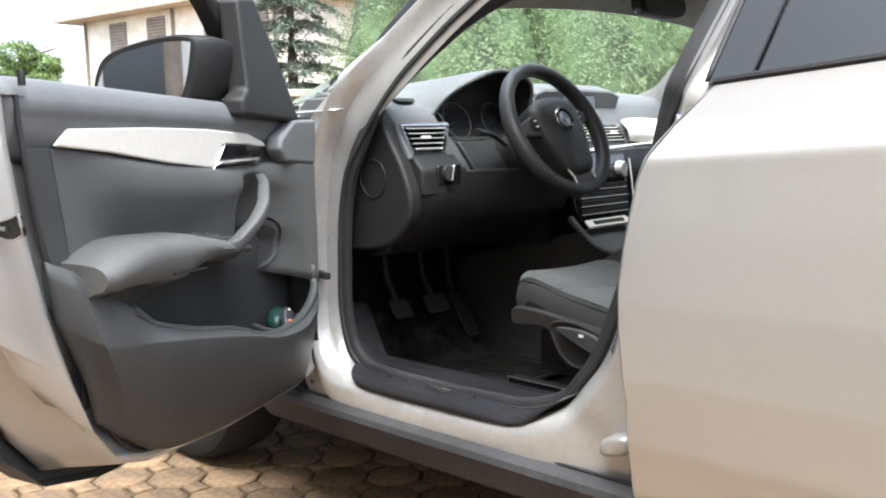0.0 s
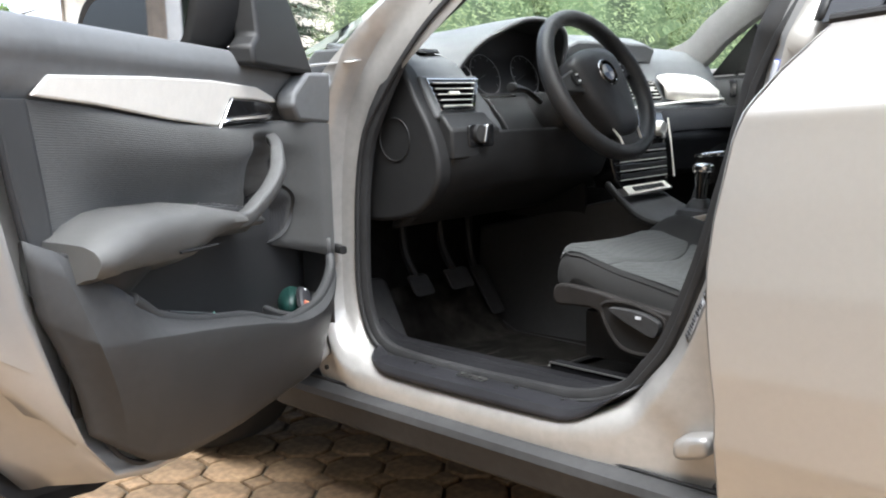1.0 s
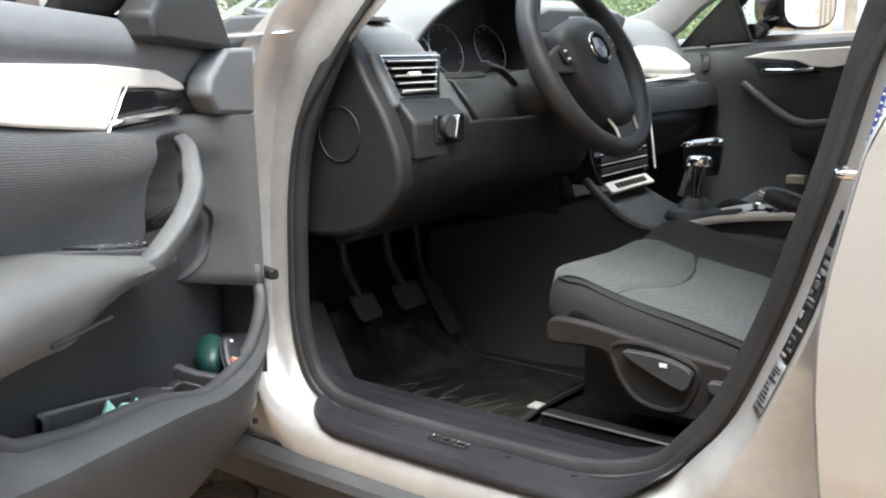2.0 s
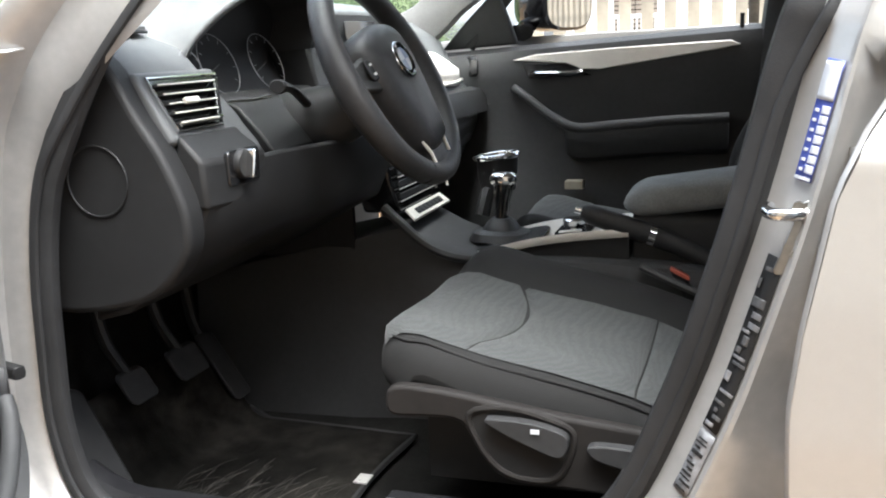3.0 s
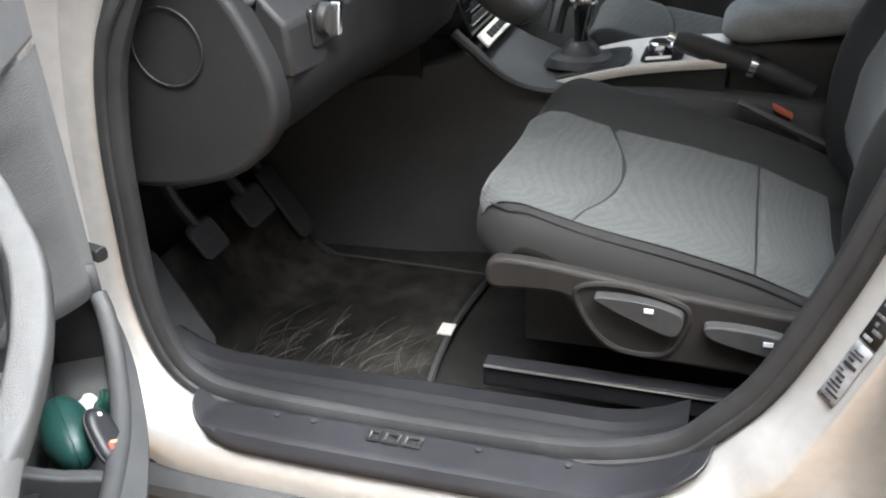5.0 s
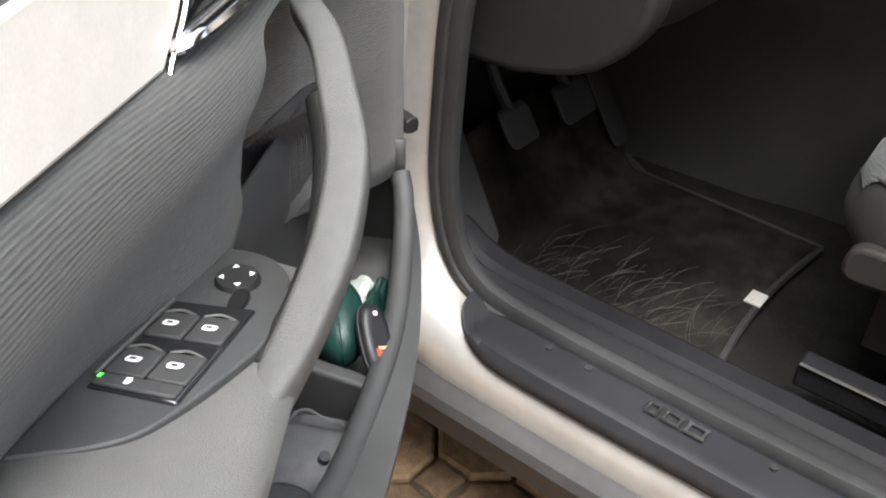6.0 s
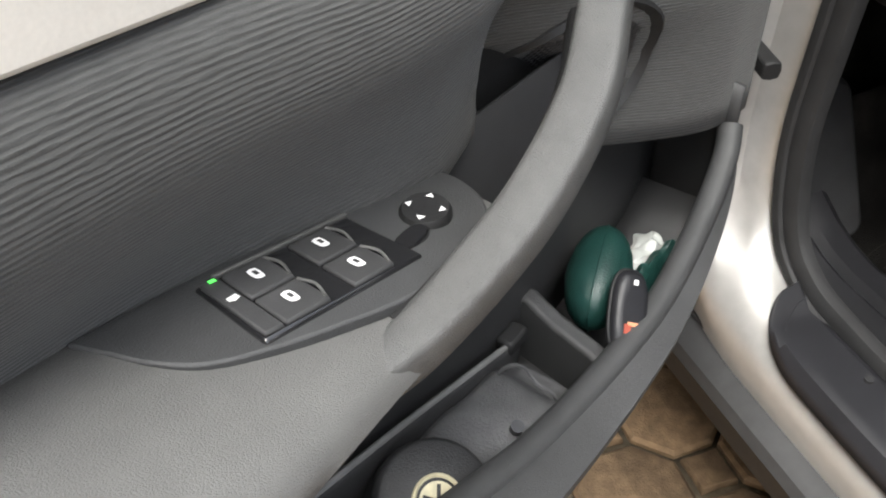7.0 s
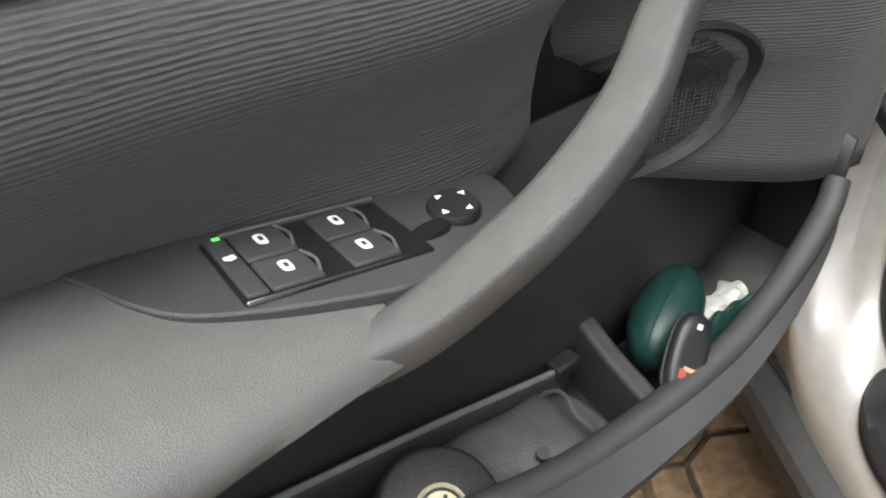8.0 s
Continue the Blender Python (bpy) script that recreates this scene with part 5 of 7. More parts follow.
ob_of("switch_grip", *prism(rounded(.010, .040, .004), lambda a, b, d: (-.630 + a + .25 * b, .727 - d, .955 + b), .014), CHROME, car, bevel=.002)

# instrument hood
front = smooth_line([(-.550, .868, 1.09), (-.532, .856, 1.120), (-.497, .824, 1.162), (-.435, .800, 1.195), (-.375, .786, 1.214), (-.30, .786, 1.212), (-.235, .792, 1.198), (-.205, .806, 1.165), (-.195, .825, 1.11)], 5)
rings = []
for q in (0, .02, .15, .35, .6, .85, 1.0):
    ring = []
    for i, p in enumerate(front):
        c = i / (len(front) - 1)
        left, right = max(0, 1 - c * 2.2), max(0, c * 2.2 - 1.2)
        y = p[1] + (1.17 - p[1]) * q
        x = p[0] - .15 * q * left ** .8 + .03 * q * right
        base = 1.175
        z = p[2] + (base - .01 - p[2]) * q ** 1.2 if p[2] < 1.165 else p[2] + (base + .006 - p[2]) * q ** 1.6
        ring.append((x, y, z))
    rings.append(ring)
ob_of("instrument_hood", *loft(rings, False), DASH, car, "arched dark instrument hood", solid=.012, offset=1, sharp=60)
# dark tube drawn in for the shadow line under the hood's left edge
ob_of("hood_gap", *tube([tuple(r[0]) for r in rings], .006, 6), RUBBER, car)
inner = [[(-.372 + (p[0] + .372) * s, p[1] + dy, 1.06 + (p[2] - 1.06) * s) for p in front] for s, dy in ((.985, .004), (.93, .05), (.90, .11))]
ob_of("hood_lining", *loft(inner, False), PLASTIC_DK, car, sharp=60)
face = [(-.372 + (p[0] + .372) * .93, p[1] + .085, 1.06 + (p[2] - 1.06) * .93) for p in front] + [(-.24, .86, 1.03), (-.50, .86, 1.03)]
ob_of("instrument_panel", face, [tuple(range(len(face)))], PLASTIC_DK, car, "black instrument panel with two dials")
for cx, r in ((-.455, .052), (-.30, .052), (-.545, .026)):
    c0 = Vector((cx, .868 if cx < -.5 else .876, 1.09))
    ring = [c0 + Vector((r * math.cos(a), .35 * r * math.sin(a) - .010, .93 * r * math.sin(a))) for a in [2 * math.pi * k / 36 for k in range(36)]]
    ob_of("dial_ring", *tube(ring, .0008, 6, closed=True, up=(0, -1, .3)), TYPE_SILVER, car, "silver dial ring")
    for k in range(9):
        a = radians(-40 + 260 * k / 8)
        p0, p1 = [c0 + Vector((q * r * math.cos(a), .35 * q * r * math.sin(a) - .010, .93 * q * r * math.sin(a))) for q in (.78, .92)]
        ob_of("dial_mark", *tube([p0, p1], .0006, 4), TYPE_SILVER, car)
    ob_of("dial_needle", *tube([c0 + Vector((0, -.011, 0)), c0 + Vector((-.7 * r, -.012, -.3 * r))], .001, 4), PLASTIC, car)
ob_of("cluster_trim", *tube([(-.545, .80, 1.035), (-.50, .79, 1.034), (-.44, .785, 1.036)], .002, 6), CHROME, car)

# steering column, stalks and wheel
ob_of("steering_column", *loft([[(-.330 + a * s, y, zc + b * s) for a, b in ellipse(22, .060, .060, 2.5)] for s, y, zc in ((1.2, .88, .955), (1.1, .80, .974), (.95, .72, .995), (.80, .675, 1.012), (.62, .652, 1.026))]), PLASTIC_DK, car, "black steering column shroud")
st = smooth_line([(-.395, .745, 1.02), (-.455, .738, 1.047), (-.515, .725, 1.054), (-.535, .722, 1.055)], 4)
ob_of("indicator_stalk", *tube(st, [.008] * 6 + [.009, .010, .011, .013, .014, .014, .012], 10, flat=.8), PLASTIC_DK, car, "grey indicator stalk")
st2 = smooth_line([(-.33, .745, 1.03), (-.26, .738, 1.045), (-.20, .725, 1.05)], 4)
ob_of("wiper_stalk", *tube(st2, .010, 10, flat=.8), PLASTIC_DK, car)
WM = Matrix.Translation((-.325, .625, 1.058)) @ Matrix.Rotation(radians(90 - 27), 4, 'X') @ Matrix.Rotation(radians(8), 4, 'Z')
rings = []
for k in range(72):
    a = 2 * math.pi * k / 72
    thick = .0178 + .0022 * max(0, math.cos(2 * a)) ** 2
    rings.append([WM @ Vector(((.179 + x * thick) * math.cos(a), (.179 + x * thick) * math.sin(a), z * thick * 1.15)) for x, z in ellipse(14, 1, 1, 2.3)])
wheel_ = ob_of("steering_wheel", *loft(rings, True, False, True), LEATHER, car, "black leather steering wheel with silver spoke trim", sharp=70)
for a0 in (0, 180, 62, 118, 242, 298):
    a = radians(a0)
    ring = [WM @ Vector(((.179 + .0178 * math.cos(b)) * math.cos(a), (.179 + .0178 * math.cos(b)) * math.sin(a), .0205 * math.sin(b))) for b in [2 * math.pi * k / 16 for k in range(16)]]
    ob_of("rim_stitch", *tube(ring, .0009, 4, closed=True), PLASTIC_DK, wheel_)
hub = smooth_line([(-.098, .040), (-.082, .070), (-.035, .086), (.035, .086), (.082, .070), (.098, .040), (.088, -.03), (.066, -.092), (.042, -.135), (-.042, -.135), (-.066, -.092), (-.088, -.03)], 4, True)
hubv = loft([[WM @ Vector((p[0] * s, p[1] * s, z)) for p in hub] for s, z in ((.95, -.04), (1.0, -.005), (1.0, .012), (.93, .024), (.70, .032), (.02, .036))])
ob_of("airbag_cover", *hubv, LEATHER, wheel_, "black airbag cover", sharp=60)
for s in (-1, 1):
    sp = loft([[WM @ Vector((s * x, y0, z)), WM @ Vector((s * x, y1, z)), WM @ Vector((s * x, y1, z - .016)), WM @ Vector((s * x, y0, z - .016))] for x, y0, y1, z in ((.06, -.022, .052, .016), (.10, -.012, .046, .013), (.14, .0, .036, .004), (.172, .0, .03, .0))])
    ob_of("side_spoke", *sp, PLASTIC, wheel_, bevel=.004)
    bt = prism(rounded(.032, .034, .006), lambda a, b, d: WM @ Vector((s * .10 + a, .022 + b, .014 + d)), .004)
    ob_of("spoke_buttons", *bt, PLASTIC_DK, wheel_, "spoke buttons", bevel=.0015)
    for k in range(2):
        ob_of("button_mark", *prism(rounded(.012, .004, .001), lambda a, b, d: WM @ Vector((s * .10 + a, .014 + .016 * k + b, .0185 + d)), .0004), WHITE, wheel_)
low = loft([[WM @ Vector((x * w, y, z)) for x, z in ((-1, .006), (-.8, .012), (.8, .012), (1, .006), (1, -.008), (-1, -.008))] for w, y in ((.048, -.12), (.044, -.14), (.042, -.155), (.05, -.178))])
ob_of("lower_spoke", *low, PLASTIC, wheel_, "lower spoke with silver edge", bevel=.003)
for s in (-1, 1):
    ob_of("spoke_edge", *tube([WM @ Vector((s * .056, -.115, .012)), WM @ Vector((s * .046, -.14, .012)), WM @ Vector((s * .045, -.158, .010))], .003, 6), SATIN, wheel_)
em = [WM @ Vector((.033 * c[0], .012 + .033 * c[1], .0365)) for c in ellipse(28, 1, 1)]
ob_of("emblem", em, [tuple(range(28))], CHROME, wheel_, "round silver emblem", solid=.002)
ri = [WM @ Vector((.021 * c[0], .012 + .021 * c[1], .0385)) for c in ellipse(24, 1, 1)]
ob_of("emblem_disc", ri, [tuple(range(24))], LETTER, wheel_, "blue and white quartered disc")
for q in (0, 2):
    qs = [WM @ Vector((0, .012, .0392))] + [WM @ Vector((.021 * math.cos(radians(90 * q + k * 15)), .012 + .021 * math.sin(radians(90 * q + k * 15)), .0392)) for k in range(7)]
    ob_of("emblem_quarter", qs, [tuple(range(8))], STEELBLUE, wheel_)
bk = [WM @ Vector((.029 * math.cos(a), .012 + .029 * math.sin(a), .0382)) for a in [2 * math.pi * k / 28 for k in range(28)]]
ob_of("emblem_band", *tube(bk, .003, 6, closed=True), GLOSSBLK, wheel_)

# centre stack
ob_of("centre_console_tower", *loft([[(.02 - w, y, z), (.02 + w, y, z), (.02 + w, y + .08, z), (.02 - w, y + .08, z)] for w, y, z in ((.130, .70, .785), (.140, .715, .85), (.148, .722, .93), (.152, .74, .985))]), GLOSSBLK, car, "gloss black centre stack", bevel=.006)
ob_of("stack_edge", *tube([(.174, .722, .965), (.168, .708, .90), (.158, .690, .80)], .003, 6), SATIN, car)
ob_of("lower_dash_band", *loft([[(x, .790, .992), (x, .762, .986), (x, .746, .960), (x, .742, .925), (x, .80, .92)] for x in (-.19, 0, .3, .6, .71)]), PLASTIC_DK, car, "black band under the dashboard trim", sharp=40)
ob_of("dash_line", *tube([(-.15, .772, .990), (.0, .770, .993), (.2, .771, 1.001), (.36, .772, 1.008), (.55, .785, 1.010), (.69, .81, 1.012)], .0045, 8), SATIN, car, "thin silver dashboard line")
for k, bx in enumerate((.04, .065, .09, .142)):
    ob_of("stack_button", *prism(rounded(.018, .010, .002), lambda a, b, d: (bx + a, .719 - d, .915 + b), .004), CLAD if k < 3 else SATIN, car, bevel=.001)
for cx in (-.066, .116):
    kk = [[(cx + r * c[0], y, .938 + r * c[1]) for c in ellipse(20, 1, 1)] for r, y in ((.022, .724), (.021, .706), (.018, .701), (.016, .703), (.001, .703))]
    ob_of("climate_knob", *loft(kk), SATIN, car, "silver climate knob")
for k in range(4):
    z = .890 - k * .024
    y = .7185 - (.93 - z) * .09
    ob_of("radio_panel", *prism(rounded(.24, .012, .003), lambda a, b, d: (.02 + a, y - .003 - d, z + b), .004), PLASTIC, car, bevel=.001)
    ob_of("radio_trim", *tube([(-.10, y - .006, z - .010), (.14, y - .006, z - .010)], .0014, 5), SATIN, car)
# screen binnacle and passenger trim
ob_of("screen_hood", *loft([[(x, .86, 1.125), (x, .845, 1.175 + h), (x, .90, 1.196 + h), (x, 1.10, 1.192), (x, 1.12, 1.13)] for x, h in ((-.13, -.01), (-.09, .004), (.1, .006), (.26, .004), (.31, -.01))]), DASH, car, "dark screen hood", bevel=.006)
ob_of("display_screen", *prism(rounded(.165, .052, .006), lambda a, b, d: (.09 + a, .852 - d + b * .1, 1.145 + b), .004), GLOSSBLK, car, "dark display screen", bevel=.002)
pt = [[(x, .842 - .03 * ((x - .5) / .25) ** 2 + .06 * max(0, (x - .55) / .18) ** 2, zt), (x, .79 + .06 * max(0, (x - .55) / .18) ** 2, (zt + zb) / 2 + .005), (x, .785 + .07 * max(0, (x - .55) / .18) ** 2, zb)] for x, zt, zb in ((.275, 1.085, 1.018), (.35, 1.09, 1.012), (.45, 1.09, 1.005), (.55, 1.085, 1.0), (.64, 1.07, 1.0), (.70, 1.05, 1.01))]
ob_of("passenger_trim", *loft(pt, False), SATIN, car, "satin silver dashboard trim", solid=.008, sharp=60)
v2 = prism(rounded(.05, .055, .012), lambda a, b, d: (.705 + a * .6, .80 + a * .8 - d, 1.045 + b), .02)
ob_of("side_air_vent", *v2, GLOSSBLK, car, "dark side air vent", bevel=.004)
ob_of("glovebox", *loft([[(x, .77 + e, .965), (x, .75 + e, .90), (x, .80 + e, .80), (x, .95, .76), (x, .98, .9)] for x, e in ((.17, 0), (.4, -.01), (.70, .02))]), PLASTIC_DK, car, "dark glovebox", bevel=.008)
# interior mirror
ob_of("interior_mirror", *loft([[(.03 + a * s, .52 + d, 1.398 + b * s) for a, b in ellipse(20, .12, .035, 3)] for s, d in ((.9, -.012), (1, 0), (.95, .03), (.4, .05))]), PLASTIC_DK, car, "black interior mirror")
ob_of("mirror_stem", *tube([(.03, .56, 1.40), (.03, .60, 1.42)], .015, 8), PLASTIC_DK, car)

# pedals
for name, x, y, z, w, h in (("clutch_pedal", -.515, 1.055, .555, .07, .06), ("brake_pedal", -.385, 1.04, .555, .09, .06), ("throttle_pedal", -.255, 1.05, .50, .055, .15)):
    ped = ob_of(name, *prism(rounded(w, h, .012), lambda a, b, d: (x + a, y + b * .55 - d * .8, z + b * .83 - d * .2), .014), RUBBER, car, "black rubber " + name.replace("_", " "), bevel=.003)
    ob_of("pedal_arm", *tube(smooth_line([(x, y + .01, z + .01), (x + .005, y + .06, z + .09), (x + .01, y + .07, z + .25)], 4), .011, 8), PLASTIC_DK, ped)
ob_of("foot_rest", *prism(rounded(.09, .20, .02), lambda a, b, d: (-.655 + a, 1.06 + b * .45 - d, .50 + b * .85), .02), RUBBER, car, "black foot rest", bevel=.005)

# ---- seats ----
def seat(cx, sg, name, label):
    """A front seat about the line x = cx; sg is the side of its outer bolster."""
    def X(q):
        return cx + sg * q     # q > 0: towards the sill

    cols = [(-.255, -.050), (-.25, .0), (-.235, .034), (-.20, .045), (-.155, .03), (-.125, .003), (-.10, .0), (0, -.004), (.10, .0), (.16, .005), (.195, .008), (.222, .003), (.240, -.012), (.250, -.035), (.253, -.060), (.252, -.095)]
    cush = [(.03, .566), (.12, .597), (.20, .628), (.30, .652), (.40, .671), (.46, .685), (.51, .698), (.54, .699), (.560, .690), (.573, .668), (.577, .64), (.570, .605)]
    nose_ = [(-.26, -.050), (-.217, -.022), (-.10, -.002), (-.04, -.003), (.13, .005), (.19, .0), (.222, -.014), (.245, -.040), (.256, -.075)]

    def top(q, y, z=None):
        """A place on the cushion: q across, y along before its front corners are rounded off."""
        w = min(1, max(0, (y - .36) / .20))
        w = w * w * (3 - 2 * w)
        fr = min(1, max(0, (y - .53) / .045))
        h = lerp_table(q, cols) * (1 - .5 * fr)
        return (X(q), y + lerp_table(q, nose_) * w, (lerp_table(y, cush) if z is None else z) + h)

    rings = []
    for y, z in cush:
        ring = [top(q, y, z) for q, h in cols]
        base = .575 if y < .56 else .59
        ring += [(X(.24), min(y, .50), base), (X(-.25), min(y, .50), base)]
        rings.append(ring)
    s = ob_of(name, *loft(rings), CLOTH_DK, car, label, sharp=70, sub=1)

    def pad(y0, y1, q0, q1, nm):
        def fn(a, b):
            q = q0 + (q1 - q0) * a
            bow = .045 * (1 - (2 * a - 1) ** 2)
            y = y0 + (y1 - y0) * b - (bow * (1 - b) if nm == "front_insert" else bow * b if nm == "middle_insert" else 0)
            e = math.sin(min(a, 1 - a, .10) / .10 * math.pi / 2) * math.sin(min(b, 1 - b, .08) / .08 * math.pi / 2)
            p = top(q, y)
            return (p[0], p[1] + .004 * e * (y > .54), p[2] + .0005 + .007 * e)
        return ob_of(nm, *sheet(fn, 22, 22), CLOTH_SEAT, s, "grey ribbed cloth insert", sharp=80)

    pad(.435, .567, -.128, .222, "front_insert")
    pad(.195, .432, -.128, .222, "middle_insert")
    pad(.085, .192, -.128, .222, "rear_insert")
    piping = [top(.232, y) for y in (.10, .2, .3, .4, .46, .51, .54)] + [top(.215, .556), top(.18, .568)]
    ob_of("cushion_piping", *tube(smooth_line(piping, 4), .0022, 6), CLOTH_DK, s)
    # plastic side shield with a scoop for the height lever
    sh = smooth_line([(.03, .585), (.166, .600), (.283, .612), (.385, .626), (.46, .636), (.525, .637), (.54, .615), (.53, .592), (.475, .594), (.428, .590), (.402, .548), (.365, .512), (.277, .506), (.20, .503), (.05, .50)], 4, True)
    shield = ob_of("side_shield", *prism(sh, lambda a, b, d: (X(.246 + d), a, b), .022), SHIELD, s, "charcoal plastic seat side shield", bevel=.006, seg=3)
    scoop = smooth_line([(.414, .606), (.40, .56), (.37, .526), (.33, .516), (.295, .522), (.276, .55), (.270, .59), (.30, .606), (.36, .618)], 4, True)
    ob_of("scoop_rim", *tube([(X(.268), p[0], p[1]) for p in scoop], .005, 8, up=(1, 0, 0), closed=True), SHIELD, shield)
    # flat darker inset in place of a hollow, its shade put into the colour
    ob_of("scoop", *prism([(p[0], p[1]) for p in scoop], lambda a, b, d: (X(.2672 + d), a, b), .0016), PLASTIC_DK, shield)

    def lever(nm, pts, label_):
        body = smooth_line(pts, 4, True)
        return ob_of(nm, *prism([(p[0], p[1]) for p in body], lambda a, b, d: (X(.268 + d), a, b), .018), CLAD, s, label_, bevel=.006, seg=3)

    lever("height_lever", [(.388, .606), (.366, .590), (.325, .572), (.288, .560), (.275, .575), (.280, .594), (.325, .606)], "grey seat height lever")
    lever("recline_lever", [(.249, .577), (.232, .560), (.153, .545), (.137, .556), (.143, .572), (.180, .581), (.232, .583)], "grey recline lever")
    for y, z in ((.318, .596), (.170, .568)):
        ob_of("lever_mark", *box(X(.287) - .0008, X(.287) + .0008, y - .006, y + .006, z - .003, z + .003), LETTER, s)
    ob_of("seat_rail", *box(min(X(.24), X(.27)), max(X(.24), X(.27)), .0, .548, .425, .462), INSILL, s, "black seat rail", bevel=.004)
    ob_of("rail_edge", *tube([(X(.272), .545, .462), (X(.272), .05, .458)], .0022, 6), STEEL, s)
    ob_of("inner_rail", *box(min(X(-.25), X(-.21)), max(X(-.25), X(-.21)), .0, .53, .38, .45), PLASTIC_DK, s, bevel=.004)
    ob_of("under_seat", *box(min(X(-.2), X(.2)), max(X(-.2), X(.2)), .06, .50, .47, .57), PLASTIC_DK, s)
    # back rest
    back = [(.02, .56, .235), (.056, .60, .25), (.072, .70, .255), (.062, .80, .258), (.036, .86, .258), (.0, .92, .258), (-.050, .98, .256), (-.10, 1.04, .25), (-.15, 1.10, .24), (-.20, 1.17, .22), (-.245, 1.23, .19), (-.28, 1.27, .15), (-.315, 1.275, .12)]
    prof = [(-1.0, -.07), (-1.0, -.02), (-.96, .015), (-.85, .045), (-.72, .030), (-.60, .0), (-.3, -.012), (0, -.014), (.3, -.012), (.60, .0), (.72, .030), (.85, .045), (.96, .015), (1.0, -.02), (1.0, -.07), (.7, -.125), (-.7, -.125)]
    rings = []
    for y, z, w in back:
        k = min(1, max(.35, (1.3 - z) / .2))
        rings.append([(X(q * w), y + d * (.35 + .65 * k) * .92, z + d * .35) for q, d in prof])
    b = ob_of("backrest", *loft(rings), CLOTH_DK, s, "dark cloth backrest", sharp=70, sub=1)

    def bpad(a, q):
        z = .66 + .52 * q
        y = lerp_table(z, [(zz, yy) for yy, zz, _ in back])
        w = .60 * lerp_table(z, [(zz, ww) for _, zz, ww in back])
        e = min(a, 1 - a, .12) / .12
        g = min(q, 1 - q, .08) / .08
        return (X(-w + 2 * w * a), y + .001 + .010 * math.sin(e * math.pi / 2) * math.sin(g * math.pi / 2) - .010 * (1 - (2 * a - 1) ** 2), z)
    ob_of("back_insert", *sheet(bpad, 16, 24), CLOTH_SEAT, s, "grey ribbed cloth insert", sharp=80)
    ob_of("headrest", *loft([[(X(a * s1), -.335 + d, 1.375 + q * s1) for a, q in ellipse(18, .13, .085, 3)] for s1, d in ((.8, -.045), (1, -.02), (1, .025), (.85, .05), (.5, .056))]), CLOTH_DK, s, "dark headrest", sharp=70)
    return s


seat(-.36, -1, "driver_seat", "driver's seat in dark cloth with grey ribbed inserts")
pseat = seat(.37, 1, "passenger_seat", "passenger seat in dark cloth with grey ribbed inserts")
ob_of("seat_tag", *box(.655, .692, .47, .52, .712, .735), TAN_TAG, pseat, "small beige cloth tag", bevel=.003)
# seat belt of the driver, hanging beside the backrest
bl = smooth_line([(-.655, -.05, .45), (-.66, -.06, .75), (-.66, -.085, 1.0), (-.645, -.11, 1.2), (-.61, -.13, 1.36)], 6)
ob_of("seat_belt", *loft([[(p[0] - .002, p[1] - .024, p[2]), (p[0] - .002, p[1] + .024, p[2]), (p[0] + .001, p[1] + .024, p[2]), (p[0] + .001, p[1] - .024, p[2])] for p in bl]), CLOTH_DK, car, "dark seat belt webbing")
bl = smooth_line([(-.125, .235, .70), (-.128, .18, .675), (-.13, .10, .64), (-.13, .02, .6)], 4)
ob_of("console_edge", *tube(bl, .008, 8), PLASTIC, car)
# rear bench
ob_of("rear_seat", *loft([[(x, -1.25, .60), (x, -1.15, .66), (x, -.72, .68), (x, -.66, .62), (x, -.66, .40), (x, -1.25, .40)] for x in (-.66, -.3, .3, .66)]), CLOTH_DK, car, "dark rear bench", bevel=.03, seg=3)
ob_of("rear_backrest", *loft([[(x, -1.12, .62), (x, -1.30, 1.12), (x, -1.42, 1.12), (x, -1.30, .60)] for x in (-.66, -.3, .3, .66)]), CLOTH_DK, car, "dark rear backrest", bevel=.03, seg=3)

# ---- passenger door, seen from inside ----
far = ob_of("far_door_trim", *loft([[(.775, y, 1.115 - .055 * (y - .03)), (.735, y, 1.128 - .052 * (y - .03)), (.705, y, 1.115 - .052 * (y - .03)), (.695, y, 1.08 - .04 * (y - .03)), (.702, y, 1.0), (.725, y, .93), (.73, y, .80), (.715, y, .70), (.70, y, .60), (.71, y, .45), (.775, y, .44)] for y in [-.02 + 1.10 * k / 22 for k in range(23)]]), PLASTIC, car, "dark passenger door trim", sharp=40)
sp_ = [(.665, 1.058), (.60, 1.072), (.35, 1.083), (.10, 1.090), (.075, 1.078), (.13, 1.068), (.30, 1.045), (.43, 1.027), (.475, 1.03), (.52, 1.048), (.58, 1.052)]
ob_of("silver_strip", *prism(sp_, lambda a, b, d: (.700 - d, a, b), .012), SATIN, far, "satin silver decorative strip", bevel=.003)
ob_of("handle_recess", *prism([(.64, 1.05), (.52, 1.045), (.475, 1.028), (.45, 1.012), (.62, 1.008)], lambda a, b, d: (.699 - d, a, b), .008), GLOSSBLK, far, bevel=.002)
ob_of("inner_handle", *tube(smooth_line([(.686, .61, 1.022), (.672, .58, 1.023), (.67, .50, 1.022), (.684, .475, 1.025)], 4), .0075, 8, flat=.7), CHROME, far, "chrome inner handle")
ap = smooth_line([(.70, .665, .985), (.685, .62, .955), (.668, .55, .905), (.655, .485, .877), (.648, .40, .882), (.645, .25, .893), (.655, .10, .898)], 4)
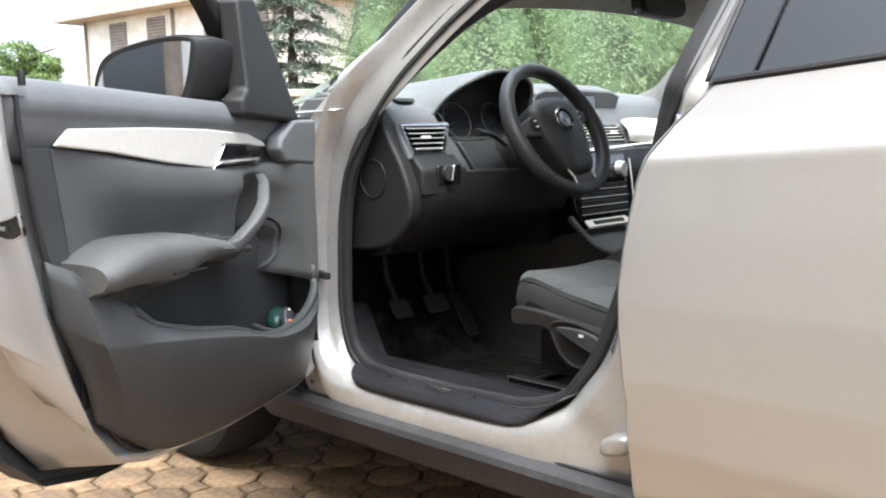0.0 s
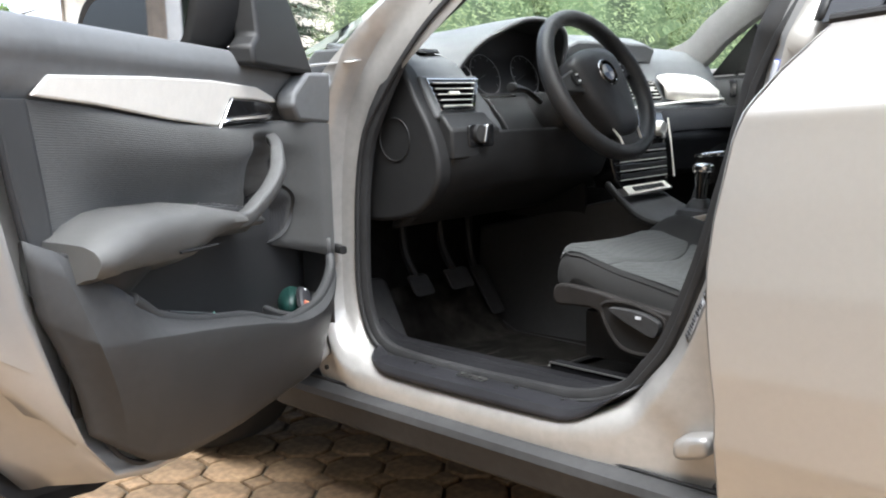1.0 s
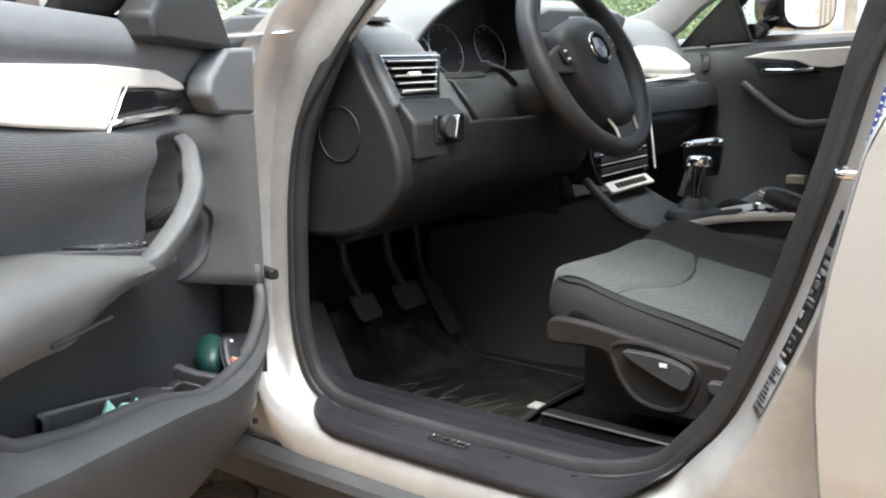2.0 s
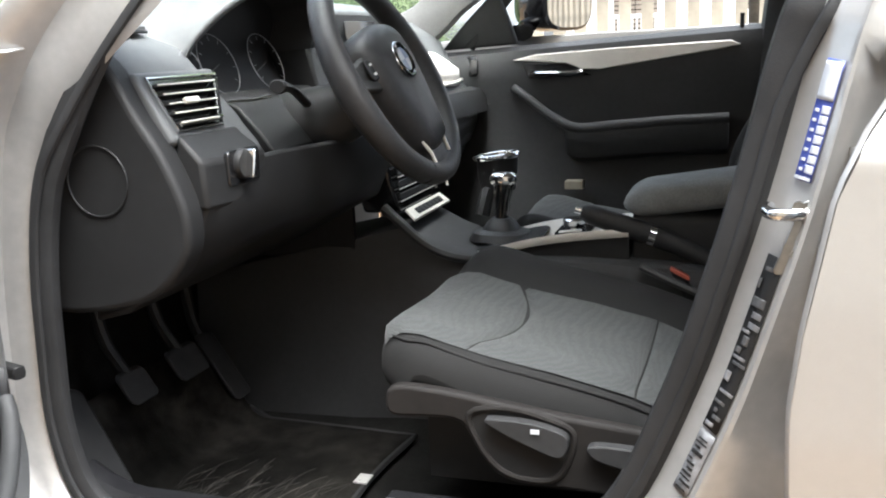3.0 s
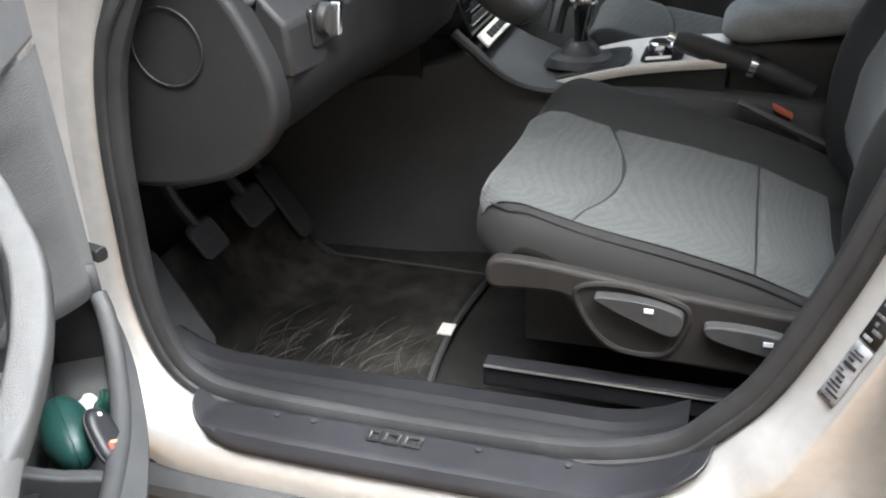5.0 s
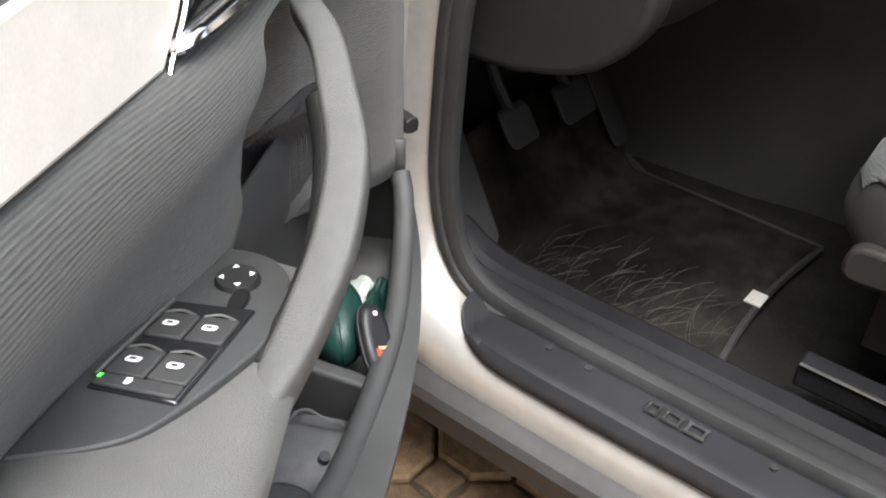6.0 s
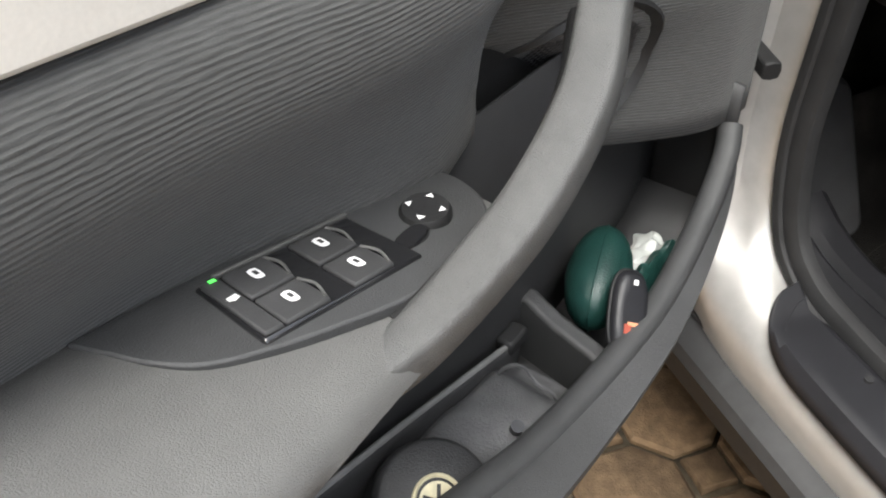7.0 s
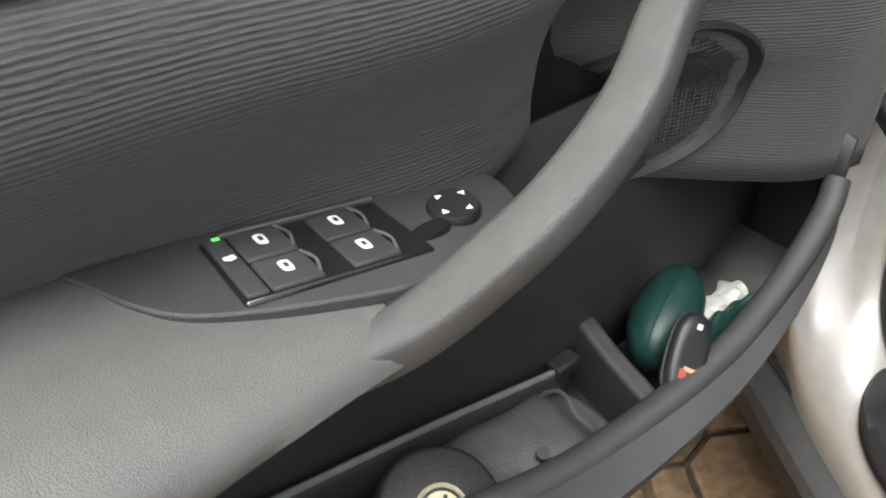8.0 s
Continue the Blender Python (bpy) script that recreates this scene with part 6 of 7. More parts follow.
body_ = [[(p[0] - .004, p[1], p[2] + .004), (p[0] - .008, p[1], p[2] - .012), (p[0] - .002, p[1], p[2] - .045), (p[0] + .022, p[1], p[2] - .085), (.735, p[1], p[2] - .10), (.735, p[1], p[2] + .004)] for p in ap[10:]]
ob_of("armrest_body", *loft(body_), PLASTIC, far, "charcoal plastic armrest body", bevel=.006, seg=2, sharp=40)
ob_of("armrest", *tube(ap, [.011] * 8 + [.013] * 17, 12, flat=1.1), PLASTIC, far, "dark armrest with grab bar")
ob_of("lock_pin", *tube([(.72, .075, 1.12), (.72, .075, 1.155)], .0055, 8), PLASTIC_DK, far)
ob_of("far_window_frame", *tube(smooth_line([(.745, .80, 1.10), (.715, .66, 1.25), (.66, .50, 1.39), (.60, .25, 1.475), (.585, .0, 1.48), (.66, -.01, 1.30), (.73, -.005, 1.13)], 5), .018, 8, up=(1, 0, 0)), PLASTIC_DK, far)
ob_of("far_sail", *prism([(.66, 1.10), (.88, 1.09), (.80, 1.165), (.70, 1.25)], lambda a, b, d: (.735 - .4 * max(0, b - 1.1) + d, a, b), .03), PLASTIC_DK, far, bevel=.006)
fm = Matrix.Translation((.893, .585, 1.211)) @ Matrix.Rotation(radians(-90 - 27), 4, 'Z')
rows = [[fm @ Vector((d, a * s, b * s + dz + .006)) for a, b in ellipse(28, .115, .085, 3.0)] for d, s, dz in ((.05, .93, 0), (.045, 1, 0), (0, 1.02, 0), (-.04, .95, -.002), (-.08, .75, -.006), (-.10, .3, -.01))]
fh = ob_of("far_exterior_mirror", *loft(rows), GLOSSBLK, car, "gloss black passenger-side mirror", sharp=45)
ob_of("mirror_glass", [fm @ Vector((.0515, a, b)) for a, b in ellipse(32, .10, .070, 3.2)], [tuple(range(32))], MIRROR, fh, "clear mirror glass")
ob_of("mirror_foot", *tube([(.76, .66, 1.13), (.82, .66, 1.14), (.86, .65, 1.16)], [.04, .035, .03], 10, flat=.6), GLOSSBLK, fh)

# ---- loose things ----
def mat_fn(a, b):
    x = -.66 + .40 * a
    y = .635 + .45 * b + (.0 if a > .2 else -.0)
    z = .386 + .16 * max(0, (b - .72) / .28) ** 1.6
    return (x + .04 * b * (a - .5), y + .02 * math.sin(a * 3), z + .002 * noise.noise((x * 12, y * 12, 0)))


matob = ob_of("floor_mat", *sheet(mat_fn, 20, 24), material("worn_mat", (0.019, 0.0175, 0.0155), 0.95, 0, 0.6, 25, 1.0, 500, 0.7, spec=0.1), None, "", solid=.008)
tagged(matob, "dusty dark floor mat with a small pale tag", "floor mat")
ob_of("mat_border", *tube([mat_fn(a, 0) for a in [k / 12 for k in range(13)]] + [mat_fn(1, b) for b in [k / 10 for k in range(1, 9)]], .006, 6), RUBBER, matob)
rng = random.Random(5)
fibres = []
for k in range(90):
    fx, fy = -.675 + .16 * rng.random(), .66 + .30 * rng.random()
    head, bend, L = rng.gauss(.05, .22), -rng.uniform(.2, .8), rng.uniform(.04, .11)
    fz = .3955 + .16 * max(0, ((fy - .635) / .45 - .72) / .28) ** 1.6
    line_ = [(fx, fy, fz)]
    for j in range(5):
        px, py, _ = line_[-1]
        line_.append((px + L / 5 * math.cos(head + bend * j / 4), py + L / 5 * math.sin(head + bend * j / 4), fz))
    fibres.append(tube(line_, .0002 + .0003 * rng.random(), 4))
fib = ob_of("dust_fibre", *joined(*fibres), material("pale_dust", (0.042, 0.038, 0.034), 0.9, 0, 0.3, 90), matob)
tagged(fib, "pale dusty fibres trodden into the mat", "", kind="stuff")
ob_of("mat_tag", *box(-.472, -.44, .648, .672, .392, .3945), TAG, matob, "small pale woven tag")

D4 = door.matrix_basis
def loose(name, vf, mat, label, cat, **kw):
    ob = ob_of(name, vf[0], vf[1], mat, None, "", **kw)
    ob.matrix_basis = D4
    return tagged(ob, label, cat)


rings = []
for k in range(15):
    q = -1 + 2 * k / 14
    r = math.sqrt(max(0.02, 1 - q * q))
    rings.append([(.315 + a * r * 1.0 + .02 * b * 0, .045 + q * .027, .655 + b * r) for a, b in ellipse(22, .048, .028, 2.5)])
R = Matrix.Translation((.277, .034, .632)) @ Matrix.Rotation(radians(10), 4, 'Y') @ Matrix.Rotation(radians(18), 4, 'Z') @ Matrix.Translation((-.315, -.045, -.655))
case = loose("glasses_case", moved(loft(rings), R), TEAL, "dark green leather glasses case standing in the door pocket", "glasses case", sharp=80)
seamring = [R @ Vector((.315 + a, .045, .655 + b)) for a, b in ellipse(30, .0485, .0285, 2.5)]
ob_of("case_seam", *tube(seamring, .0007, 5, closed=True), TEAL, case)
K = Matrix.Translation((.312, .075, .645)) @ Matrix.Rotation(radians(-20), 4, 'Z') @ Matrix.Rotation(radians(42), 4, 'X') @ Matrix.Rotation(radians(-34), 4, 'Y')
rows = [[K @ Vector((a * s, d, b * s)) for a, b in ellipse(20, .0155, .032, 2.8)] for s, d in ((.8, -.008), (1, -.004), (1, .004), (.85, .008), (.5, .0085))]
key = loose("car_key", loft(rows), SILLBLK, "black remote car key with orange print in the door pocket", "key", sharp=60)
ob_of("key_rim", *tube([K @ Vector((a, 0, b)) for a, b in ellipse(24, .0158, .0323, 2.8)], .0014, 6, closed=True), RUBBER, key)
for dx, dz, w, h in ((-.004, -.018, .010, .005), (.004, -.014, .006, .007), (-.002, -.010, .012, .003)):
    ob_of("key_print", *moved(box(dx - w / 2, dx + w / 2, .0086, .0092, dz - h / 2, dz + h / 2), K), ORANGE if dx < 0 else RED, key)
ob_of("key_mark", *moved(box(-.002, .002, .0086, .0092, .020, .024), K), WHITE, key)
bagv = sheet(lambda a, b: (.165 + .065 * a + .008 * noise.noise((a * 5, b * 4, 1)), .015 + .045 * b + .010 * noise.noise((a * 6, b * 6, 2)), .582 + .020 * math.sin(b * 3.1) + .008 * noise.noise((a * 5, b * 5, 3))), 14, 12)
loose("plastic_bag", bagv, BAG, "crumpled clear plastic bag in the door pocket", "bag", solid=.001, sub=1)
mint = sheet(lambda a, b: (.18 + .07 * a + .006 * noise.noise((a * 5, b * 4, 8)), .045 + .025 * b, .592 + .022 * math.sin(b * 3.1 + a) + .012 * noise.noise((a * 6, b * 6, 9))), 10, 8)
loose("green_cloth", mint, TEAL, "small dark green cloth beside the glasses case", "cloth", solid=.002, sub=1)
# black leather case lying in the pocket and a black tin with a gold print
rings = []
for k in range(15):
    u = .372 + .135 * k / 14
    e = max(.12, 1 - abs(2 * k / 14 - 1) ** 7)
    rings.append([(u + .012 * q / .03, .041 + p * (.92 + .08 * e), .606 + .20 * (u - .44) + q * e + .002 * math.sin(u * 90 + p * 60)) for p, q in ellipse(24, .034, .028, 3.6)])
# black leather with its base colour lifted to carry the grey sheen
POUCH = material("pouch_leather", (0.095, 0.095, 0.098), 0.36, 0, 0.15, 90, 0.35, 500, 0.25)
pouch = loose("leather_pouch", loft(rings), POUCH, "black leather pouch lying in the door pocket", "pouch", sharp=70)
flap = [(.399 + .004 * math.cos(q * 9), .012 + .060 * q, .6335 - .030 * abs(2 * q - 1) ** 5 - .010 * (q - .5) ** 2) for q in [k / 14 for k in range(15)]]
ob_of("flap_edge", *tube(flap, .0016, 6), POUCH, pouch)
ob_of("snap_button", *tube([(.446, .060, .632), (.447, .062, .6395)], .0048, 14, up=(0, 1, 0)), GUNMETAL, pouch, "metal snap button")
T = Matrix.Translation((.528, .040, .626)) @ Matrix.Rotation(radians(-34), 4, 'X') @ Matrix.Rotation(radians(8), 4, 'Y')
tin = loose("black_tin", moved(loft([[(r * c[0], r * c[1], z) for c in ellipse(32, 1, 1)] for r, z in ((.036, -.045), (.038, -.04), (.038, .015), (.0405, .017), (.0405, .027), (.0375, .030), (.001, .030))]), T), LEATHER, "black tin with a round gold print on its lid", "tin", sharp=50)
ob_of("gold_ring", *tube([T @ Vector((.0165 * math.cos(a), .0165 * math.sin(a), .0305)) for a in [2 * math.pi * k / 30 for k in range(30)]], .0016, 6, closed=True), GOLD, tin, "gold printed ring")
ob_of("gold_disc", [T @ Vector((.013 * c[0], .013 * c[1], .0308)) for c in ellipse(24, 1, 1)], [tuple(range(24))], GOLD, tin)
for k in range(5):
    a = 1.3 * k
    ob_of("print_bar", *moved(box(-.005, .005, -.0012, .0012, .0312, .0318), T @ Matrix.Translation((.006 * math.cos(a), .006 * math.sin(a), 0)) @ Matrix.Rotation(a, 4, 'Z')), LEATHER, tin)
mc_ = sheet(lambda a, b: (.58 + .07 * a, .02 + .055 * b + .01 * noise.noise((a * 4, b * 4, 5)), .655 + .02 * math.sin(a * 4 + b * 3) + .02 * noise.noise((a * 6, b * 5, 6))), 10, 10)
loose("mint_cloth", mc_, MINT, "pale mint cloth stuffed in the door pocket", "cloth", solid=.002)


# ---- surroundings ----
ground = ob_of("ground", *sheet(lambda a, b: (-600 + 1200 * a, -600 + 1200 * b, GZ - .012), 4, 4), JOINT)
tagged(ground, "sandy brown joints and ground under the paving", "ground", kind="structure")


def house(name, label, origin, turn, w, d, h, mat, windows, shutters=True):
    root = empty(name, label, "house")
    root.matrix_basis = Matrix.Translation(origin) @ Matrix.Rotation(radians(turn), 4, 'Z')
    ob_of("wall", *box(-w / 2, w / 2, 0, d, 0, h), mat, root, "pale plastered wall")
    ov = .8
    rf = [(-w / 2 - ov, -ov, h - .05), (w / 2 + ov, -ov, h - .05), (w / 2 + ov, d + ov, h - .05), (-w / 2 - ov, d + ov, h - .05), (-w / 2 + d / 2, d / 2, h + d * .2), (w / 2 - d / 2, d / 2, h + d * .2),
          (-w / 2 - ov, -ov, h - .25), (w / 2 + ov, -ov, h - .25), (w / 2 + ov, d + ov, h - .25), (-w / 2 - ov, d + ov, h - .25)]
    ob_of("roof", rf, [(0, 1, 5, 4), (1, 2, 5), (2, 3, 4, 5), (3, 0, 4), (0, 6, 7, 1), (1, 7, 8, 2), (2, 8, 9, 3), (3, 9, 6, 0), (6, 9, 8, 7)], ROOFTILE, root, "hipped terracotta roof")
    ob_of("roof_edge", *box(-w / 2 - ov - .04, w / 2 + ov + .04, -ov - .04, d + ov + .04, h - .30, h - .045), EAVES, root, "pale timber eaves with a gutter edge", bevel=.03)
    for s in (-w / 2 + .25, w / 2 - .25, .1):
        ob_of("downpipe", *tube([(s, -.08, 0), (s, -.08, h - .2)], .06, 8), SHUTTER, root)
    for wx, wz, ww, wh in windows:
        fr = ob_of("window", *joined(box(wx - ww / 2 - .08, wx + ww / 2 + .08, -.05, .02, wz - .08, wz + wh + .08)), PLASTER2, root, bevel=.01)
        ob_of("pane", *box(wx - ww / 2, wx + ww / 2, -.058, -.052, wz, wz + wh), PRIVACY, fr)
        if not shutters:
            for q in (-.5, 0, .5):
                ob_of("window_bar", *box(wx + q * ww - .05, wx + q * ww + .05, -.075, -.058, wz, wz + wh), WHITEP, fr)
            ob_of("window_bar", *box(wx - ww / 2, wx + ww / 2, -.076, -.058, wz + wh * .72, wz + wh * .72 + .10), WHITEP, fr)
        for s in (-1, 1) if shutters else ():
            for k in range(12):
                ob_of("shutter_slat", *box(wx + s * ww * .25 - ww * .24, wx + s * ww * .25 + ww * .24, -.10, -.06, wz + wh * k / 12, wz + wh * k / 12 + wh / 15), SHUTTER, fr)
    return root


house("house_across_the_garden", "cream two-storey house with taupe shutters and a hipped roof", (15.4, 30.3, 0), -82, 11.5, 10, 6.3, PLASTER2,
      [(-3.3, 4.4, 1.1, 1.4), (-.9, 4.4, 1.1, 1.4), (2.4, 4.4, 1.1, 1.4), (4.7, 4.4, 1.0, 1.4), (-3.3, 1.3, 1.1, 1.4), (-.9, 1.3, 1.1, 1.4), (2.4, .3, 1.3, 2.3), (4.7, 1.3, 1.0, 1.4)])
house("house_behind", "beige plastered house beside the drive", (-5.2, 2.5, 0), 90, 22, 9, 6.2, PLASTER,
      [(-5, 1.0, 1.3, 1.5), (0, 1.0, 1.3, 1.5), (4.5, .1, 2.6, 2.3), (8.5, 1.0, 1.3, 1.5), (-5, 3.9, 1.3, 1.5), (0, 3.9, 1.3, 1.5), (4.5, 3.9, 1.3, 1.5)], False)
house("house_over_the_road", "pale house behind the fence", (24, -2, 0), -96, 14, 9, 5.8, PLASTER2,
      [(-5, 1.0, 1.2, 1.5), (-1.5, 1.0, 1.2, 1.5), (2.5, 1.0, 1.2, 1.5), (-5, 3.8, 1.2, 1.5), (-1.5, 3.8, 1.2, 1.5), (2.5, 3.8, 1.2, 1.5)])


def leaf_cloud(n, shape, size, seed, up=.4):
    rng = random.Random(seed)
    verts, faces = [], []
    for _ in range(n):
        p, nrm = shape(rng)
        a = Vector((rng.gauss(0, 1), rng.gauss(0, 1), rng.gauss(0, 1) + up)).normalized()
        d = (nrm + a * .9).normalized()
        s = d.cross(Vector((rng.gauss(0, 1), rng.gauss(0, 1), rng.gauss(0, 1)))).normalized()
        t = d.cross(s)
        L, W = size * rng.uniform(.6, 1.5), size * rng.uniform(.18, .4)
        k = len(verts)
        verts += [p - t * L, p + s * W, p + t * L, p - s * W]
        faces.append((k, k + 1, k + 2, k + 3))
    return verts, faces


def leaf_ob(name, vf, mat, parent=None):
    me = bpy.data.meshes.new(name)
    me.from_pydata([tuple(p) for p in vf[0]], [], vf[1])
    me.materials.append(mat)
    ob = new(name, me)
    if parent:
        ob.parent = parent
    return ob


def leafy(name, base, ):
    m = bpy.data.materials.new(name)
    m.use_nodes = True
    nt = m.node_tree
    b = nt.nodes["Principled BSDF"]
    b.inputs["Roughness"].default_value = .55
    b.inputs["Specular IOR Level"].default_value = .3
    geo = nt.nodes.new("ShaderNodeNewGeometry")
    ramp = nt.nodes.new("ShaderNodeValToRGB")
    ramp.color_ramp.elements[0].color = (base[0] * .75, base[1] * .78, base[2] * .75, 1)
    ramp.color_ramp.elements[1].color = (base[0] * 1.3, base[1] * 1.25, base[2] * 1.1, 1)
    nt.links.new(geo.outputs["Random Per Island"], ramp.inputs["Fac"])
    nt.links.new(ramp.outputs[0], b.inputs["Base Color"])
    tr = nt.nodes.new("ShaderNodeBsdfTranslucent")
    nt.links.new(ramp.outputs[0], tr.inputs["Color"])
    mix = nt.nodes.new("ShaderNodeMixShader")
    mix.inputs[0].default_value = .3
    nt.links.new(b.outputs[0], mix.inputs[1])
    nt.links.new(tr.outputs[0], mix.inputs[2])
    nt.links.new(mix.outputs[0], nt.nodes["Material Output"].inputs["Surface"])
    return m


HEDGE = leafy("hedge_green", (.19, .245, .135))
FIR = leafy("fir_green", (.14, .175, .145))
BROAD = leafy("broadleaf_green", (.13, .19, .07))


def blob(c, r, squash=1.0):
    c = Vector(c)

    def fn(rng):
        d = Vector((rng.gauss(0, 1), rng.gauss(0, 1), rng.gauss(0, 1))).normalized()
        k = rng.uniform(.55, 1.0) ** .5 * (1 + .22 * noise.noise(d * 2.2 + c))
        return c + Vector((d.x * r * k, d.y * r * k, d.z * r * k * squash)), d
    return fn


def feathery(c, w, h):
    """Upright evergreen clump whose sprays lean outwards."""
    c = Vector(c)

    def fn(rng):
        a, t = rng.uniform(0, 2 * math.pi), rng.random()
        rad = w * (1 - .55 * t ** 1.5) * (1 + .25 * noise.noise((math.cos(a) * 2 + c.x, math.sin(a) * 2 + c.y, t * 5))) * rng.uniform(.75, 1.02)
        return c + Vector((math.cos(a) * rad, math.sin(a) * rad, t * h)), Vector((math.cos(a), math.sin(a), .9))
    return fn


def shrub(name, label, c, w, h, n, size, seed, mat):
    root = empty(name, label, "shrub", c)
    ob_of("stem", *tube([(0, 0, 0), (.03, .02, h * .5), (0, 0, h * .85)], [.07, .05, .02], 8), BARK, root)
    rows_ = [[(w * .72 * q * math.cos(2 * math.pi * k / 12), w * .72 * q * math.sin(2 * math.pi * k / 12), h * zf) for k in range(12)] for q, zf in ((.8, .02), (1, .3), (.9, .55), (.65, .8), (.1, .93))]
    ob_of("inner_foliage", *loft(rows_), LEAF2, root)
    leaf_ob("foliage", leaf_cloud(n, feathery((0, 0, .05), w, h), size, seed, .9), mat, root)
    return root


for k, (x, y, w, h) in enumerate(((4.0, 5.0, 1.1, 3.0), (5.4, 4.6, 1.2, 3.2), (6.9, 4.4, 1.2, 2.9), (8.4, 4.5, 1.2, 2.8), (4.6, 6.2, 1.2, 3.4), (9.9, 4.6, 1.1, 2.6))):
    tagged(shrub("hedge_shrub", "bushy bright green conifer hedge shrub beside the drive", (x, y, GZ), w, h, 38000, .023, 10 + k, HEDGE), group="hedge shrubs")


def tree(name, label, at, h, crown, n, size, seed, mat):
    rng = random.Random(seed)
    root = empty(name, label, "tree", at)
    ob_of("trunk", *tube(smooth_line([(0, 0, 0), (.1, .05, h * .3), (-.05, .1, h * .6), (.02, 0, h * .85)], 4), [.2 - .012 * k for k in range(13)], 10), BARK, root)
    for k in range(6):
        a = k * 1.05 + rng.random()
        z = h * (.35 + .08 * k)
        ob_of("limb", *tube([(0, 0, z), (math.cos(a) * crown * .4, math.sin(a) * crown * .4, z + .5), (math.cos(a) * crown * .75, math.sin(a) * crown * .75, z + .7)], [.07, .05, .02], 6), BARK, root)
    allv = ([], [])
    for k in range(12):
        a, z = k * 2.4, h * (.40 + .5 * rng.random())
        rad = crown * rng.uniform(.25, .75)
        allv = joined(allv, leaf_cloud(n // 12, blob((math.cos(a) * rad, math.sin(a) * rad, z), crown * rng.uniform(.3, .5), .7), size, seed + k))
    leaf_ob("crown", allv, mat, root)
    return root


def cedar(at, h, spread, seed):
    """A cedar: tiers of long level boughs that droop at their tips, each with flat sprays of needles."""
    rng = random.Random(seed)
    root = empty("cedar", "grey-green cedar with layered drooping boughs", "tree", at)
    ob_of("trunk", *tube(smooth_line([(0, 0, 0), (.08, .05, h * .4), (0, 0, h)], 5), [.24 - .02 * k for k in range(11)], 10), BARK, root)
    verts, faces = [], []
    for tier in range(13):
        z0 = h * (.10 + .068 * tier)
        for j in range(6):
            a = 2.4 * tier + j * 1.05 + rng.uniform(-.2, .2)
            L = spread * (1 - .85 * z0 / h) * rng.uniform(.75, 1.1)
            path = [Vector((math.cos(a) * L * q, math.sin(a) * L * q, z0 + .35 * q - .75 * q * q)) for q in (0, .25, .5, .75, 1)]
            ob_of("limb", *tube(path, [.06, .045, .03, .02, .01], 5), BARK, root)
            for _ in range(int(90 + 130 * L)):
                q = rng.uniform(.12, 1.03)
                side = rng.gauss(0, .20) * L * (1.1 - .7 * q)
                p = Vector((math.cos(a) * L * q - math.sin(a) * side, math.sin(a) * L * q + math.cos(a) * side, z0 + .35 * q - .75 * q * q - .25 * abs(side) + rng.gauss(0, .05)))
                t = Vector((math.cos(a) + rng.gauss(0, .6), math.sin(a) + rng.gauss(0, .6), rng.gauss(-.25, .3))).normalized()
                w = t.cross(Vector((rng.gauss(0, .5), rng.gauss(0, .5), 1))).normalized()
                k, n = rng.uniform(.07, .15), len(verts)
                verts += [p - t * k, p + w * k * .22, p + t * k, p - w * k * .22]
                faces.append((n, n + 1, n + 2, n + 3))
    leaf_ob("needles", (verts, faces), FIR, root)


cedar((13.5, 20.5, 0), 8.5, 3.2, 5)
cedar((16.5, 18.2, 0), 9, 3.4, 6)
tree("garden_tree", "pale green broadleaf tree", (11.4, 34.4, 0), 5.4, 2.0, 9000, .13, 7, BROAD)
tree("roadside_tree", "dark trunked roadside tree behind the fence", (7.0, -.15, 0), 6.5, 2.4, 5000, .14, 8, BROAD)
tree("roadside_tree", "pale green tree behind the fence", (15, 6.5, 0), 7, 3.0, 6000, .15, 9, BROAD)

# low wall with a coping and concrete fence in front of the house
low = empty("garden_wall", "pale concrete garden fence with upright slats", "fence", (0, 0, 0))
low.matrix_basis = Matrix.Translation((8.2, 13.2, 0)) @ Matrix.Rotation(radians(-28), 4, 'Z')
ob_of("base_wall", *box(-6, 6, -.1, .1, GZ, .7), FENCEP, low)
ob_of("coping", *box(-6, 6, -.14, .14, 1.86, 2.0), FENCEP, low, bevel=.02)
me0 = None
for k in range(48):
    o = ob_of("fence_slat", *box(-.07, .07, -.03, .03, .7, 1.86), FENCEP, low) if me0 is None else None
    if me0 is None:
        me0 = o.data
    else:
        o = new("fence_slat", me0)
        o.parent = low
    o.location = (-5.9 + k * .25, 0, 0)

# picket fence on the passenger side, with white railings before it
fence = empty("picket_fence", "pale concrete picket fence on a low wall along the drive", "fence")
FX = 4.6
ob_of("base_wall", *box(FX - .08, FX + .08, -9, 1.5, GZ, .55), FENCEP, fence)
ob_of("rail", *box(FX - .05, FX + .05, -9, 1.5, .80, .90), FENCEP, fence, bevel=.01)
ob_of("rail", *box(FX - .05, FX + .05, -9, 1.5, 1.56, 1.64), FENCEP, fence, bevel=.01)
pk = None
for k in range(70):
    if pk is None:
        o = ob_of("picket", *prism([(-.038, .55), (.038, .55), (.038, 1.72), (0, 1.77), (-.038, 1.72)], lambda a, b, d: (FX - .09 + d, a, b), .035), FENCEP, fence, bevel=.006)
        pk = o.data
    else:
        o = new("picket", pk)
        o.parent = fence
    o.location = (0, 1.42 - k * .147, 0)
railing = empty("white_railing", "white painted metal railing of a terrace across the road", "railing")
RX = 21.0
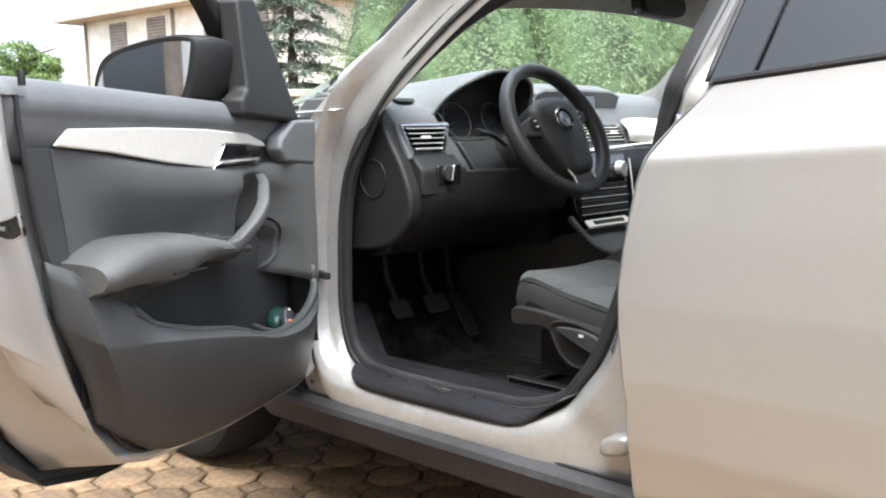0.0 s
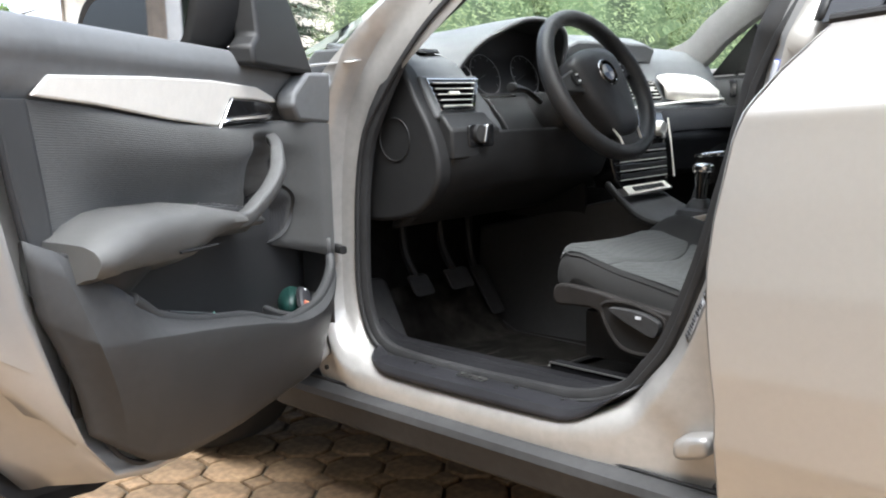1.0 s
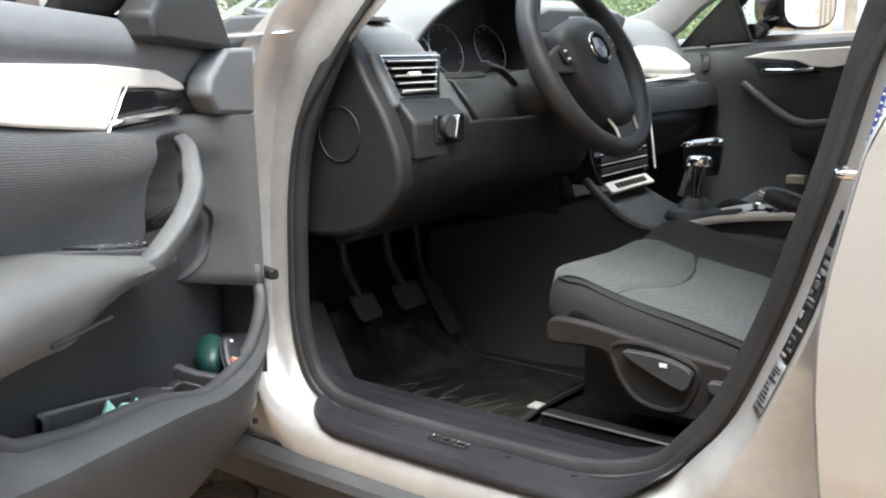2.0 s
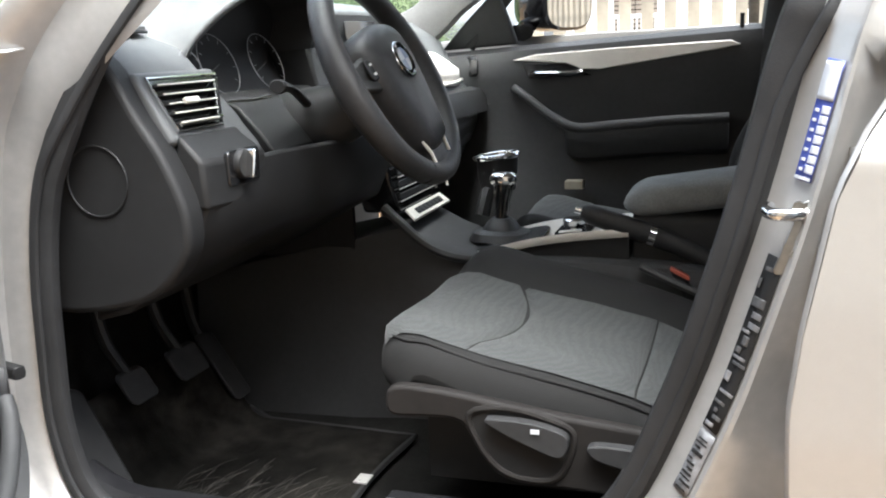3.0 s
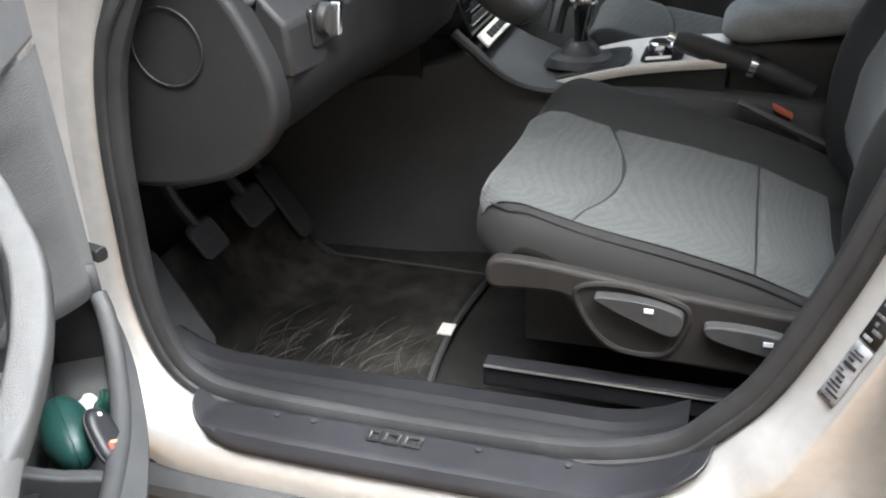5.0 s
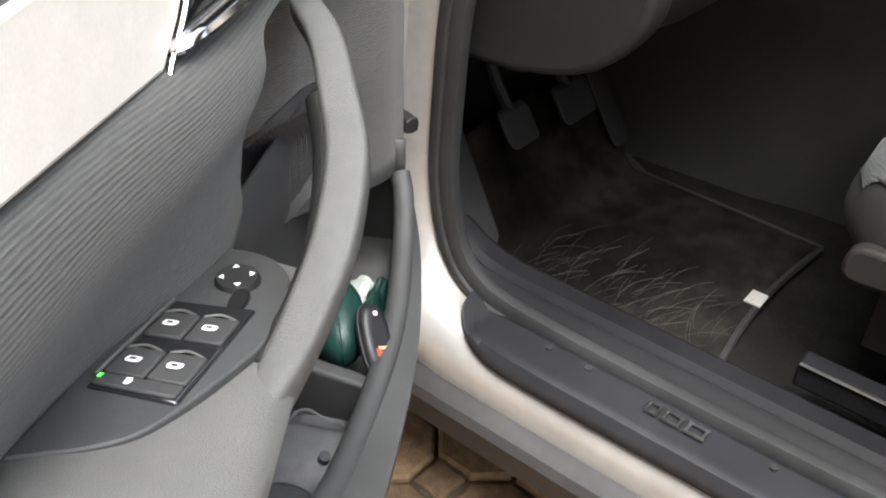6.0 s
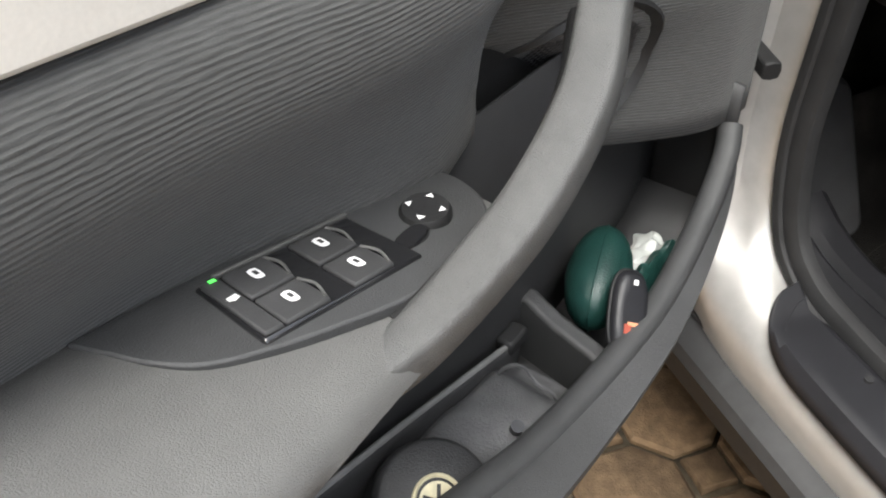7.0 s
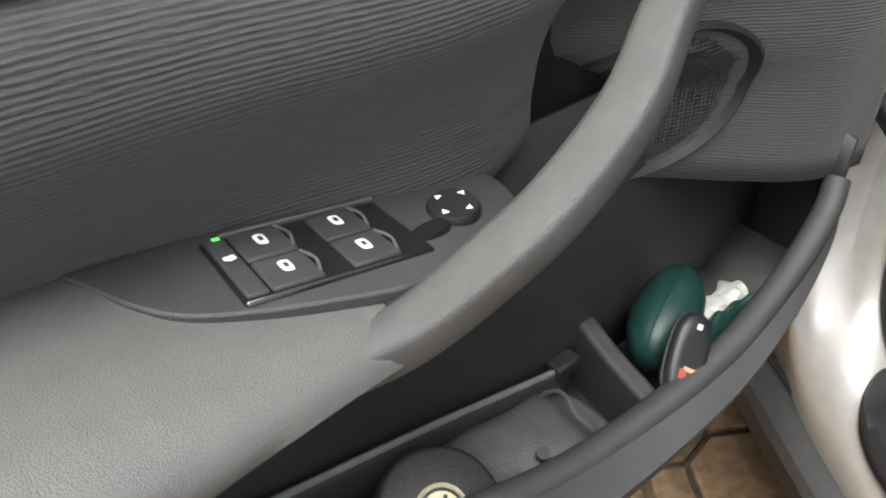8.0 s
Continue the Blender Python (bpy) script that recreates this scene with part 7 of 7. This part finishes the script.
ob_of("top_rail", *box(RX, RX + .05, -8, 4.2, 1.56, 1.66), WHITEP, railing, bevel=.01)
ob_of("bottom_rail", *box(RX, RX + .05, -8, 4.2, .62, .68), WHITEP, railing, bevel=.01)
ob_of("plinth", *box(RX - .05, RX + .15, -8, 4.2, -.02, .62), PLASTER2, railing)
bk_ = None
for k in range(110):
    if bk_ is None:
        o = ob_of("baluster", *box(RX + .01, RX + .04, -.015, .015, .68, 1.56), WHITEP, railing)
        bk_ = o.data
    else:
        o = new("baluster", bk_)
        o.parent = railing
    o.location = (0, 4.1 - k * .11, 0)

# ---- paving: eight-sided pavers with small squares between ----
P_ = .165
ang = radians(-48)
ca, sa = math.cos(ang), math.sin(ang)


def paver_mesh(name, outline, top):
    n = len(outline)
    verts = [(x, y, -.03) for x, y in outline] + [(x, y, top - .005) for x, y in outline] + [(x * .93, y * .93, top) for x, y in outline]
    faces = [tuple(range(2 * n, 3 * n))]
    for j in range(2):
        faces += [(j * n + i, j * n + (i + 1) % n, (j + 1) * n + (i + 1) % n, (j + 1) * n + i) for i in range(n)]
    me = bpy.data.meshes.new(name)
    me.from_pydata(verts, [], faces)
    me.materials.append(PAVER)
    return me


r8 = P_ * .475
k8 = r8 * .40
octo = [(r8, -k8), (r8, k8), (k8 * 1.06, r8), (-k8 * 1.06, r8), (-r8, k8), (-r8, -k8), (-k8 * 1.06, -r8), (k8 * 1.06, -r8)]
octo = [(x * (1.0 + .03 * ((i % 3) - 1)), y) for i, (x, y) in enumerate(octo)]
sq = P_ * .25
squa = [(sq, 0), (0, sq), (-sq, 0), (0, -sq)]
squa = [p for a, b in zip(squa, squa[1:] + squa[:1]) for p in (a, ((a[0] + b[0]) * .47, (a[1] + b[1]) * .47))]
octo_me, squa_me = paver_mesh("paver", octo, 0.0), paver_mesh("small_paver", squa, 0.0)
rngp = random.Random(4)
paving = tagged(new("pavement"), "tan eight-sided concrete pavers with mossy joints", "pavement", kind="structure")
near_n = 0
rest_v, rest_f = [], []
N_ = 52
cells = []
for i in range(-N_, N_):
    for j in range(-N_, N_):
        for part_i, (ox, oy) in enumerate(((0, 0), (.5, .5))):
            a, b = (i + ox) * P_, (j + oy) * P_
            x, y = a * ca - b * sa - 1.0, a * sa + b * ca + 1.1
            cells.append((math.hypot(x + 1.05, (y - 1.35)), x, y, part_i))
cells.sort()
for k, (dist, x, y, kind_i) in enumerate(cells):
    jx, jy, jz, jr = rngp.gauss(0, .0012), rngp.gauss(0, .0012), rngp.gauss(0, .0015), rngp.gauss(0, .012)
    if k < 300:
        o = new("paver" if kind_i == 0 else "small_paver", octo_me if kind_i == 0 else squa_me)
        o.parent = paving
        o.matrix_basis = Matrix.Translation((x + jx, y + jy, GZ + jz)) @ Matrix.Rotation(ang + jr, 4, 'Z')
    elif -7 < x < 4.4 and -7 < y < 9:
        me = octo_me if kind_i == 0 else squa_me
        m = Matrix.Translation((x + jx, y + jy, GZ + jz)) @ Matrix.Rotation(ang + jr, 4, 'Z')
        base = len(rest_v)
        rest_v += [tuple(m @ q.co) for q in me.vertices]
        rest_f += [tuple(base + q for q in p.vertices) for p in me.polygons]
me = bpy.data.meshes.new("far_pavers")
me.from_pydata(rest_v, [], rest_f)
me.materials.append(PAVER)
o = tagged(new("far_pavers", me), "", "", kind="stuff")
o.parent = paving
# plain paving beyond
outer = ob_of("drive_beyond", *joined(box(-30, -7, -30, 40, GZ - .05, GZ - .004), box(-7, 4.4, -30, -7, GZ - .05, GZ - .004), box(-7, 40, 9, 40, GZ - .05, GZ - .006)), PAVER)
tagged(outer, "tan paving of the drive further off", "pavement", kind="structure")
